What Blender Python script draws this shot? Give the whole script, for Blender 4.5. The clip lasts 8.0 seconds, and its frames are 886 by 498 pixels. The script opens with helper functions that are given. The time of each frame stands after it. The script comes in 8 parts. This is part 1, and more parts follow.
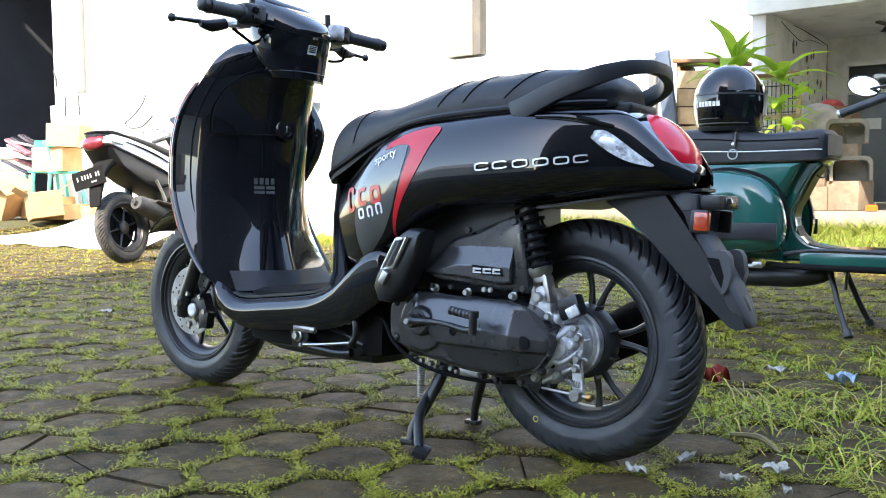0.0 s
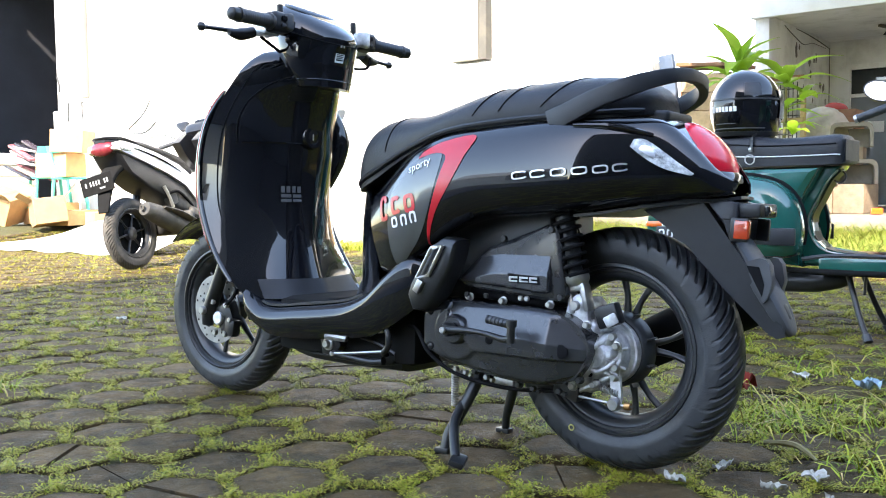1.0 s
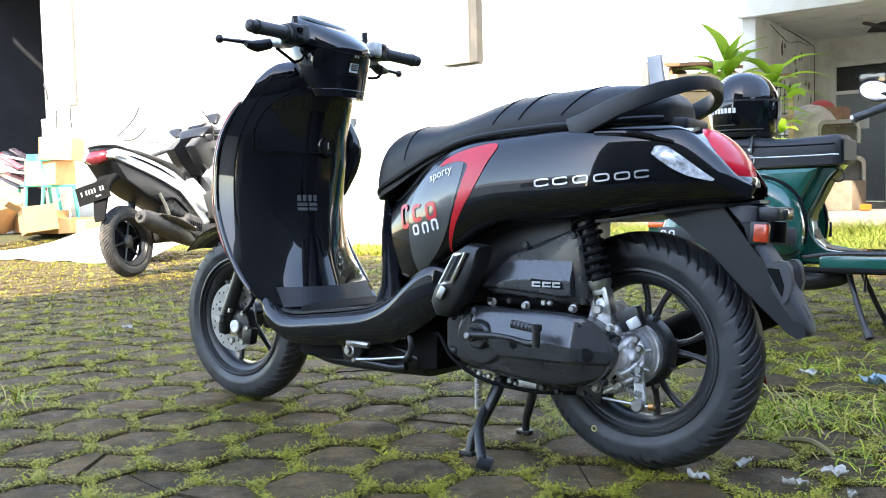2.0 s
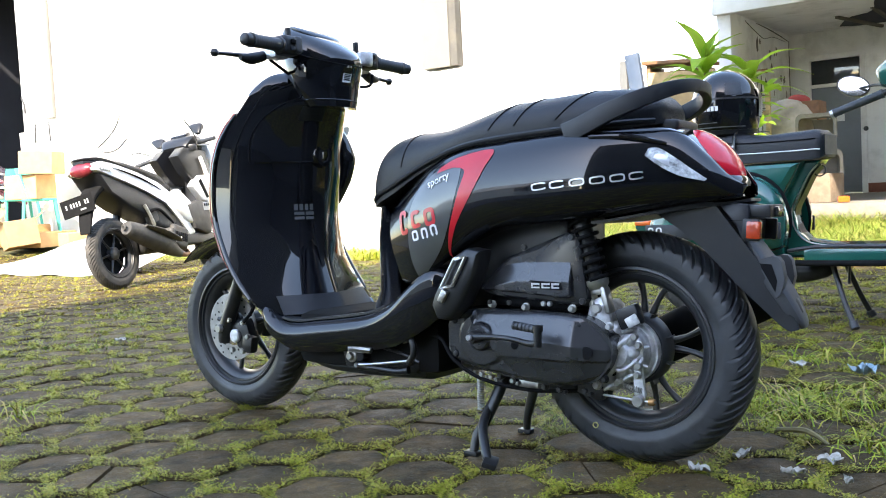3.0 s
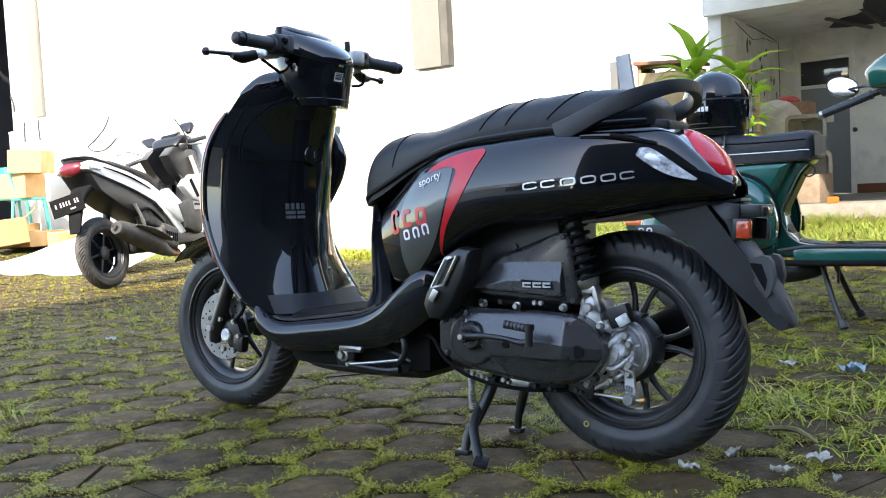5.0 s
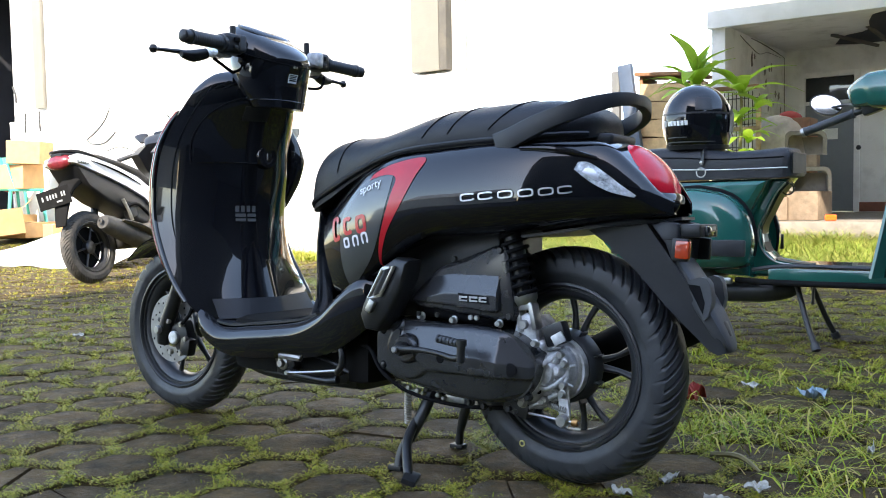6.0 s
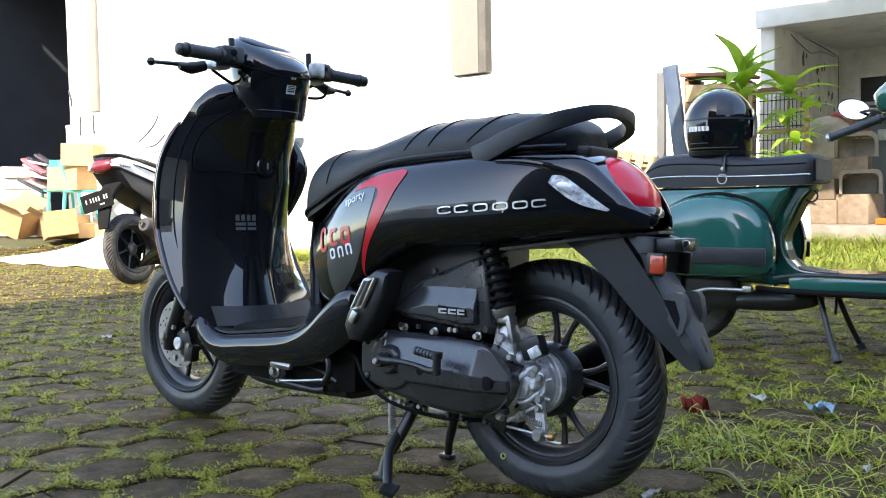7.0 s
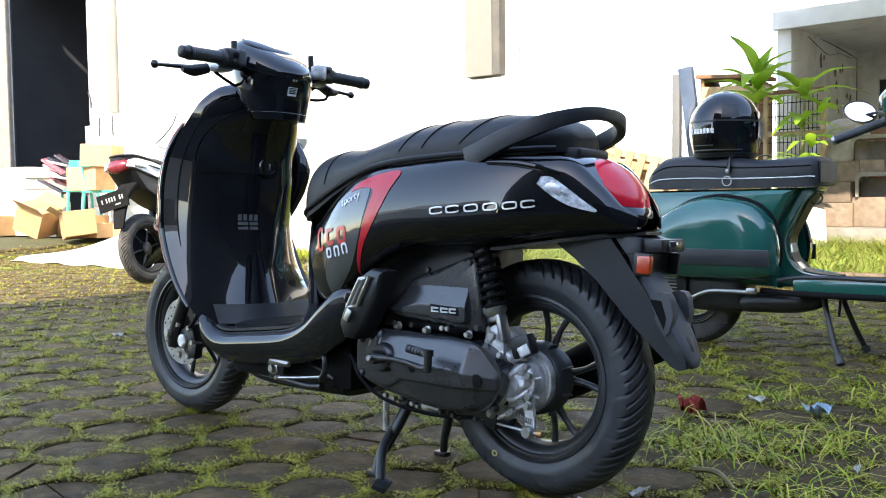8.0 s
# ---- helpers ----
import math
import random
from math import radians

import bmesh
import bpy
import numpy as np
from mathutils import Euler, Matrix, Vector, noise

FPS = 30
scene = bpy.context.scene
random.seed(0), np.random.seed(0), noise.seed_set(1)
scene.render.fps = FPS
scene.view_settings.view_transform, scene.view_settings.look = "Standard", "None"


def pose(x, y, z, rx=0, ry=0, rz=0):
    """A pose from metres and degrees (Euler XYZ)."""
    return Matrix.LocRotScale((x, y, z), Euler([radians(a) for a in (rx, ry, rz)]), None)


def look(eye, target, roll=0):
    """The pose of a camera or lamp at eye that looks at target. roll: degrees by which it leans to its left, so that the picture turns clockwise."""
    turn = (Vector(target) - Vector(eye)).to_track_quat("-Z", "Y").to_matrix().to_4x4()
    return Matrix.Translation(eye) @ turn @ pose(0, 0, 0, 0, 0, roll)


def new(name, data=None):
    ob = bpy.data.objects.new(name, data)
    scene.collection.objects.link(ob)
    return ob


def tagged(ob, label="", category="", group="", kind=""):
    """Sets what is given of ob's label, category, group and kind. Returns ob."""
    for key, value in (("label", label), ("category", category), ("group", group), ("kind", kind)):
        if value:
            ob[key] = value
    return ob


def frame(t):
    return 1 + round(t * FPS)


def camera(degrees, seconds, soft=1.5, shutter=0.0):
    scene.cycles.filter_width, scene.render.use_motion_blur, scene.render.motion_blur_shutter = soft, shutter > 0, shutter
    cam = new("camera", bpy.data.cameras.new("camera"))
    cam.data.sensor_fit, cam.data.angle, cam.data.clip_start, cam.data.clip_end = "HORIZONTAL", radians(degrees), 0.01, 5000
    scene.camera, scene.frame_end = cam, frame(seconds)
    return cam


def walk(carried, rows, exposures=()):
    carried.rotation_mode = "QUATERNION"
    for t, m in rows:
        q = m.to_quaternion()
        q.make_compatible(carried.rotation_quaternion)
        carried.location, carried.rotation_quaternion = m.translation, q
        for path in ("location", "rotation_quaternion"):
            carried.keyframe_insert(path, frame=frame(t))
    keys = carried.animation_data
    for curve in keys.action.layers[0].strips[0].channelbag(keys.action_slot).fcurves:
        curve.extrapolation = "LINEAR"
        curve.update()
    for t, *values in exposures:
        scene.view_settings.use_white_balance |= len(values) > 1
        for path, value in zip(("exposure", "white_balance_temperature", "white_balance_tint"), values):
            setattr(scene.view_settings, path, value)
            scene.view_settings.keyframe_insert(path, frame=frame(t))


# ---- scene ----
cam = camera(52.2, 8.0, soft=1.0)
PATH = [
    (0, (0.905, -1.656, 0.568), (-0.315, -0.078, 0.43), -0.4),
    (0.5, (0.875, -1.669, 0.572), (-0.348, -0.092, 0.441), -0.6),
    (1, (0.843, -1.701, 0.579), (-0.375, -0.12, 0.449), -0.6),
    (1.5, (0.816, -1.74, 0.587), (-0.393, -0.152, 0.458), -0.8),
    (3, (0.793, -1.83, 0.604), (-0.368, -0.206, 0.48), -3.0),
    (3.5, (0.788, -1.849, 0.605), (-0.367, -0.22, 0.482), -3.3),
    (4, (0.785, -1.855, 0.606), (-0.366, -0.224, 0.481), -3.2),
    (5.5, (0.813, -1.781, 0.601), (-0.329, -0.144, 0.48), -2.6),
    (6, (0.885, -1.705, 0.609), (-0.272, -0.078, 0.493), -1.0),
    (6.2, (0.914, -1.692, 0.615), (-0.243, -0.065, 0.498), -0.3),
    (6.5, (0.955, -1.665, 0.619), (-0.256, -0.077, 0.505), -0.4),
    (7, (1.011, -1.613, 0.632), (-0.242, -0.059, 0.518), -0.9),
    (7.5, (1.049, -1.599, 0.631), (-0.23, -0.066, 0.519), -0.9),
    (8, (1.073, -1.602, 0.629), (-0.212, -0.074, 0.519), -0.7),
]
walk(cam, [(t, look(eye, target, roll)) for t, eye, target, roll in PATH],
     [(0.0, 3.01, 7400, 12), (0.5, 3.22, 7400, 12), (1.0, 3.20, 7400, 12), (1.5, 3.17, 7400, 12), (3.0, 2.99, 7400, 12), (3.5, 2.83, 7400, 12), (4.0, 2.69, 7400, 12), (5.5, 2.65, 7400, 12), (6.0, 2.65, 7400, 12), (8.0, 2.67, 7400, 12)])

# ---- daylight: sun behind the tall house at the back of the camera, bright sky ----
SUN_FROM = Vector((0.253, -0.722, 0.642)).normalized()
world = bpy.data.worlds.new("sky")
scene.world = world
world.use_nodes = True
wn = world.node_tree.nodes
sky = wn.new("ShaderNodeTexSky")
sky.sky_type = "NISHITA"
sky.sun_disc = False
sky.sun_elevation = math.asin(SUN_FROM.z)
sky.sun_rotation = math.atan2(SUN_FROM.x, SUN_FROM.y)
sky.air_density, sky.dust_density, sky.ozone_density = 1.0, 0.5, 1.5
world.node_tree.links.new(sky.outputs[0], wn["Background"].inputs[0])
wn["Background"].inputs[1].default_value = 0.15
sun = new("sun", bpy.data.lights.new("sun", "SUN"))
sun.data.energy, sun.data.angle, sun.data.color = 2.05, radians(0.6), (1.0, 0.95, 0.86)
sun.matrix_world = look(SUN_FROM * 40, (0, 0, 0))

# ---- helpers for meshes and materials ----
def node_mat(name):
    m = bpy.data.materials.new(name)
    m.use_nodes = True
    return m, m.node_tree.nodes, m.node_tree.links, m.node_tree.nodes["Principled BSDF"]


def mat(name, col, rough=0.5, metal=0.0, vary=0.15, scale=20.0, bump=0.0, bump_scale=300.0, coat=0.0, dirt=None, dirt_amount=0.0,
        dirt_scale=6.0, rough_vary=0.1, trans=0.0, ior=1.45, spec=0.5, random_tint=0.0, island_tint=0.0):
    """A surface with grain at a fine scale, tone and gloss wandering at a coarse one, and dirt in patches."""
    m, n, l, b = node_mat(name)
    tc = n.new("ShaderNodeTexCoord")
    big = n.new("ShaderNodeTexNoise")
    big.inputs["Scale"].default_value, big.inputs["Detail"].default_value = scale, 5
    l.new(tc.outputs["Object"], big.inputs["Vector"])
    ramp = n.new("ShaderNodeMapRange")
    ramp.inputs["From Min"].default_value, ramp.inputs["From Max"].default_value = 0.3, 0.7
    ramp.inputs["To Min"].default_value, ramp.inputs["To Max"].default_value = 1 - vary, 1 + vary
    l.new(big.outputs["Fac"], ramp.inputs["Value"])
    mul = n.new("ShaderNodeVectorMath")
    mul.operation = "SCALE"
    mul.inputs[0].default_value = col[:3]
    l.new(ramp.outputs[0], mul.inputs["Scale"])
    out = mul.outputs[0]
    if random_tint or island_tint:
        src = n.new("ShaderNodeObjectInfo").outputs["Random"] if random_tint else n.new("ShaderNodeNewGeometry").outputs["Random Per Island"]
        amount = random_tint or island_tint
        mr = n.new("ShaderNodeMapRange")
        mr.inputs["To Min"].default_value, mr.inputs["To Max"].default_value = 1 - amount, 1 + amount
        l.new(src, mr.inputs["Value"])
        m2 = n.new("ShaderNodeVectorMath")
        m2.operation = "SCALE"
        l.new(out, m2.inputs[0])
        l.new(mr.outputs[0], m2.inputs["Scale"])
        out = m2.outputs[0]
    if dirt:
        dn = n.new("ShaderNodeTexNoise")
        dn.inputs["Scale"].default_value, dn.inputs["Detail"].default_value, dn.inputs["Roughness"].default_value = dirt_scale, 8, 0.65
        l.new(tc.outputs["Object"], dn.inputs["Vector"])
        dr = n.new("ShaderNodeMapRange")
        dr.inputs["From Min"].default_value, dr.inputs["From Max"].default_value = 0.5, 0.72
        dr.inputs["To Max"].default_value = dirt_amount
        l.new(dn.outputs["Fac"], dr.inputs["Value"])
        mix = n.new("ShaderNodeMix")
        mix.data_type = "RGBA"
        l.new(dr.outputs[0], mix.inputs[0])
        l.new(out, mix.inputs[6])
        mix.inputs[7].default_value = (*dirt, 1)
        out = mix.outputs[2]
    l.new(out, b.inputs["Base Color"])
    rr = n.new("ShaderNodeMapRange")
    rr.inputs["From Min"].default_value, rr.inputs["From Max"].default_value = 0.3, 0.7
    rr.inputs["To Min"].default_value, rr.inputs["To Max"].default_value = max(0.02, rough - rough_vary * rough), min(1, rough + rough_vary * rough)
    l.new(big.outputs["Fac"], rr.inputs["Value"])
    l.new(rr.outputs[0], b.inputs["Roughness"])
    b.inputs["Metallic"].default_value = metal
    b.inputs["Coat Weight"].default_value = coat
    b.inputs["Coat Roughness"].default_value = 0.03
    b.inputs["Transmission Weight"].default_value = trans
    b.inputs["IOR"].default_value = ior
    b.inputs["Specular IOR Level"].default_value = spec
    if bump:
        fn = n.new("ShaderNodeTexNoise")
        fn.inputs["Scale"].default_value, fn.inputs["Detail"].default_value = bump_scale, 4
        l.new(tc.outputs["Object"], fn.inputs["Vector"])
        bp = n.new("ShaderNodeBump")
        bp.inputs["Strength"].default_value, bp.inputs["Distance"].default_value = bump, 0.01
        l.new(fn.outputs["Fac"], bp.inputs["Height"])
        l.new(bp.outputs[0], b.inputs["Normal"])
    return m


def finish(bm, smooth=True, angle=38.0):
    bmesh.ops.recalc_face_normals(bm, faces=bm.faces)
    for f in bm.faces:
        f.smooth = smooth
    if smooth:
        lim = radians(angle)
        for e in bm.edges:
            if len(e.link_faces) == 2 and e.calc_face_angle(0) > lim:
                e.smooth = False
    return bm


def part(name, bm, material, parent=None, label="", smooth=True, angle=38.0, at=None):
    finish(bm, smooth, angle)
    me = bpy.data.meshes.new(name)
    bm.to_mesh(me)
    bm.free()
    me.materials.append(material)
    ob = new(name, me)
    if parent:
        ob.parent = parent
    if at:
        ob.matrix_basis = at
    if label:
        tagged(ob, label)
    return ob


def thing(name, label, category, at=None, group="", kind=""):
    ob = new(name)
    ob.empty_display_size = 0.1
    if at:
        ob.matrix_basis = at
    return tagged(ob, label, category, group, kind)


def join(*bms):
    out = bmesh.new()
    for b in bms:
        me = bpy.data.meshes.new("tmp")
        b.to_mesh(me)
        b.free()
        out.from_mesh(me)
        bpy.data.meshes.remove(me)
    return out


def moved(bm, m):
    bmesh.ops.transform(bm, matrix=m, verts=bm.verts)
    return bm


def loft(rings, closed=True, caps=True):
    """Skin over rings of equal count."""
    bm = bmesh.new()
    vs = [[bm.verts.new(p) for p in r] for r in rings]
    n = len(rings[0])
    for a, b in zip(vs, vs[1:]):
        for i in range(n if closed else n - 1):
            j = (i + 1) % n
            try:
                bm.faces.new((a[i], a[j], b[j], b[i]))
            except ValueError:
                pass
    if caps and closed:
        for r in (vs[0], vs[-1]):
            try:
                bm.faces.new(r)
            except ValueError:
                pass
    bmesh.ops.remove_doubles(bm, verts=bm.verts, dist=1e-5)
    return bm


def smooth_path(pts, steps=6):
    """Points on a smooth curve through pts."""
    pts = [Vector(p) for p in pts]
    if len(pts) < 3:
        return pts
    out = []
    for i in range(len(pts) - 1):
        p0, p1, p2, p3 = pts[max(i - 1, 0)], pts[i], pts[i + 1], pts[min(i + 2, len(pts) - 1)]
        for s in range(steps):
            t = s / steps
            out.append(0.5 * ((2 * p1) + (p2 - p0) * t + (2 * p0 - 5 * p1 + 4 * p2 - p3) * t * t + (3 * p1 - p0 - 3 * p2 + p3) * t ** 3))
    return out + [pts[-1]]


def tube(pts, r, seg=12, steps=6, flat=1.0):
    """A round bar along pts; r a number or one for each of pts."""
    path = smooth_path(pts, steps)
    k = len(pts)
    rad = [r] * k if isinstance(r, (int, float)) else list(r)
    rings, up = [], None
    for i, p in enumerate(path):
        d = (path[min(i + 1, len(path) - 1)] - path[max(i - 1, 0)]).normalized()
        if up is None:
            up = d.orthogonal().normalized() if abs(d.z) > 0.9 else Vector((0, 0, 1))
        side = d.cross(up).normalized()
        up = side.cross(d).normalized()
        u = i / (len(path) - 1) * (k - 1)
        a = min(int(u), k - 2)
        rr = rad[a] + (rad[a + 1] - rad[a]) * (u - a)
        rings.append([p + side * rr * math.cos(t) + up * rr * flat * math.sin(t) for t in (2 * math.pi * j / seg for j in range(seg))])
    return loft(rings)


def lathe(profile, seg=32, axis="y", close=False):
    """Spin (radius, height) round an axis; closed profiles make rings."""
    rings = []
    for j in range(seg):
        a = 2 * math.pi * j / seg
        c, s = math.cos(a), math.sin(a)
        ring = []
        for r, h in profile:
            ring.append({"y": (r * c, h, r * s), "z": (r * c, r * s, h), "x": (h, r * c, r * s)}[axis])
        rings.append(ring)
    bm = bmesh.new()
    vs = [[bm.verts.new(p) for p in r] for r in rings]
    m = len(profile)
    for j in range(seg):
        a, b = vs[j], vs[(j + 1) % seg]
        for i in range(m if close else m - 1):
            k = (i + 1) % m
            bm.faces.new((a[i], a[k], b[k], b[i]))
    bmesh.ops.remove_doubles(bm, verts=bm.verts, dist=1e-5)
    return bm


def rbox(sx, sy, sz, bevel=0.01, seg=2, at=None):
    bm = bmesh.new()
    bmesh.ops.create_cube(bm, size=1)
    bmesh.ops.scale(bm, vec=(sx, sy, sz), verts=bm.verts)
    if bevel:
        bmesh.ops.bevel(bm, geom=bm.edges[:], offset=bevel, segments=seg, affect="EDGES", profile=0.6)
    return moved(bm, at) if at else bm


def box_between(a, b, bevel=0.01, seg=2):
    a, b = Vector(a), Vector(b)
    c, d = (a + b) / 2, b - a
    return rbox(abs(d.x), abs(d.y), abs(d.z), bevel, seg, Matrix.Translation(c))


def prism(outline, y0, y1, bevel=0.0, steps=0, seg=2, dome=0.0, inset=0.02):
    """An outline of (x, z) from y0 (back) to y1 (front face); dome: the front rises again inside an inset ring."""
    pts = [Vector((x, 0, z)) for x, z in outline]
    if steps:
        loop = pts[-1:] + pts + pts[:2]
        out = []
        for i in range(1, len(pts) + 1):
            p0, p1, p2, p3 = loop[i - 1], loop[i], loop[i + 1], loop[(i + 2) % len(loop)] if i + 2 < len(loop) else pts[1]
            for s in range(steps):
                t = s / steps
                out.append(0.5 * ((2 * p1) + (p2 - p0) * t + (2 * p0 - 5 * p1 + 4 * p2 - p3) * t * t + (3 * p1 - p0 - 3 * p2 + p3) * t ** 3))
        pts = out
    c = sum(pts, Vector()) / len(pts)
    s = 1 if y1 > y0 else -1

    def ring(y, k):
        res = []
        for p in pts:
            d = p - c
            q = c + d * max(0, 1 - k / max(d.length, 1e-4))
            res.append((q.x, y, q.z))
        return res
    rings = [ring(y0, 0)]
    if bevel:
        rings += [ring(y1 - s * bevel, 0), ring(y1 - s * bevel * 0.35, bevel * 0.3), ring(y1, bevel)]
    else:
        rings += [ring(y1, 0)]
    if dome:
        rings += [ring(y1 + s * dome * 0.6, bevel + inset * 0.6), ring(y1 + s * dome, bevel + inset * 1.6), ring(y1 + s * dome, bevel + inset * 2.4)]
    return loft(rings)


def bolt(p, r=0.007, h=0.006, axis="y", sign=-1, seg=6):
    prof = [(0, h), (r * 0.8, h), (r, h * 0.7), (r, 0), (0, 0)]
    bm = lathe([(a, b * sign) for a, b in prof], seg if seg > 6 else 12, axis)
    return moved(bm, Matrix.Translation(p))


def lerp_table(table, x):
    """Smooth reading of rows (x, a, b, ...) at x."""
    if x <= table[0][0]:
        return table[0][1:]
    for r, q in zip(table, table[1:]):
        if x <= q[0]:
            i = table.index(r)
            p0, p3 = table[max(i - 1, 0)], table[min(i + 2, len(table) - 1)]
            t = (x - r[0]) / (q[0] - r[0])
            out = []
            for k in range(1, len(r)):
                d = q[0] - r[0]
                m1 = (q[k] - p0[k]) / max(q[0] - p0[0], 1e-6) * d
                m2 = (p3[k] - r[k]) / max(p3[0] - r[0], 1e-6) * d
                out.append((2 * t ** 3 - 3 * t * t + 1) * r[k] + (t ** 3 - 2 * t * t + t) * m1 + (-2 * t ** 3 + 3 * t * t) * q[k] + (t ** 3 - t * t) * m2)
            return tuple(out)
    return table[-1][1:]


def grid_bm(fn, nu, nv):
    """A sheet fn(u, v) with u and v from 0 to 1."""
    bm = bmesh.new()
    vs = [[bm.verts.new(fn(i / nu, j / nv)) for j in range(nv + 1)] for i in range(nu + 1)]
    for i in range(nu):
        for j in range(nv):
            try:
                bm.faces.new((vs[i][j], vs[i + 1][j], vs[i + 1][j + 1], vs[i][j + 1]))
            except ValueError:
                pass
    return bm


def thick(bm, d):
    """Gives a sheet thickness."""
    bmesh.ops.recalc_face_normals(bm, faces=bm.faces)
    bmesh.ops.solidify(bm, geom=bm.faces[:], thickness=d)
    return bm


def text_bm(body, size, depth=0.0):
    cu = bpy.data.curves.new("txt", "FONT")
    cu.body, cu.size, cu.extrude, cu.resolution_u = body, size, depth, 4
    ob = bpy.data.objects.new("txt", cu)
    scene.collection.objects.link(ob)
    dg = bpy.context.evaluated_depsgraph_get()
    me = bpy.data.meshes.new_from_object(ob.evaluated_get(dg))
    bm = bmesh.new()
    bm.from_mesh(me)
    bpy.data.objects.remove(ob)
    bpy.data.curves.remove(cu)
    bpy.data.meshes.remove(me)
    return bm


# ---- materials ----
M_GLOSS = mat("gloss_black_paint", (0.0045, 0.005, 0.0068), 0.16, vary=0.2, scale=3, coat=1.0, rough_vary=0.3, spec=0.1)
M_SATIN = mat("satin_black_plastic", (0.0145, 0.0152, 0.017), 0.34, vary=0.2, scale=12, bump=0.05, bump_scale=700)
M_MATTE = mat("grained_black_plastic", (0.018, 0.0195, 0.0235), 0.42, vary=0.15, scale=14, bump=0.06, bump_scale=900, dirt=(0.06, 0.06, 0.058), dirt_amount=0.12, dirt_scale=9)
M_VINYL = mat("black_seat_vinyl", (0.0095, 0.0108, 0.0135), 0.43, vary=0.18, scale=10, bump=0.2, bump_scale=1100)
M_RUBBER = mat("tyre_rubber", (0.032, 0.0345, 0.0385), 0.42, vary=0.35, scale=14, bump=0.12, bump_scale=350, dirt=(0.085, 0.088, 0.092), dirt_amount=0.6, dirt_scale=9)
M_OLDRUBBER = mat("dusty_tyre_rubber", (0.055, 0.052, 0.048), 0.8, vary=0.3, scale=14, bump=0.15, bump_scale=400, dirt=(0.16, 0.14, 0.11), dirt_amount=0.6, dirt_scale=10)
M_RIM = mat("satin_black_wheel_paint", (0.030, 0.0315, 0.034), 0.38, vary=0.2, scale=16, coat=0.08, dirt=(0.07, 0.065, 0.06), dirt_amount=0.12)
M_ENGINE = mat("black_engine_paint", (0.021, 0.022, 0.0245), 0.24, vary=0.12, scale=18, spec=0.9)
M_ALU = mat("cast_aluminium", (0.60, 0.605, 0.615), 0.42, 0.7, vary=0.4, scale=45, bump=0.25, bump_scale=420, dirt=(0.24, 0.235, 0.22), dirt_amount=0.4, dirt_scale=25)
M_STEEL = mat("zinc_steel", (0.42, 0.415, 0.40), 0.36, 0.9, vary=0.15, scale=60)
M_DISC = mat("brushed_disc_steel", (0.30, 0.295, 0.285), 0.5, 0.7, vary=0.2, scale=40)
M_CHROME = mat("chrome", (0.62, 0.62, 0.63), 0.3, 0.7, vary=0.04, scale=30)
M_DARKSTEEL = mat("black_steel", (0.017, 0.0175, 0.0185), 0.36, vary=0.2, scale=25, dirt=(0.07, 0.066, 0.055), dirt_amount=0.22, dirt_scale=18)
M_REDLENS = mat("red_lens", (0.78, 0.014, 0.035), 0.2, vary=0.1, scale=40, coat=0.15)
M_CLEARLENS = mat("clear_lens", (0.50, 0.52, 0.54), 0.15, vary=0.75, scale=70, bump=0.5, bump_scale=120, coat=1.0, spec=0.6)
M_AMBER = mat("amber_lens", (0.75, 0.13, 0.02), 0.15, vary=0.1, scale=60, coat=1.0)
M_REFLECTOR = mat("orange_red_reflector", (0.52, 0.05, 0.012), 0.15, vary=0.2, scale=60, coat=1.0)
M_OLDRED = mat("dull_red_lens", (0.15, 0.015, 0.022), 0.25, vary=0.25, scale=30, coat=0.5)
M_STRIPE = mat("dull_red_edge", (0.28, 0.03, 0.02), 0.25, vary=0.3, scale=8, coat=0.6)
# grey of a switch cap; on the mudguard tip it stands for sky light
M_GREYSKYLIT = mat("grey_skylit_plastic", (0.055, 0.058, 0.063), 0.5, vary=0.15, scale=14, bump=0.06, bump_scale=900)
M_REDDECAL = mat("red_decal", (0.55, 0.011, 0.024), 0.3, vary=0.08, scale=20, coat=0.35)
M_GREYDECAL = mat("grey_decal", (0.06, 0.062, 0.06), 0.12, vary=0.25, scale=5, coat=1.0)
M_WHITEDECAL = mat("white_decal", (0.75, 0.75, 0.75), 0.3, vary=0.05)
M_PAPER = mat("white_paper", (0.75, 0.75, 0.72), 0.7, vary=0.08, scale=40, bump=0.1, bump_scale=200)


def paper_mat(name, col):
    """Thin paper: light comes through from behind."""
    m, n, l, b = node_mat(name)
    b.inputs["Base Color"].default_value, b.inputs["Roughness"].default_value = (*col, 1), 0.7
    tr = n.new("ShaderNodeBsdfTranslucent")
    tr.inputs["Color"].default_value = (*col, 1)
    mix = n.new("ShaderNodeMixShader")
    mix.inputs[0].default_value = 0.75
    l.new(b.outputs[0], mix.inputs[1])
    l.new(tr.outputs[0], mix.inputs[2])
    l.new(mix.outputs[0], n["Material Output"].inputs["Surface"])
    return m


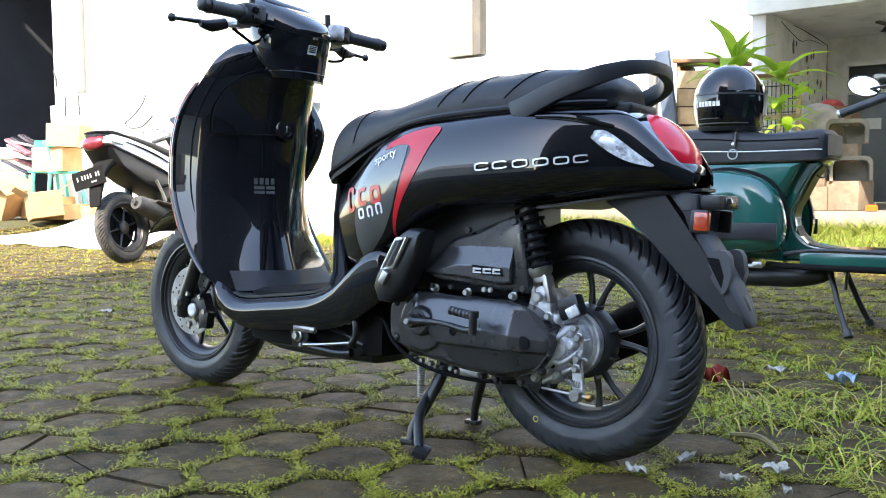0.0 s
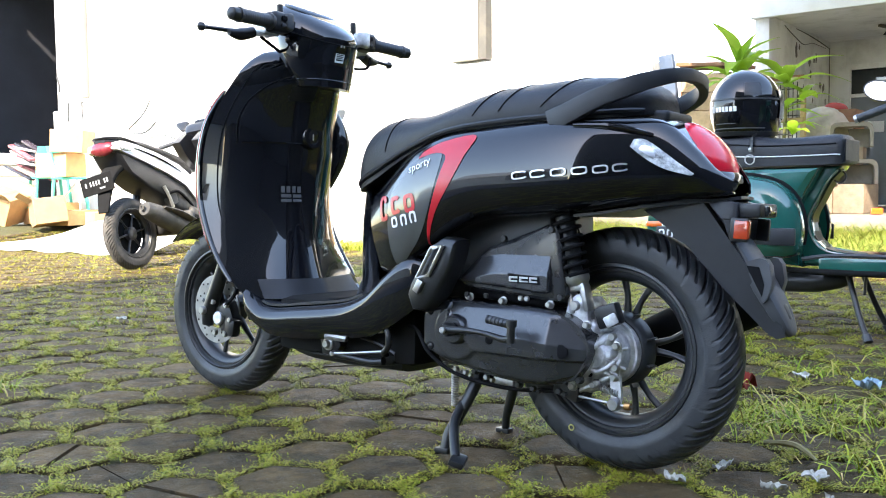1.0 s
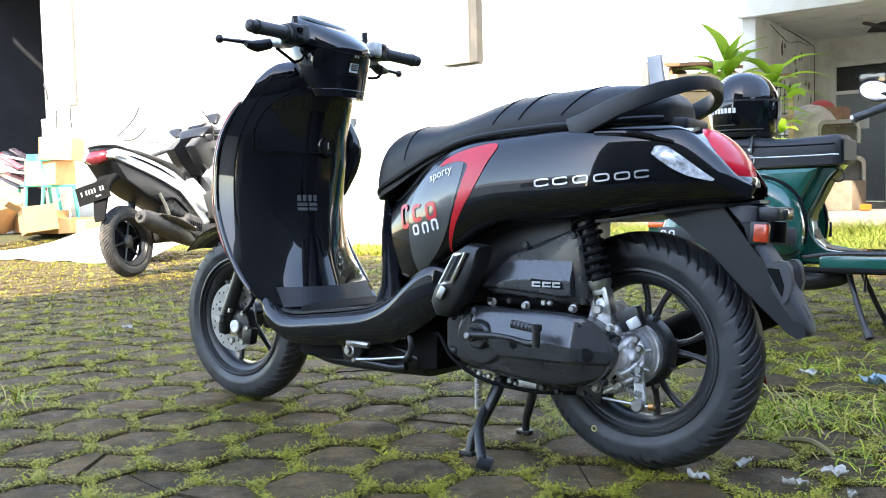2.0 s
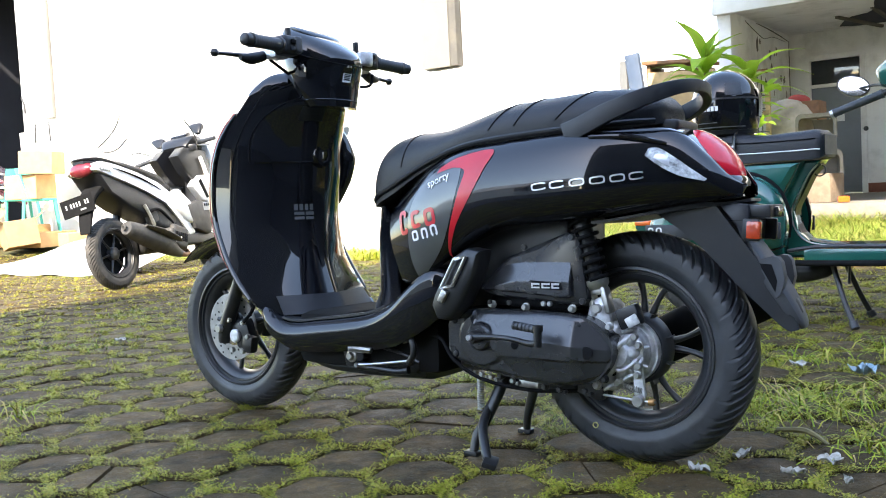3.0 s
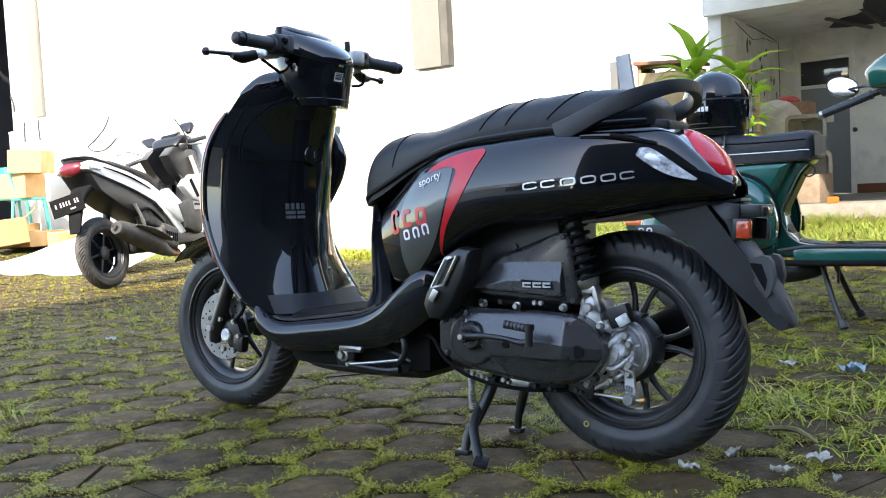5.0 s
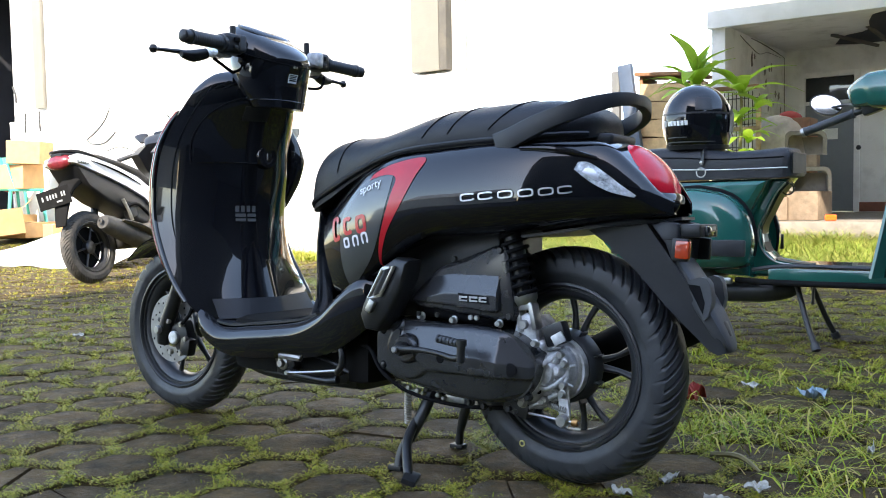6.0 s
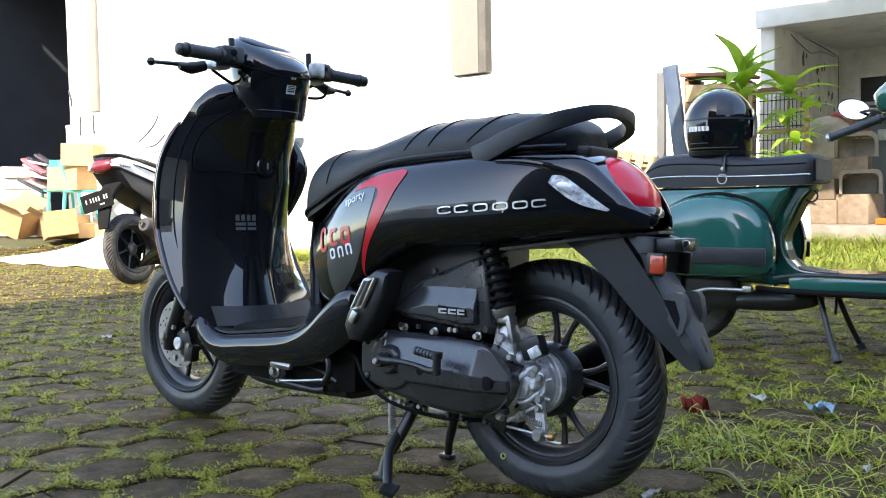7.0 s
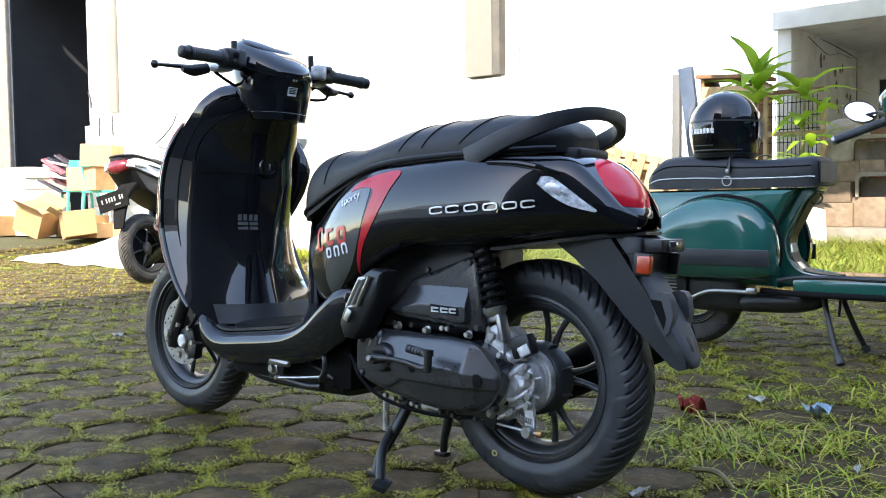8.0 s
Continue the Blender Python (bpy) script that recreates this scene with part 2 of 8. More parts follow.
M_THINPAPER = paper_mat("thin_white_paper", (0.66, 0.65, 0.62))
M_DULLBLACK = mat("dull_black", (0.012, 0.012, 0.012), 0.9, vary=0.2, scale=20, spec=0.1)
M_STICKER = mat("grey_sticker", (0.32, 0.33, 0.33), 0.4, vary=0.1, scale=60)
M_BLACKINK = mat("black_print", (0.008, 0.008, 0.009), 0.8, spec=0.12)
M_LABELGREY = mat("grey_print", (0.07, 0.073, 0.076), 0.5, vary=0.1, scale=60)
M_GREEN = mat("dark_green_metal_paint", (0.006, 0.092, 0.074), 0.22, 0.0, vary=0.15, scale=6, coat=1.0, dirt=(0.03, 0.06, 0.05), dirt_amount=0.15)
M_WHITEPAINT = mat("white_fairing_paint", (0.78, 0.78, 0.77), 0.25, vary=0.06, scale=5, coat=0.6, dirt=(0.5, 0.47, 0.4), dirt_amount=0.2)
M_MIRROR = mat("mirror_glass", (0.60, 0.62, 0.64), 0.03, 1.0, vary=0.02)


# ---- the setting ----
def ground_mat():
    m, n, l, b = node_mat("mossy_soil")
    tc = n.new("ShaderNodeTexCoord")
    a = n.new("ShaderNodeTexNoise")
    a.inputs["Scale"].default_value, a.inputs["Detail"].default_value = 2.2, 8
    c = n.new("ShaderNodeTexNoise")
    c.inputs["Scale"].default_value, c.inputs["Detail"].default_value, c.inputs["Roughness"].default_value = 60, 6, 0.7
    for t in (a, c):
        l.new(tc.outputs["Object"], t.inputs["Vector"])
    r1 = n.new("ShaderNodeValToRGB")
    r1.color_ramp.elements[0].position, r1.color_ramp.elements[0].color = 0.3, (0.070, 0.062, 0.028, 1)
    r1.color_ramp.elements[1].position, r1.color_ramp.elements[1].color = 0.7, (0.095, 0.098, 0.030, 1)
    l.new(a.outputs["Fac"], r1.inputs[0])
    r2 = n.new("ShaderNodeValToRGB")
    r2.color_ramp.elements[0].position, r2.color_ramp.elements[0].color = 0.35, (0.35, 0.32, 0.26, 1)
    r2.color_ramp.elements[1].position, r2.color_ramp.elements[1].color = 0.7, (1.3, 1.3, 1.1, 1)
    l.new(c.outputs["Fac"], r2.inputs[0])
    mix = n.new("ShaderNodeMix")
    mix.data_type, mix.blend_type = "RGBA", "MULTIPLY"
    mix.inputs[0].default_value = 1
    l.new(r1.outputs[0], mix.inputs[6])
    l.new(r2.outputs[0], mix.inputs[7])
    l.new(mix.outputs[2], b.inputs["Base Color"])
    b.inputs["Roughness"].default_value = 0.95
    bp = n.new("ShaderNodeBump")
    bp.inputs["Strength"].default_value, bp.inputs["Distance"].default_value = 0.8, 0.02
    l.new(c.outputs["Fac"], bp.inputs["Height"])
    l.new(bp.outputs[0], b.inputs["Normal"])
    return m


M_SOIL = ground_mat()
M_WALL = mat("white_wall_paint", (0.8, 0.79, 0.76), 0.8, vary=0.05, scale=1.5, bump=0.2, bump_scale=60, dirt=(0.5, 0.47, 0.4), dirt_amount=0.35, dirt_scale=1.3)
M_CREAM = mat("cream_pilaster_paint", (0.235, 0.222, 0.188), 0.8, vary=0.08, scale=3, bump=0.2, bump_scale=80, dirt=(0.3, 0.26, 0.2), dirt_amount=0.5, dirt_scale=3)
M_OLDWALL = mat("stained_wall_paint", (0.82, 0.81, 0.79), 0.85, vary=0.06, scale=2, bump=0.25, bump_scale=60, dirt=(0.30, 0.28, 0.24), dirt_amount=0.42, dirt_scale=2.2)
M_ROOMSHADE = mat("interior_shade", (0.045, 0.047, 0.056), 0.9, vary=0.2, scale=2)
M_FACADE = mat("grey_facade_render", (0.34, 0.345, 0.36), 0.85, vary=0.1, scale=1, bump=0.15, bump_scale=40)
M_CONCRETE = mat("weathered_concrete", (0.24, 0.215, 0.185), 0.88, vary=0.15, scale=8, bump=0.3, bump_scale=120, dirt=(0.12, 0.1, 0.08), dirt_amount=0.5, dirt_scale=7)
M_DOORGREY = mat("blue_grey_door_paint", (0.2, 0.22, 0.24), 0.5, vary=0.08, scale=3, dirt=(0.12, 0.12, 0.12), dirt_amount=0.3)
M_GLASS = mat("dark_window_glass", (0.03, 0.035, 0.04), 0.06, vary=0.1, coat=0.5)
M_SURROUND = mat("dark_unseen_surround", (0.042, 0.043, 0.045), 0.85, vary=0.15, scale=2, bump=0.2, bump_scale=40)
M_STAIN = mat("peeling_stained_paint", (0.6, 0.58, 0.54), 0.9, vary=0.25, scale=14, bump=0.5, bump_scale=60, dirt=(0.13, 0.12, 0.10), dirt_amount=0.95, dirt_scale=9)
M_EDGE = mat("dark_pilaster_edge", (0.12, 0.11, 0.095), 0.85, vary=0.15, scale=6, bump=0.2, bump_scale=80, dirt=(0.2, 0.17, 0.13), dirt_amount=0.5, dirt_scale=4)
M_DARKWALL = mat("dark_unseen_wall", (0.035, 0.036, 0.04), 0.8, vary=0.15, scale=2)
M_BRICKRED = mat("red_brown_skirting", (0.22, 0.08, 0.05), 0.7, vary=0.15, scale=10)

GX = [-300, -120, -50, -30, -20, -17, -15, -14, -13, -12.5, -12, -11.5, -11, -10.5, -10, -9.5, -9, -8, -5, 0, 5, 15, 50, 120, 300]
GY = [-300, -120, -50, -20, -8, 0, 5, 10, 20, 50, 120, 300]


def ground_z(x):
    """The yard rises a little towards its far end."""
    t = max(0.0, min(1.0, (-9.3 - x) / 2.2))
    return 0.16 * t * t * (3 - 2 * t)


bm = bmesh.new()
gv = [[bm.verts.new((x, y, -0.018 + ground_z(x))) for y in GY] for x in GX]
for i in range(len(GX) - 1):
    for j in range(len(GY) - 1):
        bm.faces.new((gv[i][j], gv[i + 1][j], gv[i + 1][j + 1], gv[i][j + 1]))
ground = tagged(part("ground", bm, M_SOIL), "mossy brown soil ground with grass patches", "ground", kind="structure")


def structure(name, bm, material, label, category="wall", parent=None, angle=38.0):
    return tagged(part(name, bm, material, parent, angle=angle), label, category, kind="structure")


WALL_Y = 5.5
# white building: plinth, upper wall, opening at its far end
structure("wall_west", join(box_between((-11.95, WALL_Y + 0.06, 1.803), (-3.98, WALL_Y + 0.10, 7.0), 0.01),
                            box_between((-22, WALL_Y + 0.06, 0), (-14.6, WALL_Y + 0.14, 7.0), 0.01),
                            box_between((-14.6, WALL_Y + 0.06, 4.6), (-11.95, WALL_Y + 0.14, 7.0), 0.01)), M_WALL, "white painted plaster wall in full sun")
structure("wall_plinth", box_between((-11.95, WALL_Y - 0.02, -0.05), (-3.98, WALL_Y + 0.058, 1.80), 0.02), M_WALL, "thick white lower wall with a stained worn top edge")
structure("plinth_edge", box_between((-11.94, WALL_Y - 0.026, 1.765), (-3.985, WALL_Y - 0.0215, 1.79), 0.0), M_STAIN, "grey stained peeling paint along the plinth top", "trim")
structure("pilaster", box_between((-4.55, WALL_Y - 0.05, 1.822), (-4.215, WALL_Y + 0.055, 7.0), 0.012), M_CREAM, "cream pilaster with a dark right edge", "pillar")
structure("pilaster_edge", box_between((-4.213, WALL_Y - 0.048, 1.822), (-4.125, WALL_Y + 0.055, 7.0), 0.012), M_EDGE, "dark right edge of the pilaster", "pillar")
structure("pilaster_2", box_between((-11.3, WALL_Y - 0.0, 1.95), (-11.08, WALL_Y + 0.055, 7.0), 0.012), M_CREAM, "narrow cream pilaster on the white wall", "pillar")
# dark store behind the opening; its darkness is put into the wall colour
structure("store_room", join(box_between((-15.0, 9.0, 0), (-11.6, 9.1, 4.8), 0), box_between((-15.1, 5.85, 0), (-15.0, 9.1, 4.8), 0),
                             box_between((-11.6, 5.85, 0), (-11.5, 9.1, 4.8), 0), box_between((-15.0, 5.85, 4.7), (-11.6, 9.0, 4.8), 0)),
          M_ROOMSHADE, "unlit dark store room behind an open doorway", "room")
structure("sliding_door", join(box_between((-14.95, 5.4, 0), (-14.25, 5.46, 4.6), 0.01), box_between((-14.3, 5.37, 0), (-14.22, 5.4, 4.6), 0.005)),
          M_CONCRETE, "grey steel sliding door slid open", "door")

M_WIRE = mat("grey_cable", (0.05, 0.05, 0.05), 0.6)
for pts, rr in ((((-9.5, 1.84), (-9.64, 1.67), (-9.86, 1.53), (-10.02, 1.45), (-9.88, 1.38), (-9.62, 1.40), (-9.4, 1.52)), 0.007), (((-11.5, 1.90), (-11.51, 1.78), (-11.52, 1.62)), 0.012), (((-11.15, 1.90), (-11.15, 1.78), (-11.14, 1.62)), 0.012),
                (((-11.8, 2.30), (-11.74, 2.18), (-11.73, 2.06)), 0.014)):
    structure("wall_cable", tube([(x, WALL_Y - 0.03, z) for x, z in pts], rr, 8, 5), M_WIRE, "thin grey cable hanging on the white wall", "cable")

# porch building at the back of the yard
AX, AY0, AY1 = -2.9, 9.9, 12.7
structure("porch_floor", box_between((-5.2, 8.15, -0.05), (6, AY1, 0.28), 0.02), M_CONCRETE, "raised worn concrete porch floor", "floor")
structure("wall_porch_side", box_between((AX - 0.18, AY0, 0.28), (AX, AY1 + 0.2, 3.6), 0.012), M_OLDWALL, "white side wall with cracked peeling paint")
structure("wall_porch_back", join(box_between((AX, AY1, 0.28), (-2.68, AY1 + 0.2, 2.72), 0.004), box_between((-1.83, AY1, 0.28), (-1.45, AY1 + 0.2, 2.72), 0.004),
                                  box_between((-2.68, AY1, 2.36), (-1.83, AY1 + 0.2, 2.72), 0.004), box_between((-1.45, AY1, 0.28), (-0.4, AY1 + 0.2, 0.85), 0.004),
                                  box_between((-1.45, AY1, 2.2), (-0.4, AY1 + 0.2, 2.72), 0.004), box_between((-0.4, AY1, 0.28), (6, AY1 + 0.2, 2.72), 0.004)),
          M_OLDWALL, "white back wall of the porch")
structure("porch_ceiling", join(box_between((AX, AY0, 2.72), (6, AY1 + 0.2, 2.84), 0.004)), M_OLDWALL, "stained white porch ceiling with a broken edge", "ceiling")
structure("porch_fascia", box_between((AX - 0.2, AY0 - 0.12, 2.68), (6, AY0, 3.7), 0.012), M_WALL, "white concrete fascia over the porch", "fascia")
# added slab above the view, keeps the sun off the things on the porch
structure("porch_shade_slab", box_between((-2.9, 5.5, 3.32), (6, 9.2, 3.42), 0.01), M_OLDWALL, "unseen flat white slab added to shade the porch", "canopy")
door = tagged(thing("door_1", "closed blue-grey door with a dark transom pane", "door", kind="structure"), kind="structure")
part("frame", join(box_between((-2.68, AY1 - 0.03, 0.28), (-2.6, AY1 + 0.1, 2.36), 0.005), box_between((-1.91, AY1 - 0.03, 0.28), (-1.83, AY1 + 0.1, 2.36), 0.005),
                   box_between((-2.6, AY1 - 0.03, 2.29), (-1.91, AY1 + 0.1, 2.36), 0.005), box_between((-2.6, AY1 - 0.03, 1.88), (-1.91, AY1 + 0.1, 1.93), 0.005)), M_OLDWALL, door, "white door frame")
part("leaf", box_between((-2.6, AY1 + 0.03, 0.29), (-1.91, AY1 + 0.07, 1.88), 0.004), M_DOORGREY, door)
part("pane", box_between((-2.6, AY1 + 0.04, 1.93), (-1.91, AY1 + 0.06, 2.29), 0.002), M_GLASS, door, "dark transom pane")
part("notice", box_between((-2.36, AY1 + 0.022, 1.36), (-2.14, AY1 + 0.027, 1.52), 0.0), M_PAPER, door, "white paper notice")
part("lock", bolt((-1.84, AY1 - 0.03, 1.22), 0.035, 0.02), M_DARKSTEEL, door)
win = thing("window_1", "white framed louvre window with dark panes", "window", kind="structure")
part("window_frame", join(box_between((-1.45, AY1 - 0.03, 0.85), (-1.38, AY1 + 0.1, 2.2), 0.005), box_between((-0.47, AY1 - 0.03, 0.85), (-0.4, AY1 + 0.1, 2.2), 0.005),
                          box_between((-1.38, AY1 - 0.03, 2.13), (-0.47, AY1 + 0.1, 2.2), 0.005), box_between((-1.38, AY1 - 0.03, 0.85), (-0.47, AY1 + 0.1, 0.92), 0.005)), M_OLDWALL, win)
for i in range(6):
    z = 0.93 + i * 0.2
    part("pane", box_between((-1.38, AY1 + 0.02, z), (-0.47, AY1 + 0.035, z + 0.185), 0.002), M_GLASS, win)
structure("skirting", box_between((-1.83, AY1 - 0.02, 0.282), (6, AY1 - 0.002, 0.42), 0.004), M_BRICKRED, "red-brown painted skirting band", "skirting")

# cracks, bare patches and a broken hole in the porch's plaster
M_BARE = mat("bare_dark_plaster", (0.16, 0.145, 0.125), 0.9, vary=0.4, scale=14, bump=0.4, bump_scale=60)
for pts, rr in ((((10.5, 2.68), (10.61, 2.65), (10.98, 2.58), (11.36, 2.53), (11.81, 2.60), (12.48, 2.60)), 0.010), (((11.0, 2.70), (11.5, 2.69), (12.1, 2.66), (12.68, 2.62)), 0.016), (((12.66, 2.62), (12.66, 2.2), (12.66, 1.7), (12.66, 1.1)), 0.018)):
    structure("crack", tube([(AX + 0.002, y, z) for y, z in pts], [rr * 0.5] + [rr] * (len(pts) - 2) + [rr * 0.4], 6, 4, 0.4), M_BARE, "dark crack in the peeling porch plaster", "crack")
rnd = random.Random(11)
for k in range(16):
    y, z, a, b = rnd.uniform(11.0, 12.55), rnd.uniform(1.75, 2.48), rnd.uniform(0.02, 0.07), rnd.uniform(0.03, 0.12)
    structure("bare_patch", prism([(a * math.cos(q) * rnd.uniform(0.5, 1), b * math.sin(q) * rnd.uniform(0.5, 1)) for q in [2 * math.pi * j / 9 for j in range(9)]], 0.004, -0.004), M_BARE, "patch of flaked-off paint on the porch wall", "patch").matrix_basis = pose(AX + 0.001, y, z, 0, 0, 90)
hole = [(-2.12, 12.44), (-1.95, 11.95), (-1.82, 11.73), (-1.60, 11.6), (-1.47, 11.38), (-1.38, 10.8), (-1.26, 10.36), (-1.0, 10.15), (-0.4, 10.3), (0.2, 11.2), (0.1, 12.5), (-0.8, 12.55), (-1.51, 12.6), (-1.89, 12.6)]
# no opening is cut: a thin dark sheet gives the hole's shade
structure("hole_shade_sheet", moved(prism([(x, -y) for x, y in hole], 0.006, -0.006), Matrix.Translation((0, 0, 2.716)) @ Matrix.Rotation(radians(90), 4, "X")), M_ROOMSHADE, "dark sheet for the shade in a hole of the fallen porch ceiling", "hole")
for k in range(4):
    structure("hanging_batten", rbox(0.05, 0.9, 0.04, 0.004, 1, pose(-1.75 + 0.35 * k, 11.9 - 0.25 * k, 2.66, -6 - 3 * k, 4, 20 * k - 30)), M_EDGE, "broken batten hanging from the porch ceiling", "batten")

# unseen: tall house that shades the near part of the yard, low walls and neighbours behind the camera
# dark ground and dark east wall are added only to keep the paint's reflections dark
structure("dark_apron", join(box_between((-12, -12.9, -0.3), (5.2, -2.2, 0.012), 0.0), box_between((1.7, -2.2, -0.3), (5.2, 3.0, 0.012), 0.0)), M_SURROUND, "unseen dark ground behind the camera, added to darken reflections", "paving")
structure("wall_east", box_between((5.2, -11.0, -0.05), (5.4, 9.7, 3.6), 0.02), M_DARKWALL, "unseen dark boundary wall added to darken reflections")
structure("wall_house", join(box_between((-0.2, -17, -0.05), (18, -8.0, 10.4), 0.02), box_between((-0.5, -17.4, 10.4), (18.4, -7.8, 10.7), 0.02)), M_SURROUND, "tall dark grey house that shades the yard", "building")
for hx, hw, hh, hy in ((-9.6, 5.2, 3.0, -19), (-4.6, 4.0, 3.6, -21), (-19.0, 9.0, 3.2, -24)):
    structure("neighbour_house", join(box_between((hx - hw / 2, hy, -0.05), (hx + hw / 2, hy + 5, hh), 0.02),
              loft([[(hx - hw / 2 - 0.4, hy - 0.4, hh), (hx - hw / 2 - 0.4, hy + 5.4, hh), (hx - hw / 2 - 0.4, hy + 2.5, hh + 1.6)], [(hx + hw / 2 + 0.4, hy - 0.4, hh), (hx + hw / 2 + 0.4, hy + 5.4, hh), (hx + hw / 2 + 0.4, hy + 2.5, hh + 1.6)]])),
              M_OLDWALL if hx < -8 else M_FACADE, "plain neighbouring house with a pitched roof", "house")
structure("wall_south", box_between((-12.2, -13.2, -0.05), (-0.5, -13, 1.5), 0.02), M_WALL, "low plain white boundary wall")


# ---- the black scooter, front towards -x, leaning slightly on its stand ----
scooter = thing("scooter", "glossy black scooter with red decals parked on its centre stand", "scooter", pose(0, 0, 0, -2.0, 0, 0))

# tail body: x, top, bottom, half width, top half width, bottom half width, height of the widest line
BODY = [(-0.64, 0.575, 0.385, 0.135, 0.085, 0.115, 0.47), (-0.59, 0.585, 0.388, 0.16, 0.1, 0.135, 0.48), (-0.54, 0.6, 0.39, 0.181, 0.115, 0.155, 0.495),
        (-0.48, 0.64, 0.392, 0.2, 0.13, 0.175, 0.52), (-0.42, 0.675, 0.424, 0.212, 0.14, 0.18, 0.542), (-0.34, 0.699, 0.472, 0.22, 0.148, 0.17, 0.567),
        (-0.25, 0.706, 0.51, 0.223, 0.15, 0.16, 0.582), (-0.13, 0.711, 0.522, 0.218, 0.148, 0.145, 0.587), (-0.03, 0.712, 0.53, 0.202, 0.14, 0.13, 0.592),
        (0.06, 0.711, 0.543, 0.174, 0.12, 0.11, 0.6), (0.13, 0.7, 0.552, 0.146, 0.1, 0.09, 0.6), (0.19, 0.645, 0.558, 0.116, 0.085, 0.07, 0.598),
        (0.222, 0.606, 0.56, 0.09, 0.07, 0.055, 0.576), (0.24, 0.59, 0.565, 0.05, 0.045, 0.035, 0.568)]


def body_at(x, a):
    """A point on the left flank; a from 0 (top) to 1 (bottom)."""
    zt, zb, w, yt, yb, zm = lerp_table(BODY, x)
    if a < 0.5:
        t = a * math.pi
        return Vector((x, -(yt + (w - yt) * math.sin(t) ** 0.92), zm + (zt - zm) * math.cos(t) ** 0.98))
    t = (a - 0.5) * math.pi
    return Vector((x, -(yb + (w - yb) * math.cos(t) ** 0.8), zm + (zb - zm) * math.sin(t) ** 1.1))


def flank(x, z, off=0.0):
    """The left flank's point at (x, z), lifted by off."""
    lo, hi = 0.0, 1.0
    for _ in range(24):
        mid = (lo + hi) / 2
        if body_at(x, mid).z > z:
            lo = mid
        else:
            hi = mid
    p = body_at(x, lo)
    q = body_at(x, min(1, lo + 0.01)) - body_at(x, max(0, lo - 0.01))
    r = body_at(x + 0.005, lo) - body_at(x - 0.005, lo)
    nrm = q.cross(r)
    if nrm.length < 1e-9:
        nrm = Vector((0, -1, 0))
    nrm.normalize()
    if nrm.y > 0:
        nrm = -nrm
    return p + nrm * off


def x_front(z):
    return lerp_table([(0.38, -0.518), (0.433, -0.532), (0.487, -0.55), (0.542, -0.558), (0.575, -0.547), (0.605, -0.52)], z)[0]


def panel_point(s, a):
    x = -0.62 + s * 0.86
    for _ in range(5):
        xf = x_front(body_at(x, a).z)
        x = xf + s * (0.240 - xf)
    return body_at(x, a)


def flip(bm):
    return moved(bm, Matrix.Diagonal((1, -1, 1, 1)))


def side_panel_bm():
    return thick(grid_bm(lambda u, v: panel_point(u, v), 64, 22), 0.004)


panel = part("side_panel", side_panel_bm(), M_GLOSS, scooter, "glossy black side panel with decals")
part("side_panel", flip(side_panel_bm()), M_GLOSS, scooter, "glossy black side panel")
part("tail_cover", grid_bm(lambda u, v: Vector(((-0.2 + u * 0.38), (v * 2 - 1) * (lerp_table(BODY, -0.2 + u * 0.38)[3] + 0.004), lerp_table(BODY, -0.2 + u * 0.38)[0] + 0.012 * (1 - (v * 2 - 1) ** 2) - 0.004)), 16, 10), M_GLOSS, scooter)
part("tail_lower_cover", thick(grid_bm(lambda u, v: Vector((-0.05 + u * 0.3, (v * 2 - 1) * lerp_table(BODY, -0.05 + u * 0.3)[4], lerp_table(BODY, -0.05 + u * 0.3)[1] - 0.004)), 12, 6), 0.006), M_SATIN, scooter)
# shallow crease strip that runs from the seat to the tail lamp
part("tail_trim", tube([flank(x, z, 0.002) for x, z in ((-0.03, 0.695), (0.03, 0.692), (0.08, 0.683), (0.12, 0.672))], [0.003, 0.006, 0.006, 0.003], 8), M_GLOSS, scooter)

# front of the body under the seat
def under_seat(u, v):
    z = 0.30 + u * 0.28
    w = 0.168 - 0.05 * max(0, (z - 0.5) / 0.08)
    y = (v * 2 - 1) * w
    return Vector((-0.705 + 0.165 * (abs(y) / 0.168) ** 2 - 0.03 * max(0, 0.36 - z) / 0.06 + 0.01 * max(0, z - 0.5) / 0.08, y, z))


part("front_cover", thick(grid_bm(under_seat, 14, 14), 0.006), M_GLOSS, scooter)
part("inner_frame", join(box_between((-0.52, -0.10, 0.33), (-0.12, 0.10, 0.56), 0.03), tube([(-0.5, 0, 0.3), (-0.75, 0, 0.22), (-1.0, 0, 0.35)], 0.03)), M_SATIN, scooter)

# decals and letters on the left flank
def strip(pairs, off=0.0012, n=8, cuts=6):
    """A patch between two edges given as pairs of (x, z)."""
    a = smooth_path([(p[0], 0, p[1]) for p, _ in pairs], cuts)
    b = smooth_path([(q[0], 0, q[1]) for _, q in pairs], cuts)
    return grid_bm(lambda u, v: flank(*(lambda p: (p.x, p.z))(a[round(u * (len(a) - 1))].lerp(b[round(u * (len(b) - 1))], v)), off), len(a) - 1, n)



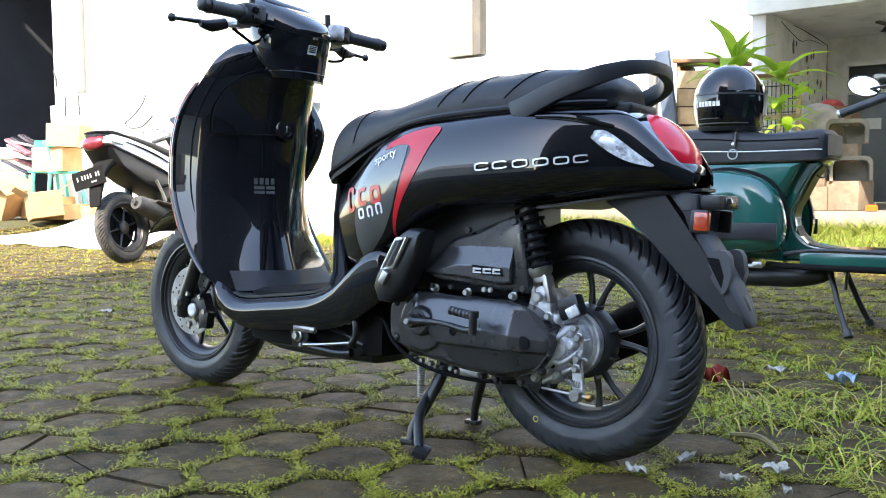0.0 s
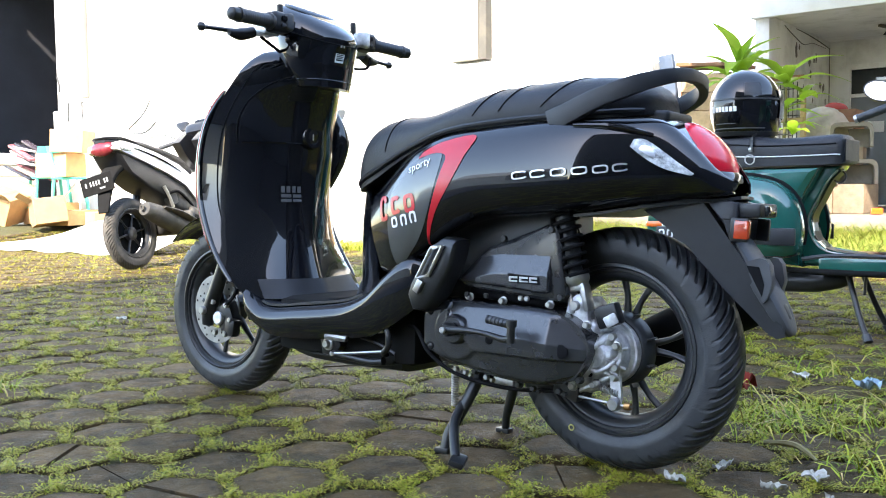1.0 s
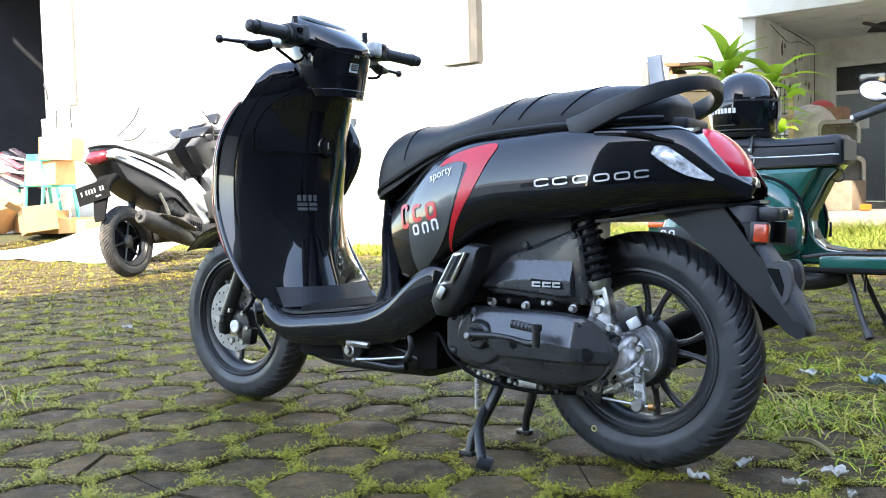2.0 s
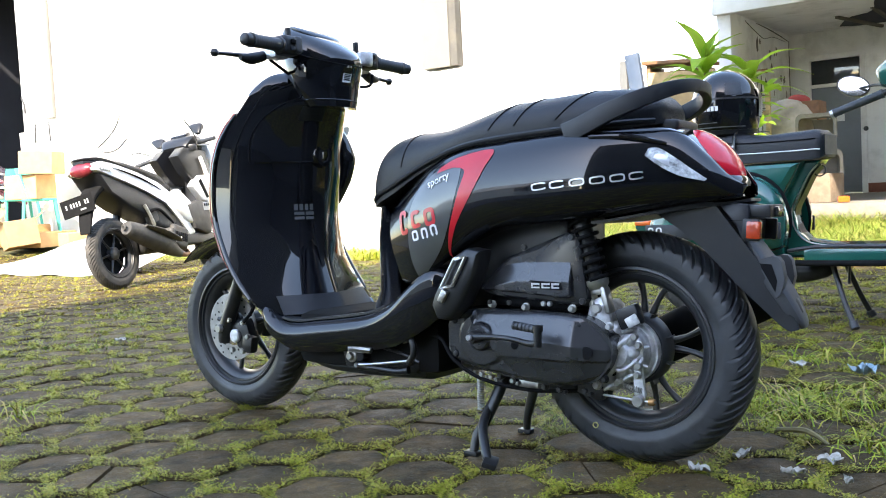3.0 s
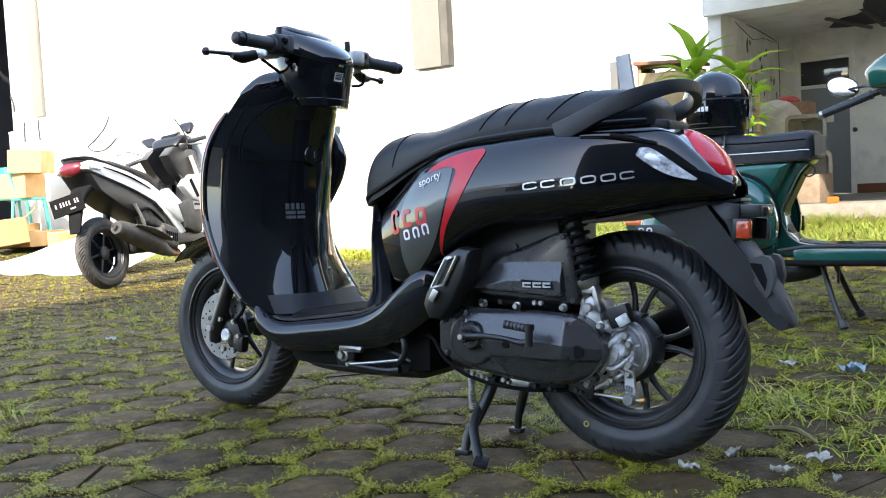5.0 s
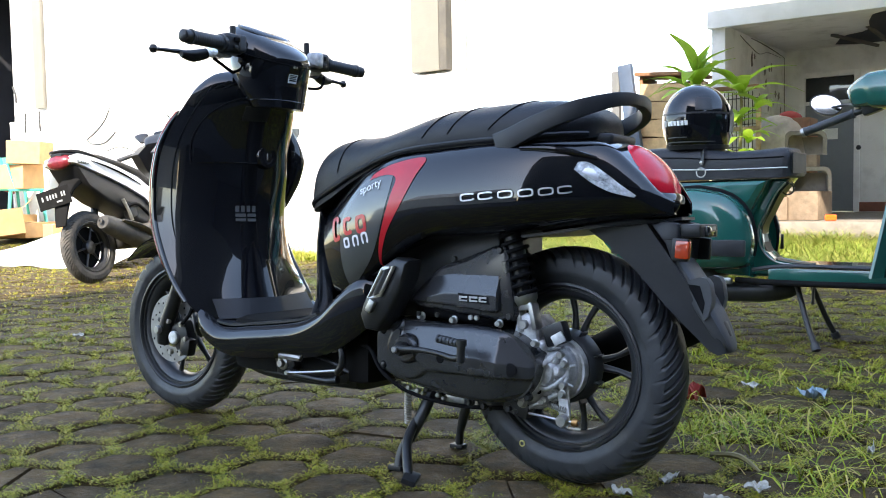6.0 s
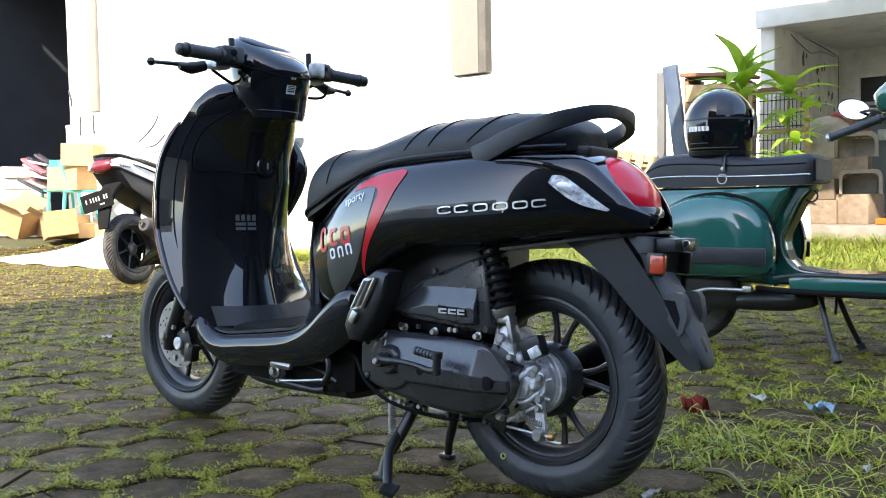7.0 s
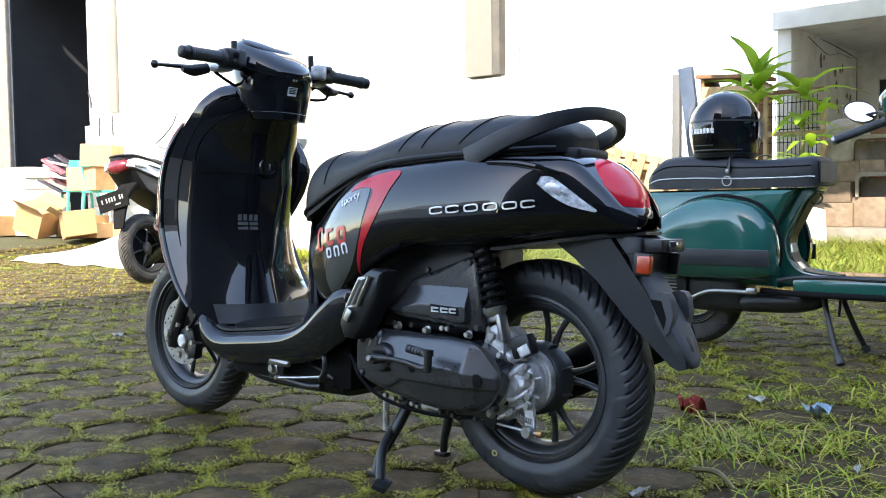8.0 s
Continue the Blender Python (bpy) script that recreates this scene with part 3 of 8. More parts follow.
decal = part("grey_decal", strip([((-0.376, 0.655), (-0.322, 0.65)), ((-0.415, 0.635), (-0.325, 0.62)), ((-0.455, 0.60), (-0.337, 0.58)), ((-0.478, 0.55), (-0.355, 0.53)),
                                  ((-0.482, 0.50), (-0.375, 0.49)), ((-0.476, 0.45), (-0.40, 0.455)), ((-0.46, 0.405), (-0.44, 0.415))], 0.0008, 10), M_GREYDECAL, panel, "smoky grey decal")
part("red_decal", strip([((-0.395, 0.640), (-0.385, 0.653)), ((-0.345, 0.650), (-0.335, 0.673)), ((-0.312, 0.642), (-0.246, 0.684)), ((-0.322, 0.605), (-0.262, 0.640)),
                         ((-0.338, 0.56), (-0.295, 0.583)), ((-0.358, 0.508), (-0.338, 0.522)), ((-0.374, 0.452), (-0.371, 0.455))], 0.0016, 8), M_REDDECAL, panel, "red slash decal")


def on_flank(bm, x, z, slope=0.0, off=0.002, squash=1.0):
    """Lays a flat drawing (x right, y up) on the left flank at (x, z)."""
    c, s = math.cos(slope), math.sin(slope)
    for v in bm.verts:
        u, w, d = v.co.x * squash, v.co.y, v.co.z
        v.co = flank(x + u * c - w * s, z + u * s + w * c, off + d)
    return bm


t = text_bm("sporty", 0.026)
part("lettering", on_flank(t, -0.416, 0.608, 0.30, 0.003), M_WHITEDECAL, panel, "white lettering sporty")


def ring_glyph(w, h, t, gap=None, r=0.4, n=28):
    """A flat oval ring, open over gap = (from, to) in turns; t: stroke width."""
    bm = bmesh.new()
    row = []
    for i in range(n + 1):
        a = i / n if gap is None else gap[1] + (1 - (gap[1] - gap[0])) * i / n
        c, s = math.cos(2 * math.pi * a), math.sin(2 * math.pi * a)
        e = 0.55
        x, y = abs(c) ** e * (1 if c >= 0 else -1), abs(s) ** e * (1 if s >= 0 else -1)
        row.append([bm.verts.new((x * k[0], y * k[1], z)) for k in ((w / 2, h / 2), (w / 2 - t, h / 2 - t)) for z in (0, 0.0025)])
    for a, b in zip(row, row[1:]):
        for i, j in ((0, 1), (1, 3), (3, 2), (2, 0)):
            bm.faces.new((a[i], a[j], b[j], b[i]))
    return bm


# maker's marks as plain shapes
for i, (x, z) in enumerate(((-0.124, 0.599), (-0.085, 0.6015), (-0.044, 0.604), (-0.004, 0.6065), (0.034, 0.609), (0.069, 0.612))):
    part("chrome_mark", on_flank(ring_glyph(0.033 - 0.001 * i, 0.0155, 0.0029, (0.93, 1.07) if i in (0, 1, 5) else None), x, z, 0.1, 0.003), M_CHROME, panel, "raised chrome mark")
for x, z, w, h, g in ((-0.496, 0.532, 0.036, 0.07, (0.93, 1.05)), (-0.452, 0.54, 0.04, 0.05, (0.9, 1.1)), (-0.408, 0.545, 0.042, 0.05, None)):
    part("red_mark", on_flank(moved(ring_glyph(w * 0.8, h * 0.8, 0.009, g), Matrix.Diagonal((1, 1, 0.15, 1))), x, z, 0.2, 0.0022), M_REDDECAL, panel, "red mark")
for x, z, w, h in ((-0.455, 0.503, 0.02, 0.024), (-0.425, 0.508, 0.02, 0.026), (-0.397, 0.515, 0.02, 0.026)):
    part("white_mark", on_flank(moved(ring_glyph(w, h, 0.005, None if x < -0.45 else (0.7, 0.8)), Matrix.Diagonal((1, 1, 0.15, 1))), x, z, 0.2, 0.0026), M_WHITEDECAL, panel, "white mark")

# seat: x, underside, top, half width
SEAT = [(-0.69, 0.572, 0.60, 0.03), (-0.675, 0.574, 0.655, 0.075), (-0.655, 0.578, 0.69, 0.10), (-0.62, 0.586, 0.722, 0.125), (-0.57, 0.602, 0.742, 0.142), (-0.50, 0.635, 0.748, 0.153),
        (-0.42, 0.668, 0.750, 0.163), (-0.34, 0.69, 0.766, 0.170), (-0.26, 0.698, 0.787, 0.170), (-0.16, 0.703, 0.797, 0.163), (-0.04, 0.708, 0.802, 0.146),
        (0.025, 0.712, 0.798, 0.124), (0.062, 0.716, 0.786, 0.10), (0.082, 0.72, 0.768, 0.07), (0.092, 0.725, 0.75, 0.03)]


def seat_at(x, a, off=0.0):
    """A point on the seat's cover; a from 0 (left underside) over the top to 1."""
    zb, zt, w = lerp_table(SEAT, x)
    t = math.pi * a
    c, s = math.cos(t), math.sin(t)
    e1, e2 = 0.5, 0.62
    y = -(abs(c) ** e1) * (1 if c > 0 else -1) * (w + off)
    z = zb + (zt + off - zb) * (abs(s) ** e2)
    y *= 1 + 0.03 * math.sin(min(1, (z - zb) / max(zt - zb, 1e-4)) * math.pi)
    return Vector((x, y, z))


rings = []
for i in range(58):
    u = i / 57
    x = -0.69 + 0.782 * (u * u * (3 - 2 * u) * 0.45 + u * 0.55)
    rings.append([seat_at(x, k / 30) for k in range(31)])
seat = part("seat", loft(rings), M_VINYL, scooter, "black stitched vinyl seat", angle=60)
for x0, lean in ((-0.30, 0.075), (-0.235, 0.07), (-0.15, 0.10), (-0.545, 0.03)):
    pts = [seat_at(x0 + lean * math.sin(math.pi * a) ** 0.6, a, 0.0004) for a in [0.06 + 0.88 * k / 18 for k in range(19)]]
    part("seam", tube(pts, 0.0016, 6, 2), M_BLACKINK, seat)
part("seat_base", tube([seat_at(x, 0.012, 0.002) for x in (-0.68, -0.64, -0.57, -0.46, -0.34, -0.2, -0.05, 0.04, 0.075)], 0.006, 8), M_SATIN, seat)

# grab rail: a flat forged hoop behind the seat
hoop = [(-0.088, -0.164, 0.706), (-0.05, -0.166, 0.719), (0.01, -0.160, 0.745), (0.075, -0.142, 0.768), (0.108, -0.118, 0.780), (0.128, -0.080, 0.790), (0.138, -0.03, 0.796), (0.140, 0.0, 0.796)]
hoop = hoop + [(x, -y, z) for x, y, z in reversed(hoop[:-1])]
path = smooth_path(hoop, 6)
rings = []
for i, p in enumerate(path):
    d = (path[min(i + 1, len(path) - 1)] - path[max(i - 1, 0)]).normalized()
    side = d.cross(Vector((0, 0, 1))).normalized()
    up = side.cross(d).normalized()
    e = min(i, len(path) - 1 - i) / len(path)
    hw, hh = 0.010, 0.0225 - 0.0105 * min(1, e * 2.2)
    rings.append([p + side * hw * abs(math.cos(t)) ** 0.22 * (1 if math.cos(t) > 0 else -1) + up * hh * abs(math.sin(t)) ** 0.22 * (1 if math.sin(t) > 0 else -1) for t in [2 * math.pi * k / 16 for k in range(16)]])
rail = part("grab_rail", loft(rings), M_MATTE, scooter, "black pillion grab rail", angle=22)
part("grab_plate", rbox(0.12, 0.12, 0.022, 0.009, 3, pose(0.055, 0, 0.722, 0, 5, 0)), M_MATTE, rail)
part("grab_step", rbox(0.04, 0.08, 0.014, 0.005, 2, pose(0.072, 0, 0.732, 0, 10, 0)), M_SATIN, rail)

# tail lamp
def dome(cx, cy, cz, a, b, h, tilt, egg=0.0, n=40, m=10):
    """An oval domed lens: a along its slope, b across, h high; tilt of its normal from up towards the rear, in degrees."""
    rings = []
    for j in range(m):
        t = (j / (m - 1)) * math.pi / 2
        k, z = math.cos(t) if j < m - 1 else 0.02, math.sin(t) * h
        rings.append([(a * k * math.cos(q) * (1 if math.cos(q) > 0 else 1 - egg), b * k * math.sin(q) * (1 - 0.22 * egg * math.cos(q)), z) for q in [2 * math.pi * i / n for i in range(n)]])
    return moved(loft(rings), pose(cx, cy, cz, 0, tilt, 0))


tail = part("tail_lamp", dome(0.170, 0, 0.647, 0.077, 0.082, 0.034, 47), M_REDLENS, scooter, "oval red tail lamp lens")
part("chrome_bezel", moved(lathe([(0.98, 0.0), (1.05, 0.0), (1.07, 0.05), (1.03, 0.09), (0.98, 0.06)], 48, "z", True), pose(0.170, 0, 0.647, 0, 47, 0) @ Matrix.Diagonal((0.077, 0.082, 0.05, 1))), M_CHROME, tail, "thin chrome bezel")
part("tail_end", moved(lathe([(0, -1), (0.35, -0.93), (0.66, -0.72), (0.88, -0.4), (1.0, 0), (0.95, 0.35), (0.8, 0.6), (0, 0.8)], 40, "z"), pose(0.140, 0, 0.600, 0, 8, 0) @ Matrix.Diagonal((0.099, 0.104, 0.040, 1))), M_GLOSS, tail)
part("lamp_bowl", dome(0.163, 0, 0.638, 0.083, 0.088, 0.012, 47), M_GLOSS, tail)


def signal_bm(off):
    return strip([((0.083, 0.650), (0.089, 0.663)), ((0.100, 0.636), (0.108, 0.662)), ((0.122, 0.620), (0.136, 0.643)), ((0.15, 0.606), (0.163, 0.621)), ((0.186, 0.597), (0.190, 0.600))], off, 8, 4)


for f in (False, True):
    b = thick(signal_bm(0.008), 0.008)
    lens = part("turn_signal", flip(b) if f else b, M_CLEARLENS, scooter, "clear turn signal lens")
    b = thick(signal_bm(0.009), 0.002)
    bmesh.ops.scale(b, vec=(0.55, 1, 0.5), verts=b.verts, space=Matrix.Translation((-0.125, 0, -0.64)))
    part("reflector", flip(b) if f else b, M_CHROME, lens)

# rear mudguard with its number plate carrier
def blade(pts, ws, hs, seg=16, e=0.5):
    path = smooth_path(pts, 6)
    k = len(pts)
    rings = []
    for i, p in enumerate(path):
        d = (path[min(i + 1, len(path) - 1)] - path[max(i - 1, 0)]).normalized()
        nrm = Vector((0, 1, 0)).cross(d).normalized()
        u = i / (len(path) - 1) * (k - 1)
        a = min(int(u), k - 2)
        w, h = ws[a] + (ws[a + 1] - ws[a]) * (u - a), hs[a] + (hs[a + 1] - hs[a]) * (u - a)
        rings.append([p + Vector((0, 1, 0)) * w * abs(math.cos(t)) ** e * (1 if math.cos(t) > 0 else -1) + nrm * h * abs(math.sin(t)) ** e * (1 if math.sin(t) > 0 else -1)
                      for t in [2 * math.pi * q / seg for q in range(seg)]])
    return loft(rings)


def tapered(bm, table):
    """Scales y by a table over x."""
    for v in bm.verts:
        v.co.y *= lerp_table(table, v.co.x)[0]
    return bm


GUARD_W = [(0.03, 1.0), (0.20, 1.0), (0.26, 0.80), (0.30, 0.62), (0.34, 0.42), (0.36, 0.30)]
guard = part("rear_mudguard", tapered(prism([(0.045, 0.550), (0.14, 0.556), (0.185, 0.556), (0.262, 0.444), (0.334, 0.315), (0.336, 0.302), (0.322, 0.298), (0.308, 0.306), (0.234, 0.384), (0.164, 0.462), (0.112, 0.505)], 0.066, -0.066, 0.0), GUARD_W), M_MATTE, scooter, "long black plastic rear mudguard", angle=30)
# tip and plate tabs get a lighter colour in place of light from the sky
part("guard_tip", blade([(0.238, 0, 0.474), (0.262, 0, 0.436), (0.290, 0, 0.390), (0.318, 0, 0.343), (0.334, 0, 0.314), (0.340, 0, 0.302)], [0.046, 0.048, 0.045, 0.038, 0.026, 0.012], [0.014, 0.017, 0.018, 0.015, 0.010, 0.004], e=0.55), M_GREYSKYLIT, guard, "lower end of the mudguard, coloured paler for sky light", angle=40)
part("plate_carrier", prism([(0.19, 0.556), (0.222, 0.554), (0.252, 0.548), (0.254, 0.512), (0.250, 0.478), (0.240, 0.474), (0.226, 0.508)], 0.058, -0.058, 0.004), M_MATTE, guard)
part("carrier_seam", box_between((0.214, -0.0595, 0.517), (0.2545, 0.0595, 0.5185), 0.0), M_BLACKINK, guard)
part("plate_shelf", rbox(0.05, 0.10, 0.026, 0.006, 2, pose(0.268, 0, 0.534, 0, 0, 0)), M_SATIN, guard)
part("plate_lamp", rbox(0.026, 0.05, 0.020, 0.004, 2, pose(0.286, 0, 0.533, 0, 0, 0)), M_GLASS, guard)
part("tip_hollow", blade([(0.304, 0, 0.372), (0.318, 0, 0.350), (0.330, 0, 0.329)], [0.012, 0.018, 0.010], [0.012, 0.0125, 0.010]), M_SATIN, guard, angle=50)
for s in (-1, 1):
    rf = part("side_reflector", rbox(0.034, 0.012, 0.044, 0.004, 2, pose(0.258, s * 0.060, 0.498, 0, 4, 0)), M_SATIN, guard)
    part("reflector_lens", rbox(0.028 if s < 0 else 0.018, 0.016, 0.035, 0.004, 2, pose(0.264 if s < 0 else 0.256, s * 0.063, 0.498, 0, 4, 0)), M_REFLECTOR, rf, "orange-red side reflector")
    tab = part("plate_tab", tapered(prism([(0.262, 0.438), (0.292, 0.446), (0.304, 0.444), (0.311, 0.434), (0.316, 0.402), (0.308, 0.372), (0.300, 0.364), (0.282, 0.398)], s * 0.036 - 0.012, s * 0.036 + 0.012, 0.003), [(0.2, 1.0), (0.4, 1.0)]), M_GREYSKYLIT, guard, angle=25)
    part("tab_slot", rbox(0.004, 0.009, 0.020, 0.0018, 2, pose(0.3095, s * 0.036, 0.424, 0, -12, 0)), M_BLACKINK, tab)
    part("tab_pocket", prism([(0.268, 0.432), (0.292, 0.430), (0.302, 0.398), (0.298, 0.376)], s * 0.0485 - 0.0008, s * 0.0485 + 0.0008, 0.0), M_BLACKINK, tab)

# leg shield: height, half width, middle of the rear face, outer edge
SHIELD = [(0.295, 0.178, -0.872, -0.965), (0.335, 0.195, -0.888, -1.012), (0.40, 0.20, -0.912, -1.066), (0.46, 0.20, -0.930, -1.103), (0.545, 0.198, -0.946, -1.138), (0.62, 0.196, -0.946, -1.146), (0.70, 0.194, -0.938, -1.138),
          (0.76, 0.19, -0.928, -1.118), (0.81, 0.184, -0.912, -1.085), (0.85, 0.176, -0.892, -1.052), (0.885, 0.165, -0.884, -1.028), (0.915, 0.145, -0.88, -1.008), (0.94, 0.115, -0.91, -0.992), (0.955, 0.07, -0.94, -0.98)]


def shield_rear(y, z, off=0.0):
    w, xm, xe = lerp_table(SHIELD, z)
    xe += 0.065 * max(0.0, min(1.0, y / w)) * max(0.0, min(1.0, (0.9 - z) / 0.1))
    t = min(1, abs(y) / w)
    # narrow spine in the middle that sweeps out to a broad wing; fuller above the knee line
    full = max(0.0, min(1.0, (z - 0.40) / 0.42))
    waist = max(0.0, 1 - abs(z - 0.68) / 0.24) if y > 0 else 0.0
    foot = max(0.0, min(1.0, (0.5 - z) / 0.15)) if y > 0 else 0.0
    k = t ** (1.75 + 0.5 * full + 1.6 * waist - 0.5 * foot) * (1 - 0.22 * math.sin(math.pi * t) * (1 - full))
    return Vector((xm + (xe - xm) * k + off, y, z))


def shield_ring(z):
    w, xm, xe = lerp_table(SHIELD, z)
    rear = [shield_rear(w * (v * 2 - 1), z) for v in [k / 36 for k in range(37)]]
    front = []
    for k in range(1, 24):
        y = w * (1 - 2 * k / 24)
        front.append(Vector((xe + 0.065 * max(0.0, y / w) * max(0.0, min(1.0, (0.9 - z) / 0.1)) - 0.012 - 0.075 * (1 - (y / w) ** 2) ** 0.8, y, z)))
    return rear + front


shield = part("leg_shield", loft([shield_ring(0.297 + (0.953 - 0.297) * k / 46) for k in range(47)]), M_GLOSS, scooter, "glossy black inner leg shield", angle=50)
# wing edge trims: two thin lines down each side
for s in (-1, 1):
    dx = 0.065 if s > 0 else 0.0
    edge = [Vector((lerp_table(SHIELD, z)[2] - 0.004 + dx * min(1.0, (0.9 - z) / 0.1), s * (lerp_table(SHIELD, z)[0] + 0.002), z)) for z in [0.34 + 0.50 * k / 14 for k in range(15)]]
    part("edge_trim", tube(edge, [0.005] + [0.007] * 12 + [0.005, 0.002], 8, 3), M_GLOSS, shield)
    edge = [Vector((lerp_table(SHIELD, z)[2] - 0.014 + dx, s * (lerp_table(SHIELD, z)[0] + 0.001), z)) for z in [0.42 + 0.42 * k / 12 for k in range(13)]]
    part("front_stripe", tube(edge, [0.002] + [0.006] * 11 + [0.002], 8, 3), M_STRIPE, shield, "red edge of the front cover")
    edge = [shield_rear(s * lerp_table(SHIELD, z)[0] * 0.9, z, 0.0002) for z in [0.50 + 0.40 * k / 10 for k in range(11)]]
    part("inner_trim", tube(edge, [0.0006] + [0.0022] * 9 + [0.0006], 8, 3), M_BLACKINK, shield)


def patch(y0, y1, z0, z1, off, nu=20, nv=20, round_=0.0):
    def fn(u, v):
        z = z0 + (z1 - z0) * v
        yy0, yy1 = y0, y1
        if round_:
            k = max(0, (v - (1 - round_)) / round_)
            yy0 = y0 + (y1 - y0) * 0.42 * (1 - math.sqrt(max(0, 1 - k * k)))
        return shield_rear(yy0 + (yy1 - yy0) * u, z, off)
    return grid_bm(fn, nu, nv)


lid = part("glovebox_lid", thick(patch(-0.150, 0.035, 0.708, 0.872, 0.005, 24, 20, 0.55), 0.006), M_GLOSS, shield, "glossy glovebox lid")
part("lid_rim", tube([shield_rear(y, z, 0.0045) for y, z in ((-0.15, 0.71), (-0.151, 0.745), (-0.149, 0.78), (-0.138, 0.82), (-0.11, 0.855), (-0.06, 0.874), (0.0, 0.876))], [0.001, 0.004, 0.006, 0.006, 0.006, 0.004, 0.001], 8), M_GLOSS, lid)
part("lid_edge", tube([shield_rear(y, 0.706, 0.008) for y in (-0.148, -0.12, -0.08, -0.04, 0.0, 0.03)], 0.0028, 8), M_GLOSS, lid)
part("lid_gap", tube([shield_rear(y, z, 0.0035) for y, z in ((-0.154, 0.705), (-0.156, 0.745), (-0.154, 0.785), (-0.143, 0.825), (-0.114, 0.861), (-0.06, 0.881), (0.0, 0.884))], 0.002, 6), M_BLACKINK, lid)
part("lid_catch", thick(patch(-0.085, -0.025, 0.815, 0.852, 0.009), 0.004), M_SATIN, lid)
part("catch_slot", thick(patch(-0.08, -0.035, 0.826, 0.833, 0.0105), 0.001), M_BLACKINK, lid)
# ignition switch
kz, ky = 0.725, 0.0
kx = shield_rear(ky, kz).x
key = part("ignition_switch", moved(lathe([(0.0, 0.004), (0.018, 0.004), (0.02, 0.010), (0.030, 0.010), (0.034, 0.004), (0.034, -0.01), (0, -0.01)], 32, "x"), Matrix.Translation((kx + 0.004, ky, kz))), M_GLOSS, shield)
part("key_slot", rbox(0.006, 0.004, 0.018, 0.001, 1, pose(kx + 0.01, ky, kz)), M_STEEL, key)
# warning label
st = part("warning_label", thick(patch(-0.075, -0.018, 0.548, 0.594, 0.0015, 8, 8), 0.0006), M_GLOSS, shield, "small grey printed warning label")
for y0, y1, z0, z1 in ((-0.073, -0.064, 0.575, 0.592), (-0.060, -0.051, 0.575, 0.592), (-0.046, -0.037, 0.575, 0.592), (-0.032, -0.022, 0.575, 0.592), (-0.073, -0.048, 0.562, 0.571), (-0.044, -0.021, 0.562, 0.571), (-0.073, -0.048, 0.550, 0.558), (-0.044, -0.021, 0.550, 0.558)):
    part("print_bar", thick(patch(y0, y1, z0, z1, 0.003, 3, 3), 0.0004), M_LABELGREY, st)
part("wing_lobe", tube([(-1.01, 0.145, 0.83), (-1.005, 0.165, 0.775), (-1.0, 0.174, 0.725), (-1.005, 0.165, 0.665), (-1.015, 0.14, 0.59)], [0.012, 0.026, 0.034, 0.028, 0.012], 18), M_GLOSS, shield, "glossy far wing of the leg shield", angle=60)
# shopping hook with a hanging paper tag
hook = part("bag_hook", join(tube([(-1.05, 0.15, 0.81), (-1.03, 0.185, 0.81), (-1.022, 0.20, 0.79), (-1.025, 0.20, 0.765)], [0.010, 0.009, 0.007, 0.005], 10)), M_SATIN, shield)
part("paper_tag", thick(grid_bm(lambda u, v: Vector((-1.040 + (0.020 + 0.012 * v) * u + 0.006 * math.sin(v * 5 + u * 2), 0.190 + 0.012 * u + 0.012 * math.sin(v * 6 + 1) * (0.4 + u), 0.825 - 0.13 * v + 0.016 * u * v)), 5, 8), 0.001), M_THINPAPER, hook, "white paper tag")

# matte lower panel and floor: x, underside, top, half width
FLOOR = [(-1.01, 0.30, 0.372, 0.165), (-0.98, 0.252, 0.330, 0.192), (-0.93, 0.222, 0.292, 0.198), (-0.88, 0.206, 0.285, 0.199), (-0.80, 0.205, 0.293, 0.199), (-0.70, 0.212, 0.304, 0.20),
         (-0.62, 0.220, 0.318, 0.202), (-0.55, 0.232, 0.348, 0.206), (-0.49, 0.255, 0.395, 0.209), (-0.44, 0.285, 0.428, 0.207), (-0.40, 0.315, 0.432, 0.197), (-0.38, 0.335, 0.41, 0.175)]


def floor_ring(x):
    zb, zt, w = lerp_table(FLOOR, x)
    edge = zt - 0.034
    half = [(0.0, zb + 0.012), (w * 0.80, zb + 0.012), (w * 0.87, zb + 0.006), (w * 0.925, zb + 0.008), (w * 0.955, zb + 0.02), (w * 0.975, zb + 0.45 * (edge - zb)), (w, edge), (w * 0.992, edge + 0.010), (w * 0.95, edge + 0.022), (w * 0.88, zt - 0.004), (w * 0.80, zt), (w * 0.5, zt), (0.0, zt)]
    return [Vector((x, -y, z)) for y, z in half] + [Vector((x, y, z)) for y, z in reversed(half[1:-1])]


floor_body = part("floor_panel", loft([floor_ring(-1.01 + 0.63 * k / 40) for k in range(41)]), M_GLOSS, scooter, "glossy black lower floor panel", angle=32)
part("floor_mat", thick(grid_bm(lambda u, v: Vector((-0.93 + 0.345 * u, (v * 2 - 1) * 0.17, lerp_table(FLOOR, -0.93 + 0.345 * u)[1] + 0.006)), 20, 10), 0.006), M_MATTE, floor_body, "grained black floor mat")
part("mat_groove", tube([(-0.90, -0.12, 0.296), (-0.82, -0.122, 0.298), (-0.73, -0.122, 0.308), (-0.64, -0.118, 0.321)], [0.002, 0.004, 0.004, 0.002], 6), M_BLACKINK, floor_body)
part("riser", thick(grid_bm(lambda u, v: shield_rear((v * 2 - 1) * 0.158, 0.297 + 0.05 * u, 0.007), 6, 24), 0.005), M_MATTE, floor_body, "grained riser below the leg shield")
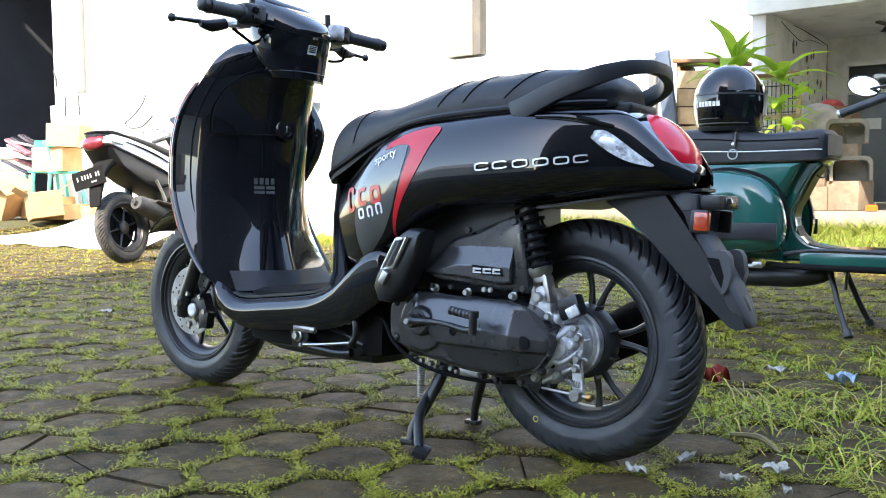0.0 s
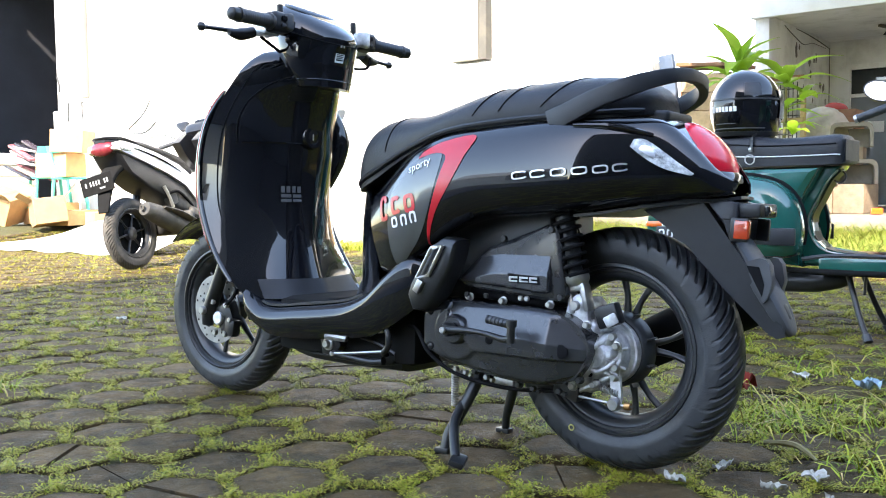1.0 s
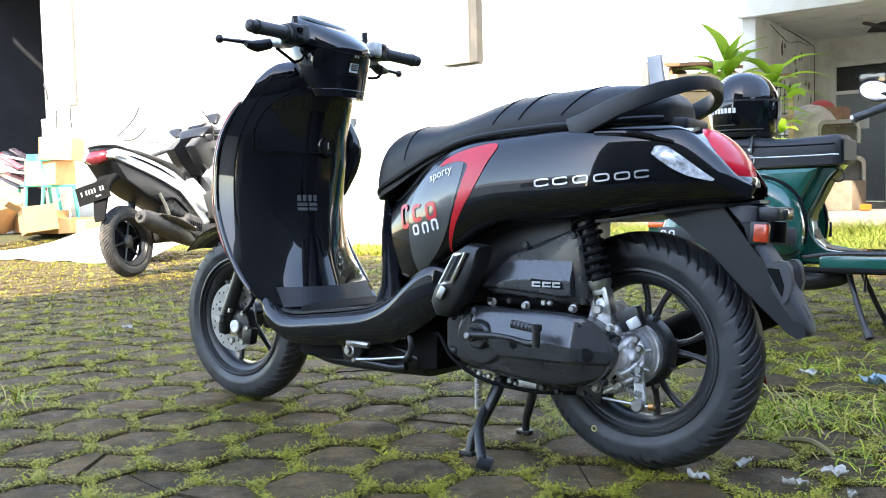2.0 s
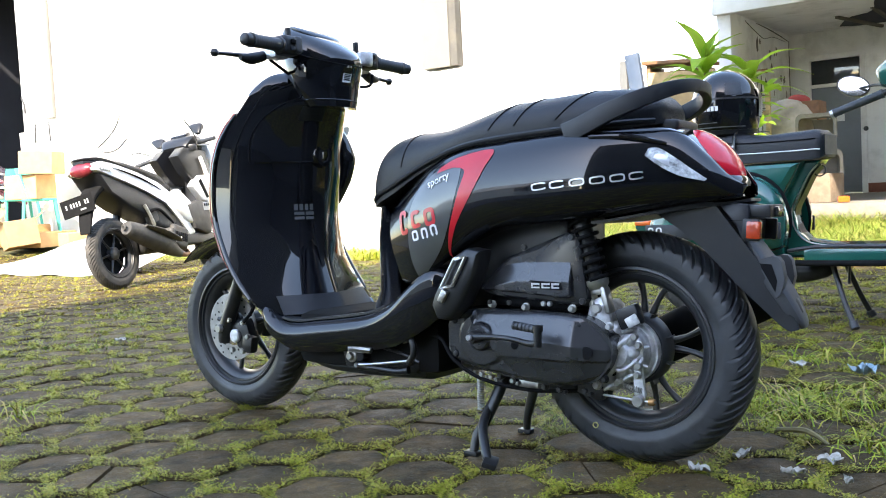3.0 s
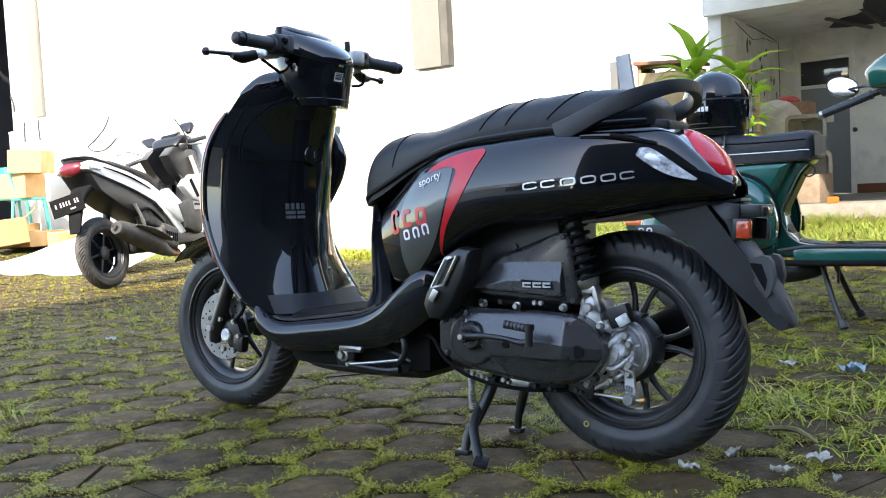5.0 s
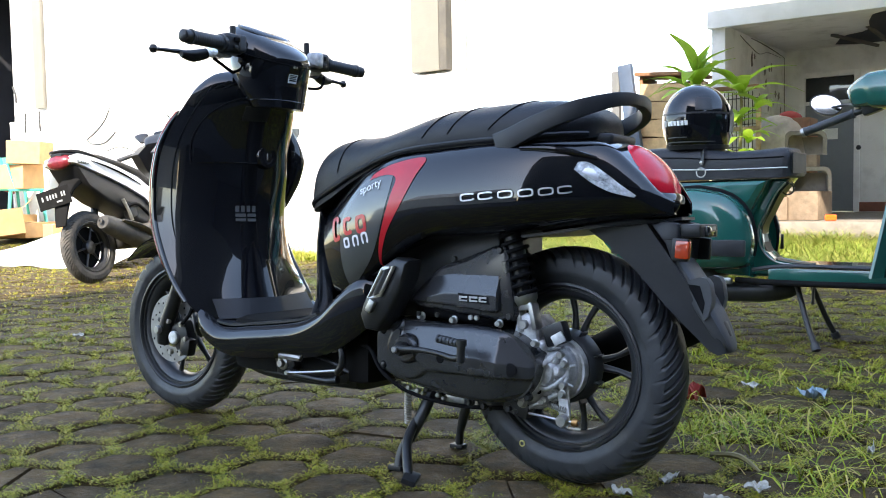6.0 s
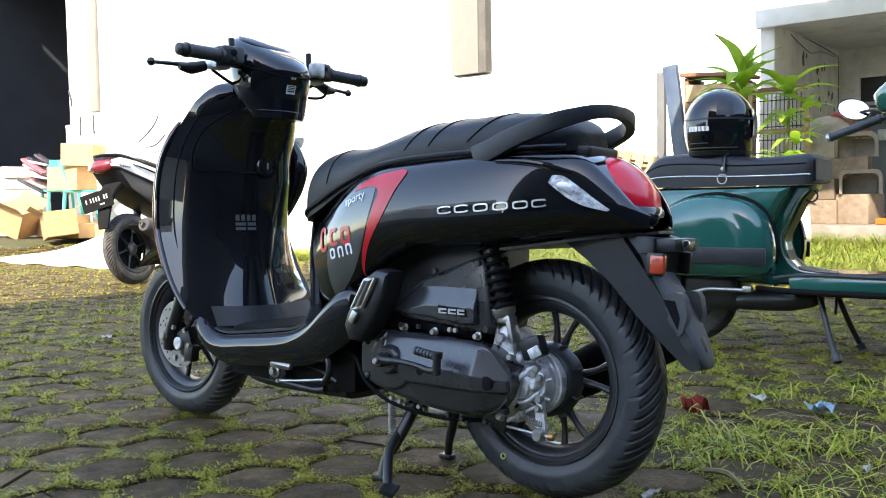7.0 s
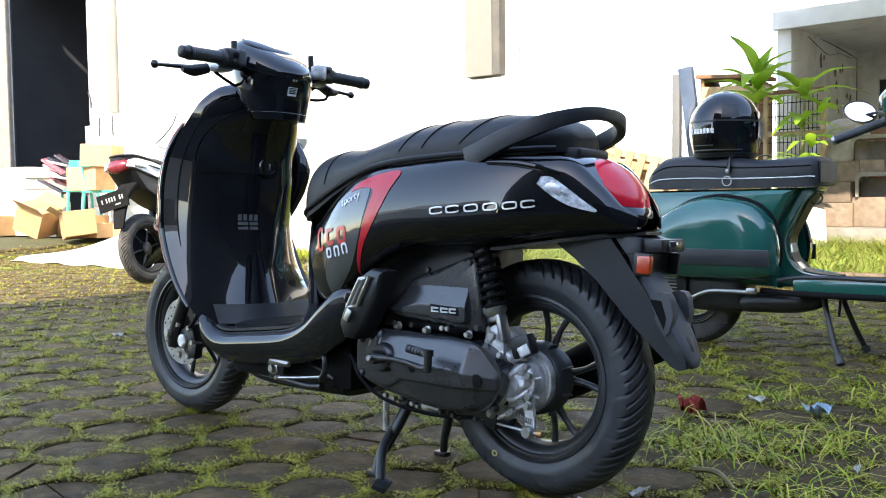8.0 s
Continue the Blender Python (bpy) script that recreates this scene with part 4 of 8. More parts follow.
part("under_cover", box_between((-0.90, -0.15, 0.172), (-0.44, 0.15, 0.31), 0.03), M_DULLBLACK, scooter)
part("belly_pan", blade([(-1.0, 0, 0.30), (-0.93, 0, 0.215), (-0.84, 0, 0.172), (-0.70, 0, 0.165), (-0.52, 0, 0.165)], [0.08, 0.11, 0.115, 0.115, 0.10], [0.02, 0.02, 0.018, 0.02, 0.02]), M_SATIN, scooter)

# handlebar and its cover; the bars run straight across
HEAD = [(0.848, -0.935, -0.830, 0.082), (0.880, -0.962, -0.826, 0.096), (0.92, -0.99, -0.820, 0.108), (0.955, -1.01, -0.812, 0.112), (0.985, -1.020, -0.806, 0.111), (1.010, -1.028, -0.803, 0.107),
        (1.030, -1.028, -0.806, 0.102), (1.046, -1.022, -0.818, 0.096), (1.057, -1.010, -0.840, 0.084), (1.064, -0.992, -0.868, 0.064), (1.068, -0.965, -0.905, 0.03)]


def head_pt(q, z, off=0.0):
    """A point on the cover: q in turns from the front; its top slopes down to the rear."""
    x0, x1, yw = lerp_table(HEAD, z)
    c, s_ = math.cos(2 * math.pi * q), math.sin(2 * math.pi * q)
    x = x0 + (x1 - x0) * (0.5 - 0.5 * c) - off * c
    f = max(0.0, min(1.0, (z - 0.92) / 0.13))
    return Vector((x, (yw + off) * s_, z - f * 0.44 * (x + 0.945)))


head = part("handlebar_cover", loft([[head_pt(k / 48, z) for k in range(48)] for z in [0.848 + 0.1 * k / 6 for k in range(6)] + [r[0] for r in HEAD[3:]]]), M_GLOSS, scooter, "glossy black handlebar cover", angle=60)
part("speedometer", dome(-0.935, 0, 1.058, 0.066, 0.070, 0.012, 24), M_GLASS, head, "dark instrument glass")
part("instrument_rim", moved(lathe([(0.98, 0.0), (1.05, 0.0), (1.06, 0.06), (1.0, 0.1)], 48, "z", True), pose(-0.935, 0, 1.056, 0, 24, 0) @ Matrix.Diagonal((0.067, 0.071, 0.05, 1))), M_SATIN, head)
part("cover_seam", tube([head_pt(0.18 + 0.64 * k / 30, 1.006 - 0.02 * math.sin(math.pi * k / 30), 0.0006) for k in range(31)], 0.0016, 6, 1), M_BLACKINK, head)
part("lower_seam", tube([head_pt(0.2 + 0.6 * k / 30, 0.866, 0.0004) for k in range(31)], 0.0018, 6, 1), M_GLOSS, head)
lab = part("code_label", thick(grid_bm(lambda u, v: head_pt(0.535 - 0.042 * u, 0.912 + 0.034 * v, 0.0012), 6, 4), 0.0006), M_PAPER, head, "small white printed label")
for k in range(4):
    part("print_bar", thick(grid_bm(lambda u, v: head_pt(0.530 - 0.032 * u, 0.917 + 0.0072 * k + 0.004 * v, 0.0022), 4, 2), 0.0003), M_BLACKINK, lab)
part("maker_badge", thick(grid_bm(lambda u, v: head_pt(0.525 - 0.020 * u, 0.975 + 0.011 * v, 0.0015), 4, 3), 0.0006), M_CHROME, head)
bar = part("handlebar", tube([(-0.87, -0.30, 1.003), (-0.885, -0.19, 1.008), (-0.93, -0.1, 1.0), (-0.945, 0, 0.99), (-0.93, 0.1, 1.0), (-0.885, 0.19, 1.008), (-0.87, 0.30, 1.003)], 0.011, 12), M_DARKSTEEL, scooter)
bar.location.z = -0.012
for s in (-1, 1):
    axis = Vector((0.015, s * 0.12, -0.005)).normalized()
    q = axis.to_track_quat("Z", "Y").to_matrix().to_4x4()
    base = Vector((-0.884, s * 0.186, 1.008))
    prof = [(0.0, 0.0), (0.020, 0.0), (0.021, 0.004), (0.021, 0.010)]
    for k in range(12):
        prof += [(0.0165, 0.012 + k * 0.008), (0.0172, 0.015 + k * 0.008), (0.0165, 0.018 + k * 0.008)]
    prof += [(0.0165, 0.108), (0.019, 0.111), (0.019, 0.118), (0.0, 0.118)]
    g = part("grip", moved(lathe(prof, 20, "z"), Matrix.Translation(base) @ q), M_RUBBER, bar, "ribbed black rubber grip")
    part("bar_end", moved(lathe([(0, 0.117), (0.015, 0.117), (0.0165, 0.125), (0.0155, 0.139), (0.010, 0.143), (0, 0.143)], 20, "z"), Matrix.Translation(base) @ q), M_SATIN, g)
    sw = part("switch_box", rbox(0.052, 0.058, 0.05, 0.012, 3, pose(-0.892, s * 0.160, 1.010, 0, 0, 0)), M_SATIN, bar, "handlebar switch box")
    part("silver_cap", rbox(0.05, 0.026, 0.045, 0.010, 3, pose(-0.882, s * 0.142, 1.012)), M_GREYSKYLIT if s < 0 else M_ALU, sw)
    part("switch_button", rbox(0.012, 0.018, 0.012, 0.003, 2, pose(-0.866, s * 0.158, 1.018)), M_BLACKINK, sw)
    part("switch_button", rbox(0.012, 0.014, 0.010, 0.003, 2, pose(-0.866, s * 0.162, 1.000)), M_MATTE, sw)
    part("mirror_boss", tube([(-0.905, s * 0.135, 1.015), (-0.908, s * 0.135, 1.062)], 0.0085, 10), M_DARKSTEEL, bar)
    part("lever_bracket", rbox(0.05, 0.05, 0.026, 0.008, 2, pose(-0.925, s * 0.165, 0.992)), M_ALU, bar)
    lev = part("brake_lever", tube([(-0.945, s * 0.165, 0.990), (-0.965, s * 0.205, 0.988), (-0.962, s * 0.26, 0.984), (-0.956, s * 0.31, 0.980), (-0.955, s * 0.338, 0.978)], [0.010, 0.010, 0.008, 0.0065, 0.0065], 10, 6, 0.75), M_SATIN, bar, "black brake lever")
    part("lever_tip", moved(lathe([(0, -0.011), (0.007, -0.009), (0.011, 0), (0.007, 0.009), (0, 0.011)], 14, "z"), Matrix.Translation((-0.955, s * 0.342, 0.978))), M_SATIN, lev)
    part("lever_shroud", tube([(-0.932, s * 0.20, 0.985), (-0.94, s * 0.235, 0.975), (-0.942, s * 0.27, 0.975)], [0.014, 0.016, 0.008], 10), M_SATIN, bar)
    part("brake_cable", tube([(-0.935, s * 0.175, 0.978), (-0.93, s * 0.13, 0.955), (-0.945, s * 0.10, 0.952), (-0.965, s * 0.07, 0.955)], 0.0045, 8), M_BLACKINK, bar)
part("brake_cable", tube([(-0.915, 0.215, 0.978), (-0.905, 0.19, 0.945), (-0.925, 0.15, 0.94), (-0.95, 0.08, 0.945)], 0.0042, 8), M_BLACKINK, bar)
part("master_cylinder", rbox(0.035, 0.06, 0.04, 0.008, 2, pose(-0.92, 0.19, 1.02)), M_SATIN, bar)

# wheels
def tyre_bm(R, r_rim, hw, seg=240, grooves=60, tread=True):
    """A tyre whose mesh lines follow the slanted tread grooves; long and short grooves alternate."""
    prof = []
    n = 44
    top = R - 0.024 * (R / 0.25)
    for i in range(n + 1):
        a = -1 + 2 * i / n
        if abs(a) < 0.62:
            r, y = R - 0.024 * (abs(a) / 0.62) ** 2.0 * (R / 0.25), hw * a / 0.62 * 0.93
        else:
            k = (abs(a) - 0.62) / 0.38
            r = top + (r_rim - top) * k
            y = math.copysign(hw * (0.93 + 0.07 * math.sin(k * math.pi * 0.9) - 0.22 * k ** 3), a)
            if 0.80 < abs(a) < 0.83 or 0.93 < abs(a) < 0.955:
                y += math.copysign(0.0012, a)
        prof.append((r, y, a))
    per = max(9, seg // grooves)
    seg = per * grooves
    bm = bmesh.new()
    rows = []
    for j in range(seg):
        row = []
        for r, y, a in prof:
            e = abs(a)
            t = 2 * math.pi * (j / seg - (3.6 * min(e, 0.72) ** 0.85) / grooves + (0.5 / grooves if a > 0 else 0))
            rr = r
            if tread:
                k, ph = divmod(j, per)
                lo, hi = ((0.07, 0.70), (0.20, 0.60), (0.10, 0.74), (0.26, 0.64))[k % 4]
                if e < 0.70:
                    rr += 0.0018
                if 0 < ph < per * 0.36 and lo < e < hi:
                    rr -= 0.0095
            row.append(bm.verts.new((rr * math.cos(t), y, rr * math.sin(t))))
        rows.append(row)
    for j in range(seg):
        a, b = rows[j], rows[(j + 1) % seg]
        for i in range(n):
            bm.faces.new((a[i], a[i + 1], b[i + 1], b[i]))
    return bm


def rim_bm(r, hw):
    half = [(r + 0.008, hw * 0.98), (r + 0.006, hw + 0.004), (r + 0.001, hw + 0.005), (r - 0.002, hw + 0.002), (r - 0.003, hw - 0.004), (r - 0.008, hw - 0.004), (r - 0.010, hw - 0.010), (r - 0.018, hw - 0.013), (r - 0.024, hw - 0.020), (r - 0.030, hw * 0.3)]
    back = [(r + 0.004, hw * 0.6), (r - 0.004, hw * 0.3)]
    prof = [(a, -h) for a, h in half] + [(a, h) for a, h in reversed(half)] + back + [(a, -h) for a, h in reversed(back)]
    return lathe(prof, 96, "y", True)


def wheel(name, c, R, hw, r_rim, spokes, hub_r, label, parent, twin=True, mats=(None, None), turn=0.3, seg=240):
    tm, rm = mats
    w = thing_part(name, parent, label, Matrix.Translation(c))
    ty = part("tyre", tyre_bm(R, r_rim, hw, seg), tm, w, "black tyre with slanted tread grooves", angle=30)
    rim = part("rim", rim_bm(r_rim, hw * 0.82), rm, w, "satin black cast rim")
    for i in range(spokes):
        a0 = turn + 2 * math.pi * i / spokes
        for d in ((-0.13, 0.13) if twin else (0,)):
            a, b = a0 + d * 0.6, a0 + d * 1.7
            p = [(math.cos(a) * hub_r * 0.7, 0, math.sin(a) * hub_r * 0.7), (math.cos((a + b) / 2) * r_rim * 0.62, 0, math.sin((a + b) / 2) * r_rim * 0.62), (math.cos(b) * (r_rim - 0.024), 0, math.sin(b) * (r_rim - 0.024))]
            part("spoke", tube(p, [0.013, 0.0075, 0.010], 10, 6, 0.8), rm, w)
    part("hub", lathe([(0, -hw * 0.7), (hub_r * 0.6, -hw * 0.7), (hub_r, -hw * 0.4), (hub_r, hw * 0.4), (hub_r * 0.6, hw * 0.7), (0, hw * 0.7)], 32, "y"), rm, w)
    return w, ty, rim


def thing_part(name, parent, label, at):
    ob = new(name)
    ob.empty_display_size = 0.05
    ob.parent = parent
    ob.matrix_basis = at
    return tagged(ob, label)


RC = (0.0, 0.0, 0.248)
rear, ty, _ = wheel("rear_wheel", RC, 0.250, 0.056, 0.170, 5, 0.062, "rear wheel with black cast rim", scooter, True, (M_RUBBER, M_RIM), 0.1, 720)
part("paint_mark", moved(lathe([(0.0045, -0.001), (0.007, -0.001), (0.007, 0.001), (0.0045, 0.001)], 16, "y", True), Matrix.Translation((-0.09, -0.0566, -0.172))), mat("yellow_paint_dot", (0.5, 0.45, 0.15), 0.6), ty, "yellow paint ring")
front, fty, _ = wheel("front_wheel", (-1.251, 0, 0.243), 0.243, 0.05, 0.168, 6, 0.045, "front wheel with black cast rim", scooter, False, (M_RUBBER, M_RIM), 0.25, 660)
disc = part("brake_disc", moved(lathe([(0.055, -0.002), (0.098, -0.002), (0.098, 0.002), (0.055, 0.002)], 64, "y", True), Matrix.Translation((0, -0.058, 0))), M_DISC, front, "drilled steel brake disc")
for i in range(30):
    a = 2 * math.pi * i / 30
    r = (0.070, 0.080, 0.090)[i % 3]
    part("disc_hole", bolt((r * math.cos(a), -0.0602, r * math.sin(a)), 0.0032, 0.0004), M_BLACKINK, disc)
part("disc_carrier", join(*[tube([(0.02 * math.cos(a), -0.05, 0.02 * math.sin(a)), (0.066 * math.cos(a + 0.3), -0.056, 0.066 * math.sin(a + 0.3))], [0.012, 0.008], 8) for a in [2 * math.pi * k / 5 for k in range(5)]]), M_RIM, disc)
for s in (-1, 1):
    fk = part("fork_leg", tube([(-1.262, s * 0.084, 0.20), (-1.25, s * 0.084, 0.245), (-1.20, s * 0.084, 0.35), (-1.11, s * 0.084, 0.54)], [0.016, 0.021, 0.019, 0.019], 16), M_DARKSTEEL, scooter, "black telescopic fork leg")
    part("axle_nut", bolt((-1.251, s * 0.105, 0.243), 0.012, 0.012, "y", s, 6), M_STEEL, fk)
cal = part("brake_caliper", join(rbox(0.065, 0.04, 0.075, 0.012, 2, pose(-1.185, -0.068, 0.228, 0, -20, 0)), rbox(0.04, 0.03, 0.05, 0.01, 2, pose(-1.155, -0.082, 0.20, 0, 10, 0))), M_DARKSTEEL, scooter, "black front brake caliper")
part("piston_cap", bolt((-1.205, -0.088, 0.222), 0.019, 0.01, "y", -1, 20), M_ALU, cal)
for x, z in ((-1.225, 0.268), (-1.215, 0.182), (-1.168, 0.262), (-1.15, 0.222), (-1.172, 0.180)):
    part("caliper_bolt", bolt((x, -0.09, z), 0.008, 0.010, "y", -1, 12), M_STEEL, cal)
part("brake_hose", tube([(-1.17, -0.095, 0.26), (-1.12, -0.10, 0.30), (-1.11, -0.095, 0.36), (-1.12, -0.07, 0.45)], 0.005, 8), M_BLACKINK, scooter)
# front mudguard close over the tyre
def fg(u, v):
    a = radians(40 + 95 * u)
    y = (v * 2 - 1) * 0.075
    r = 0.268 + 0.012 * (1 - (v * 2 - 1) ** 2)
    return Vector((-1.251 + r * math.cos(a), y, 0.243 + r * math.sin(a) * 1.0))


part("front_mudguard", thick(grid_bm(fg, 24, 10), 0.004), M_GLOSS, scooter)

# engine: belt case
CVT = [(-0.398, 0.265), (-0.393, 0.30), (-0.372, 0.328), (-0.34, 0.338), (-0.226, 0.334), (-0.10, 0.332), (-0.04, 0.320), (-0.003, 0.290), (0.005, 0.258), (-0.008, 0.220), (-0.05, 0.188), (-0.163, 0.180), (-0.30, 0.198), (-0.37, 0.218), (-0.392, 0.238)]
CASE_TOP = [(-0.398, 0.262), (-0.396, 0.290), (-0.385, 0.318), (-0.36, 0.334), (-0.32, 0.338), (-0.226, 0.336), (-0.10, 0.333), (-0.05, 0.322), (-0.018, 0.302), (0.0, 0.278), (0.004, 0.258)]
CASE_LOW = [(-0.398, 0.262), (-0.394, 0.240), (-0.38, 0.222), (-0.34, 0.207), (-0.30, 0.198), (-0.163, 0.181), (-0.09, 0.181), (-0.05, 0.190), (-0.018, 0.210), (0.0, 0.238), (0.004, 0.258)]


def ramp(x, a, b):
    t = max(0.0, min(1.0, (x - a) / (b - a)))
    return t * t * (3 - 2 * t)


def case_front(x, z):
    """How far the cover stands out at (x, z): a sky-facing upper facet, a flat face, a round clutch end."""
    right = ramp(x - max(0.0, 0.30 - z) * 1.1, -0.325, -0.318)
    facet = 0.024 - 0.40 * max(0.0, z - (0.272 - 0.1 * max(0.0, x + 0.12)))
    face = 0.024 - 0.16 * max(0.0, 0.232 - z)
    d = min(facet, face) - 0.35 * max(0.0, x + 0.075)
    lower = ramp(0.236 + 0.5 * max(0.0, -0.255 - x) * -1 - z, -0.003, 0.003) * ramp(x, -0.34, -0.30)
    return right * (d - 0.006 * lower) + (1 - right) * (0.008 + 0.006 * ramp(0.062 - math.hypot(x + 0.298, z - 0.272), 0.0, 0.006))


def case_point(u, v):
    t = 0.5 - 0.5 * math.cos(math.pi * u)
    x = -0.398 + 0.402 * (0.5 * t + 0.5 * u)
    zt, zb = lerp_table(CASE_TOP, x)[0], lerp_table(CASE_LOW, x)[0]
    w = 0.5 * v + 0.25 * (1 - math.cos(math.pi * v))
    z = zb + (zt - zb) * w
    e = min(z - zb, zt - z, (x + 0.398) * 1.2 + 0.0005, (0.004 - x) * 1.2 + 0.0005)
    k = max(0.0, 1 - e / 0.013)
    return Vector((x, -0.172 - case_front(x, z) * (1 - k * k) + 0.012 * (1 - math.sqrt(max(0.0, 1 - k * k))), z))


case = part("belt_case", grid_bm(case_point, 130, 64), M_ENGINE, scooter, "satin black drive belt case", angle=16)
part("case_body", prism(CVT, -0.09, -0.166, 0.0, 4), M_ENGINE, case)
part("case_joint", prism([(x * 1.0 - 0.002, z) for x, z in CVT], -0.060, -0.095, 0.0, 4), M_DARKSTEEL, case)
part("case_boss", moved(lathe([(0, -0.016), (0.026, -0.016), (0.031, -0.010), (0.033, 0)], 36, "y"), Matrix.Translation((-0.298, -0.186, 0.278))), M_ENGINE, case)
part("vent_hole", bolt((-0.043, -0.1835, 0.255), 0.014, 0.004, "y", -1, 20), M_BLACKINK, case)
part("vent_hole", bolt((-0.207, -0.1952, 0.264), 0.009, 0.003, "y", -1, 20), M_BLACKINK, case)
for k in range(5):
    part("cast_mark", rbox(0.013, 0.0016, 0.0105, 0.0006, 1, pose(-0.165 + k * 0.0185, -0.1962, 0.249 - 0.001 * k)), M_ENGINE, case)
for x, z in ((-0.372, 0.312), (-0.372, 0.235)):
    part("bolt_well", bolt((x, -0.178, z), 0.0095, 0.003, "y", -1, 20), M_BLACKINK, case)
    part("case_bolt", bolt((x, -0.180, z), 0.006, 0.003, "y", -1, 12), M_DARKSTEEL, case)
for x, z, y in ((-0.20, 0.343, -0.155), (-0.285, 0.346, -0.155), (-0.09, 0.342, -0.150), (-0.006, 0.308, -0.150), (-0.02, 0.198, -0.15), (-0.16, 0.172, -0.15), (-0.27, 0.188, -0.15)):
    part("case_bolt", join(bolt((x, y, z), 0.0065, 0.012, "y", -1, 12), bolt((x, y + 0.002, z), 0.009, 0.004, "y", -1, 12)), M_STEEL if z > 0.3 else M_DARKSTEEL, case)
for x, z in ((-0.345, 0.196), (-0.315, 0.188), (-0.29, 0.184), (-0.235, 0.180), (-0.12, 0.170), (-0.06, 0.172)):
    part("hose_clip", join(bolt((x, -0.158, z), 0.006, 0.010, "y", -1, 12), bolt((x + 0.010, -0.150, z - 0.006), 0.0045, 0.012, "y", -1, 12)), M_STEEL if x < -0.2 else M_DARKSTEEL, case)
kick = part("kick_starter", join(tube([(-0.298, -0.222, 0.280), (-0.24, -0.228, 0.284), (-0.19, -0.232, 0.282), (-0.145, -0.238, 0.276), (-0.125, -0.240, 0.280)], [0.009, 0.006, 0.0055, 0.007, 0.008], 10),
                                 tube([(-0.126, -0.240, 0.270), (-0.124, -0.240, 0.313)], 0.0085, 12), moved(lathe([(0, -0.008), (0.011, -0.008), (0.011, 0.004), (0, 0.006)], 16, "z"), Matrix.Translation((-0.124, -0.240, 0.311)))), M_DARKSTEEL, scooter, "black folding kick starter lever")
part("kick_hub", bolt((-0.298, -0.205, 0.280), 0.015, 0.022, "y", -1, 16), M_DARKSTEEL, kick)
part("kick_bolt", bolt((-0.298, -0.233, 0.280), 0.007, 0.006, "y", -1, 12), M_STEEL, kick)
prof = [(0, 0)]
for k in range(7):
    prof += [(0.009, 0.002 + k * 0.009), (0.009, 0.006 + k * 0.009), (0.007, 0.0075 + k * 0.009), (0.007, 0.0095 + k * 0.009)]
prof += [(0, 0.066)]
part("kick_pedal", moved(lathe(prof, 14, "x"), pose(-0.186, -0.236, 0.313, 0, 7, 0)), M_RUBBER, kick)

# air box
AIR = [(-0.318, 0.378), (-0.30, 0.400), (-0.245, 0.452), (-0.17, 0.478), (-0.10, 0.503), (-0.078, 0.503), (-0.068, 0.485), (-0.052, 0.362), (-0.06, 0.348), (-0.11, 0.348), (-0.30, 0.366)]
air = part("air_box", prism(AIR, -0.07, -0.155, 0.012, 0), M_ENGINE, scooter, "black plastic air cleaner box", angle=28)
LID_TOP = [(-0.312, 0.378), (-0.300, 0.398), (-0.275, 0.424), (-0.245, 0.444), (-0.21, 0.452), (-0.15, 0.454), (-0.095, 0.450), (-0.088, 0.436), (-0.082, 0.380)]
LID_LOW = [(-0.312, 0.376), (-0.25, 0.373), (-0.15, 0.366), (-0.10, 0.362), (-0.082, 0.368)]


def lid_point(u, v):
    x = -0.312 + 0.230 * u
    zt, zb = lerp_table(LID_TOP, x)[0], lerp_table(LID_LOW, x)[0]
    z = zb + (zt - zb) * v
    crease = 0.384 + 0.016 * ramp(x, -0.30, -0.20)
    up = max(0.0, z - crease)
    out = 0.020 - 0.38 * up - 0.1 * max(0.0, -0.26 - x)
    e = min(z - zb, zt - z, (x + 0.312) * 1.2, (-0.082 - x) * 1.2)
    k = max(0.0, 1 - e / 0.007)
    return Vector((x, -0.150 - max(0.003, out) * (1 - k * k), z))


part("air_lid", grid_bm(lid_point, 80, 40), M_ENGINE, air, "satin raised lid with a sloping upper facet", angle=16)
bd = part("maker_badge", prism([(-0.180, 0.402), (-0.106, 0.398), (-0.102, 0.381), (-0.176, 0.384)], -0.166, -0.1715, 0.001), M_BLACKINK, air)
for x0, x1 in ((-0.175, -0.155), (-0.150, -0.130), (-0.126, -0.108)):
    part("badge_mark", join(box_between((x0, -0.1728, 0.3925), (x1, -0.1742, 0.3965), 0), box_between((x0, -0.1728, 0.3855), (x1, -0.1742, 0.3885), 0), box_between((x0, -0.1728, 0.389), (x0 + 0.004, -0.1742, 0.392), 0)), M_CHROME, bd)
for x, z in ((-0.20, 0.472), (-0.086, 0.492), (-0.064, 0.358)):
    part("air_bolt", bolt((x, -0.152, z), 0.007, 0.008, "y", -1, 12), M_DARKSTEEL, air)
for x in (-0.285, -0.235, -0.15, -0.135):
    part("case_screw", bolt((x, -0.165, 0.352), 0.0055, 0.006, "y", -1, 12), M_DARKSTEEL if x < -0.2 else M_STEEL, case)
part("carburettor_hose", tube([(-0.30, -0.12, 0.355), (-0.2, -0.13, 0.350), (-0.1, -0.12, 0.345)], 0.012, 10), M_BLACKINK, scooter)

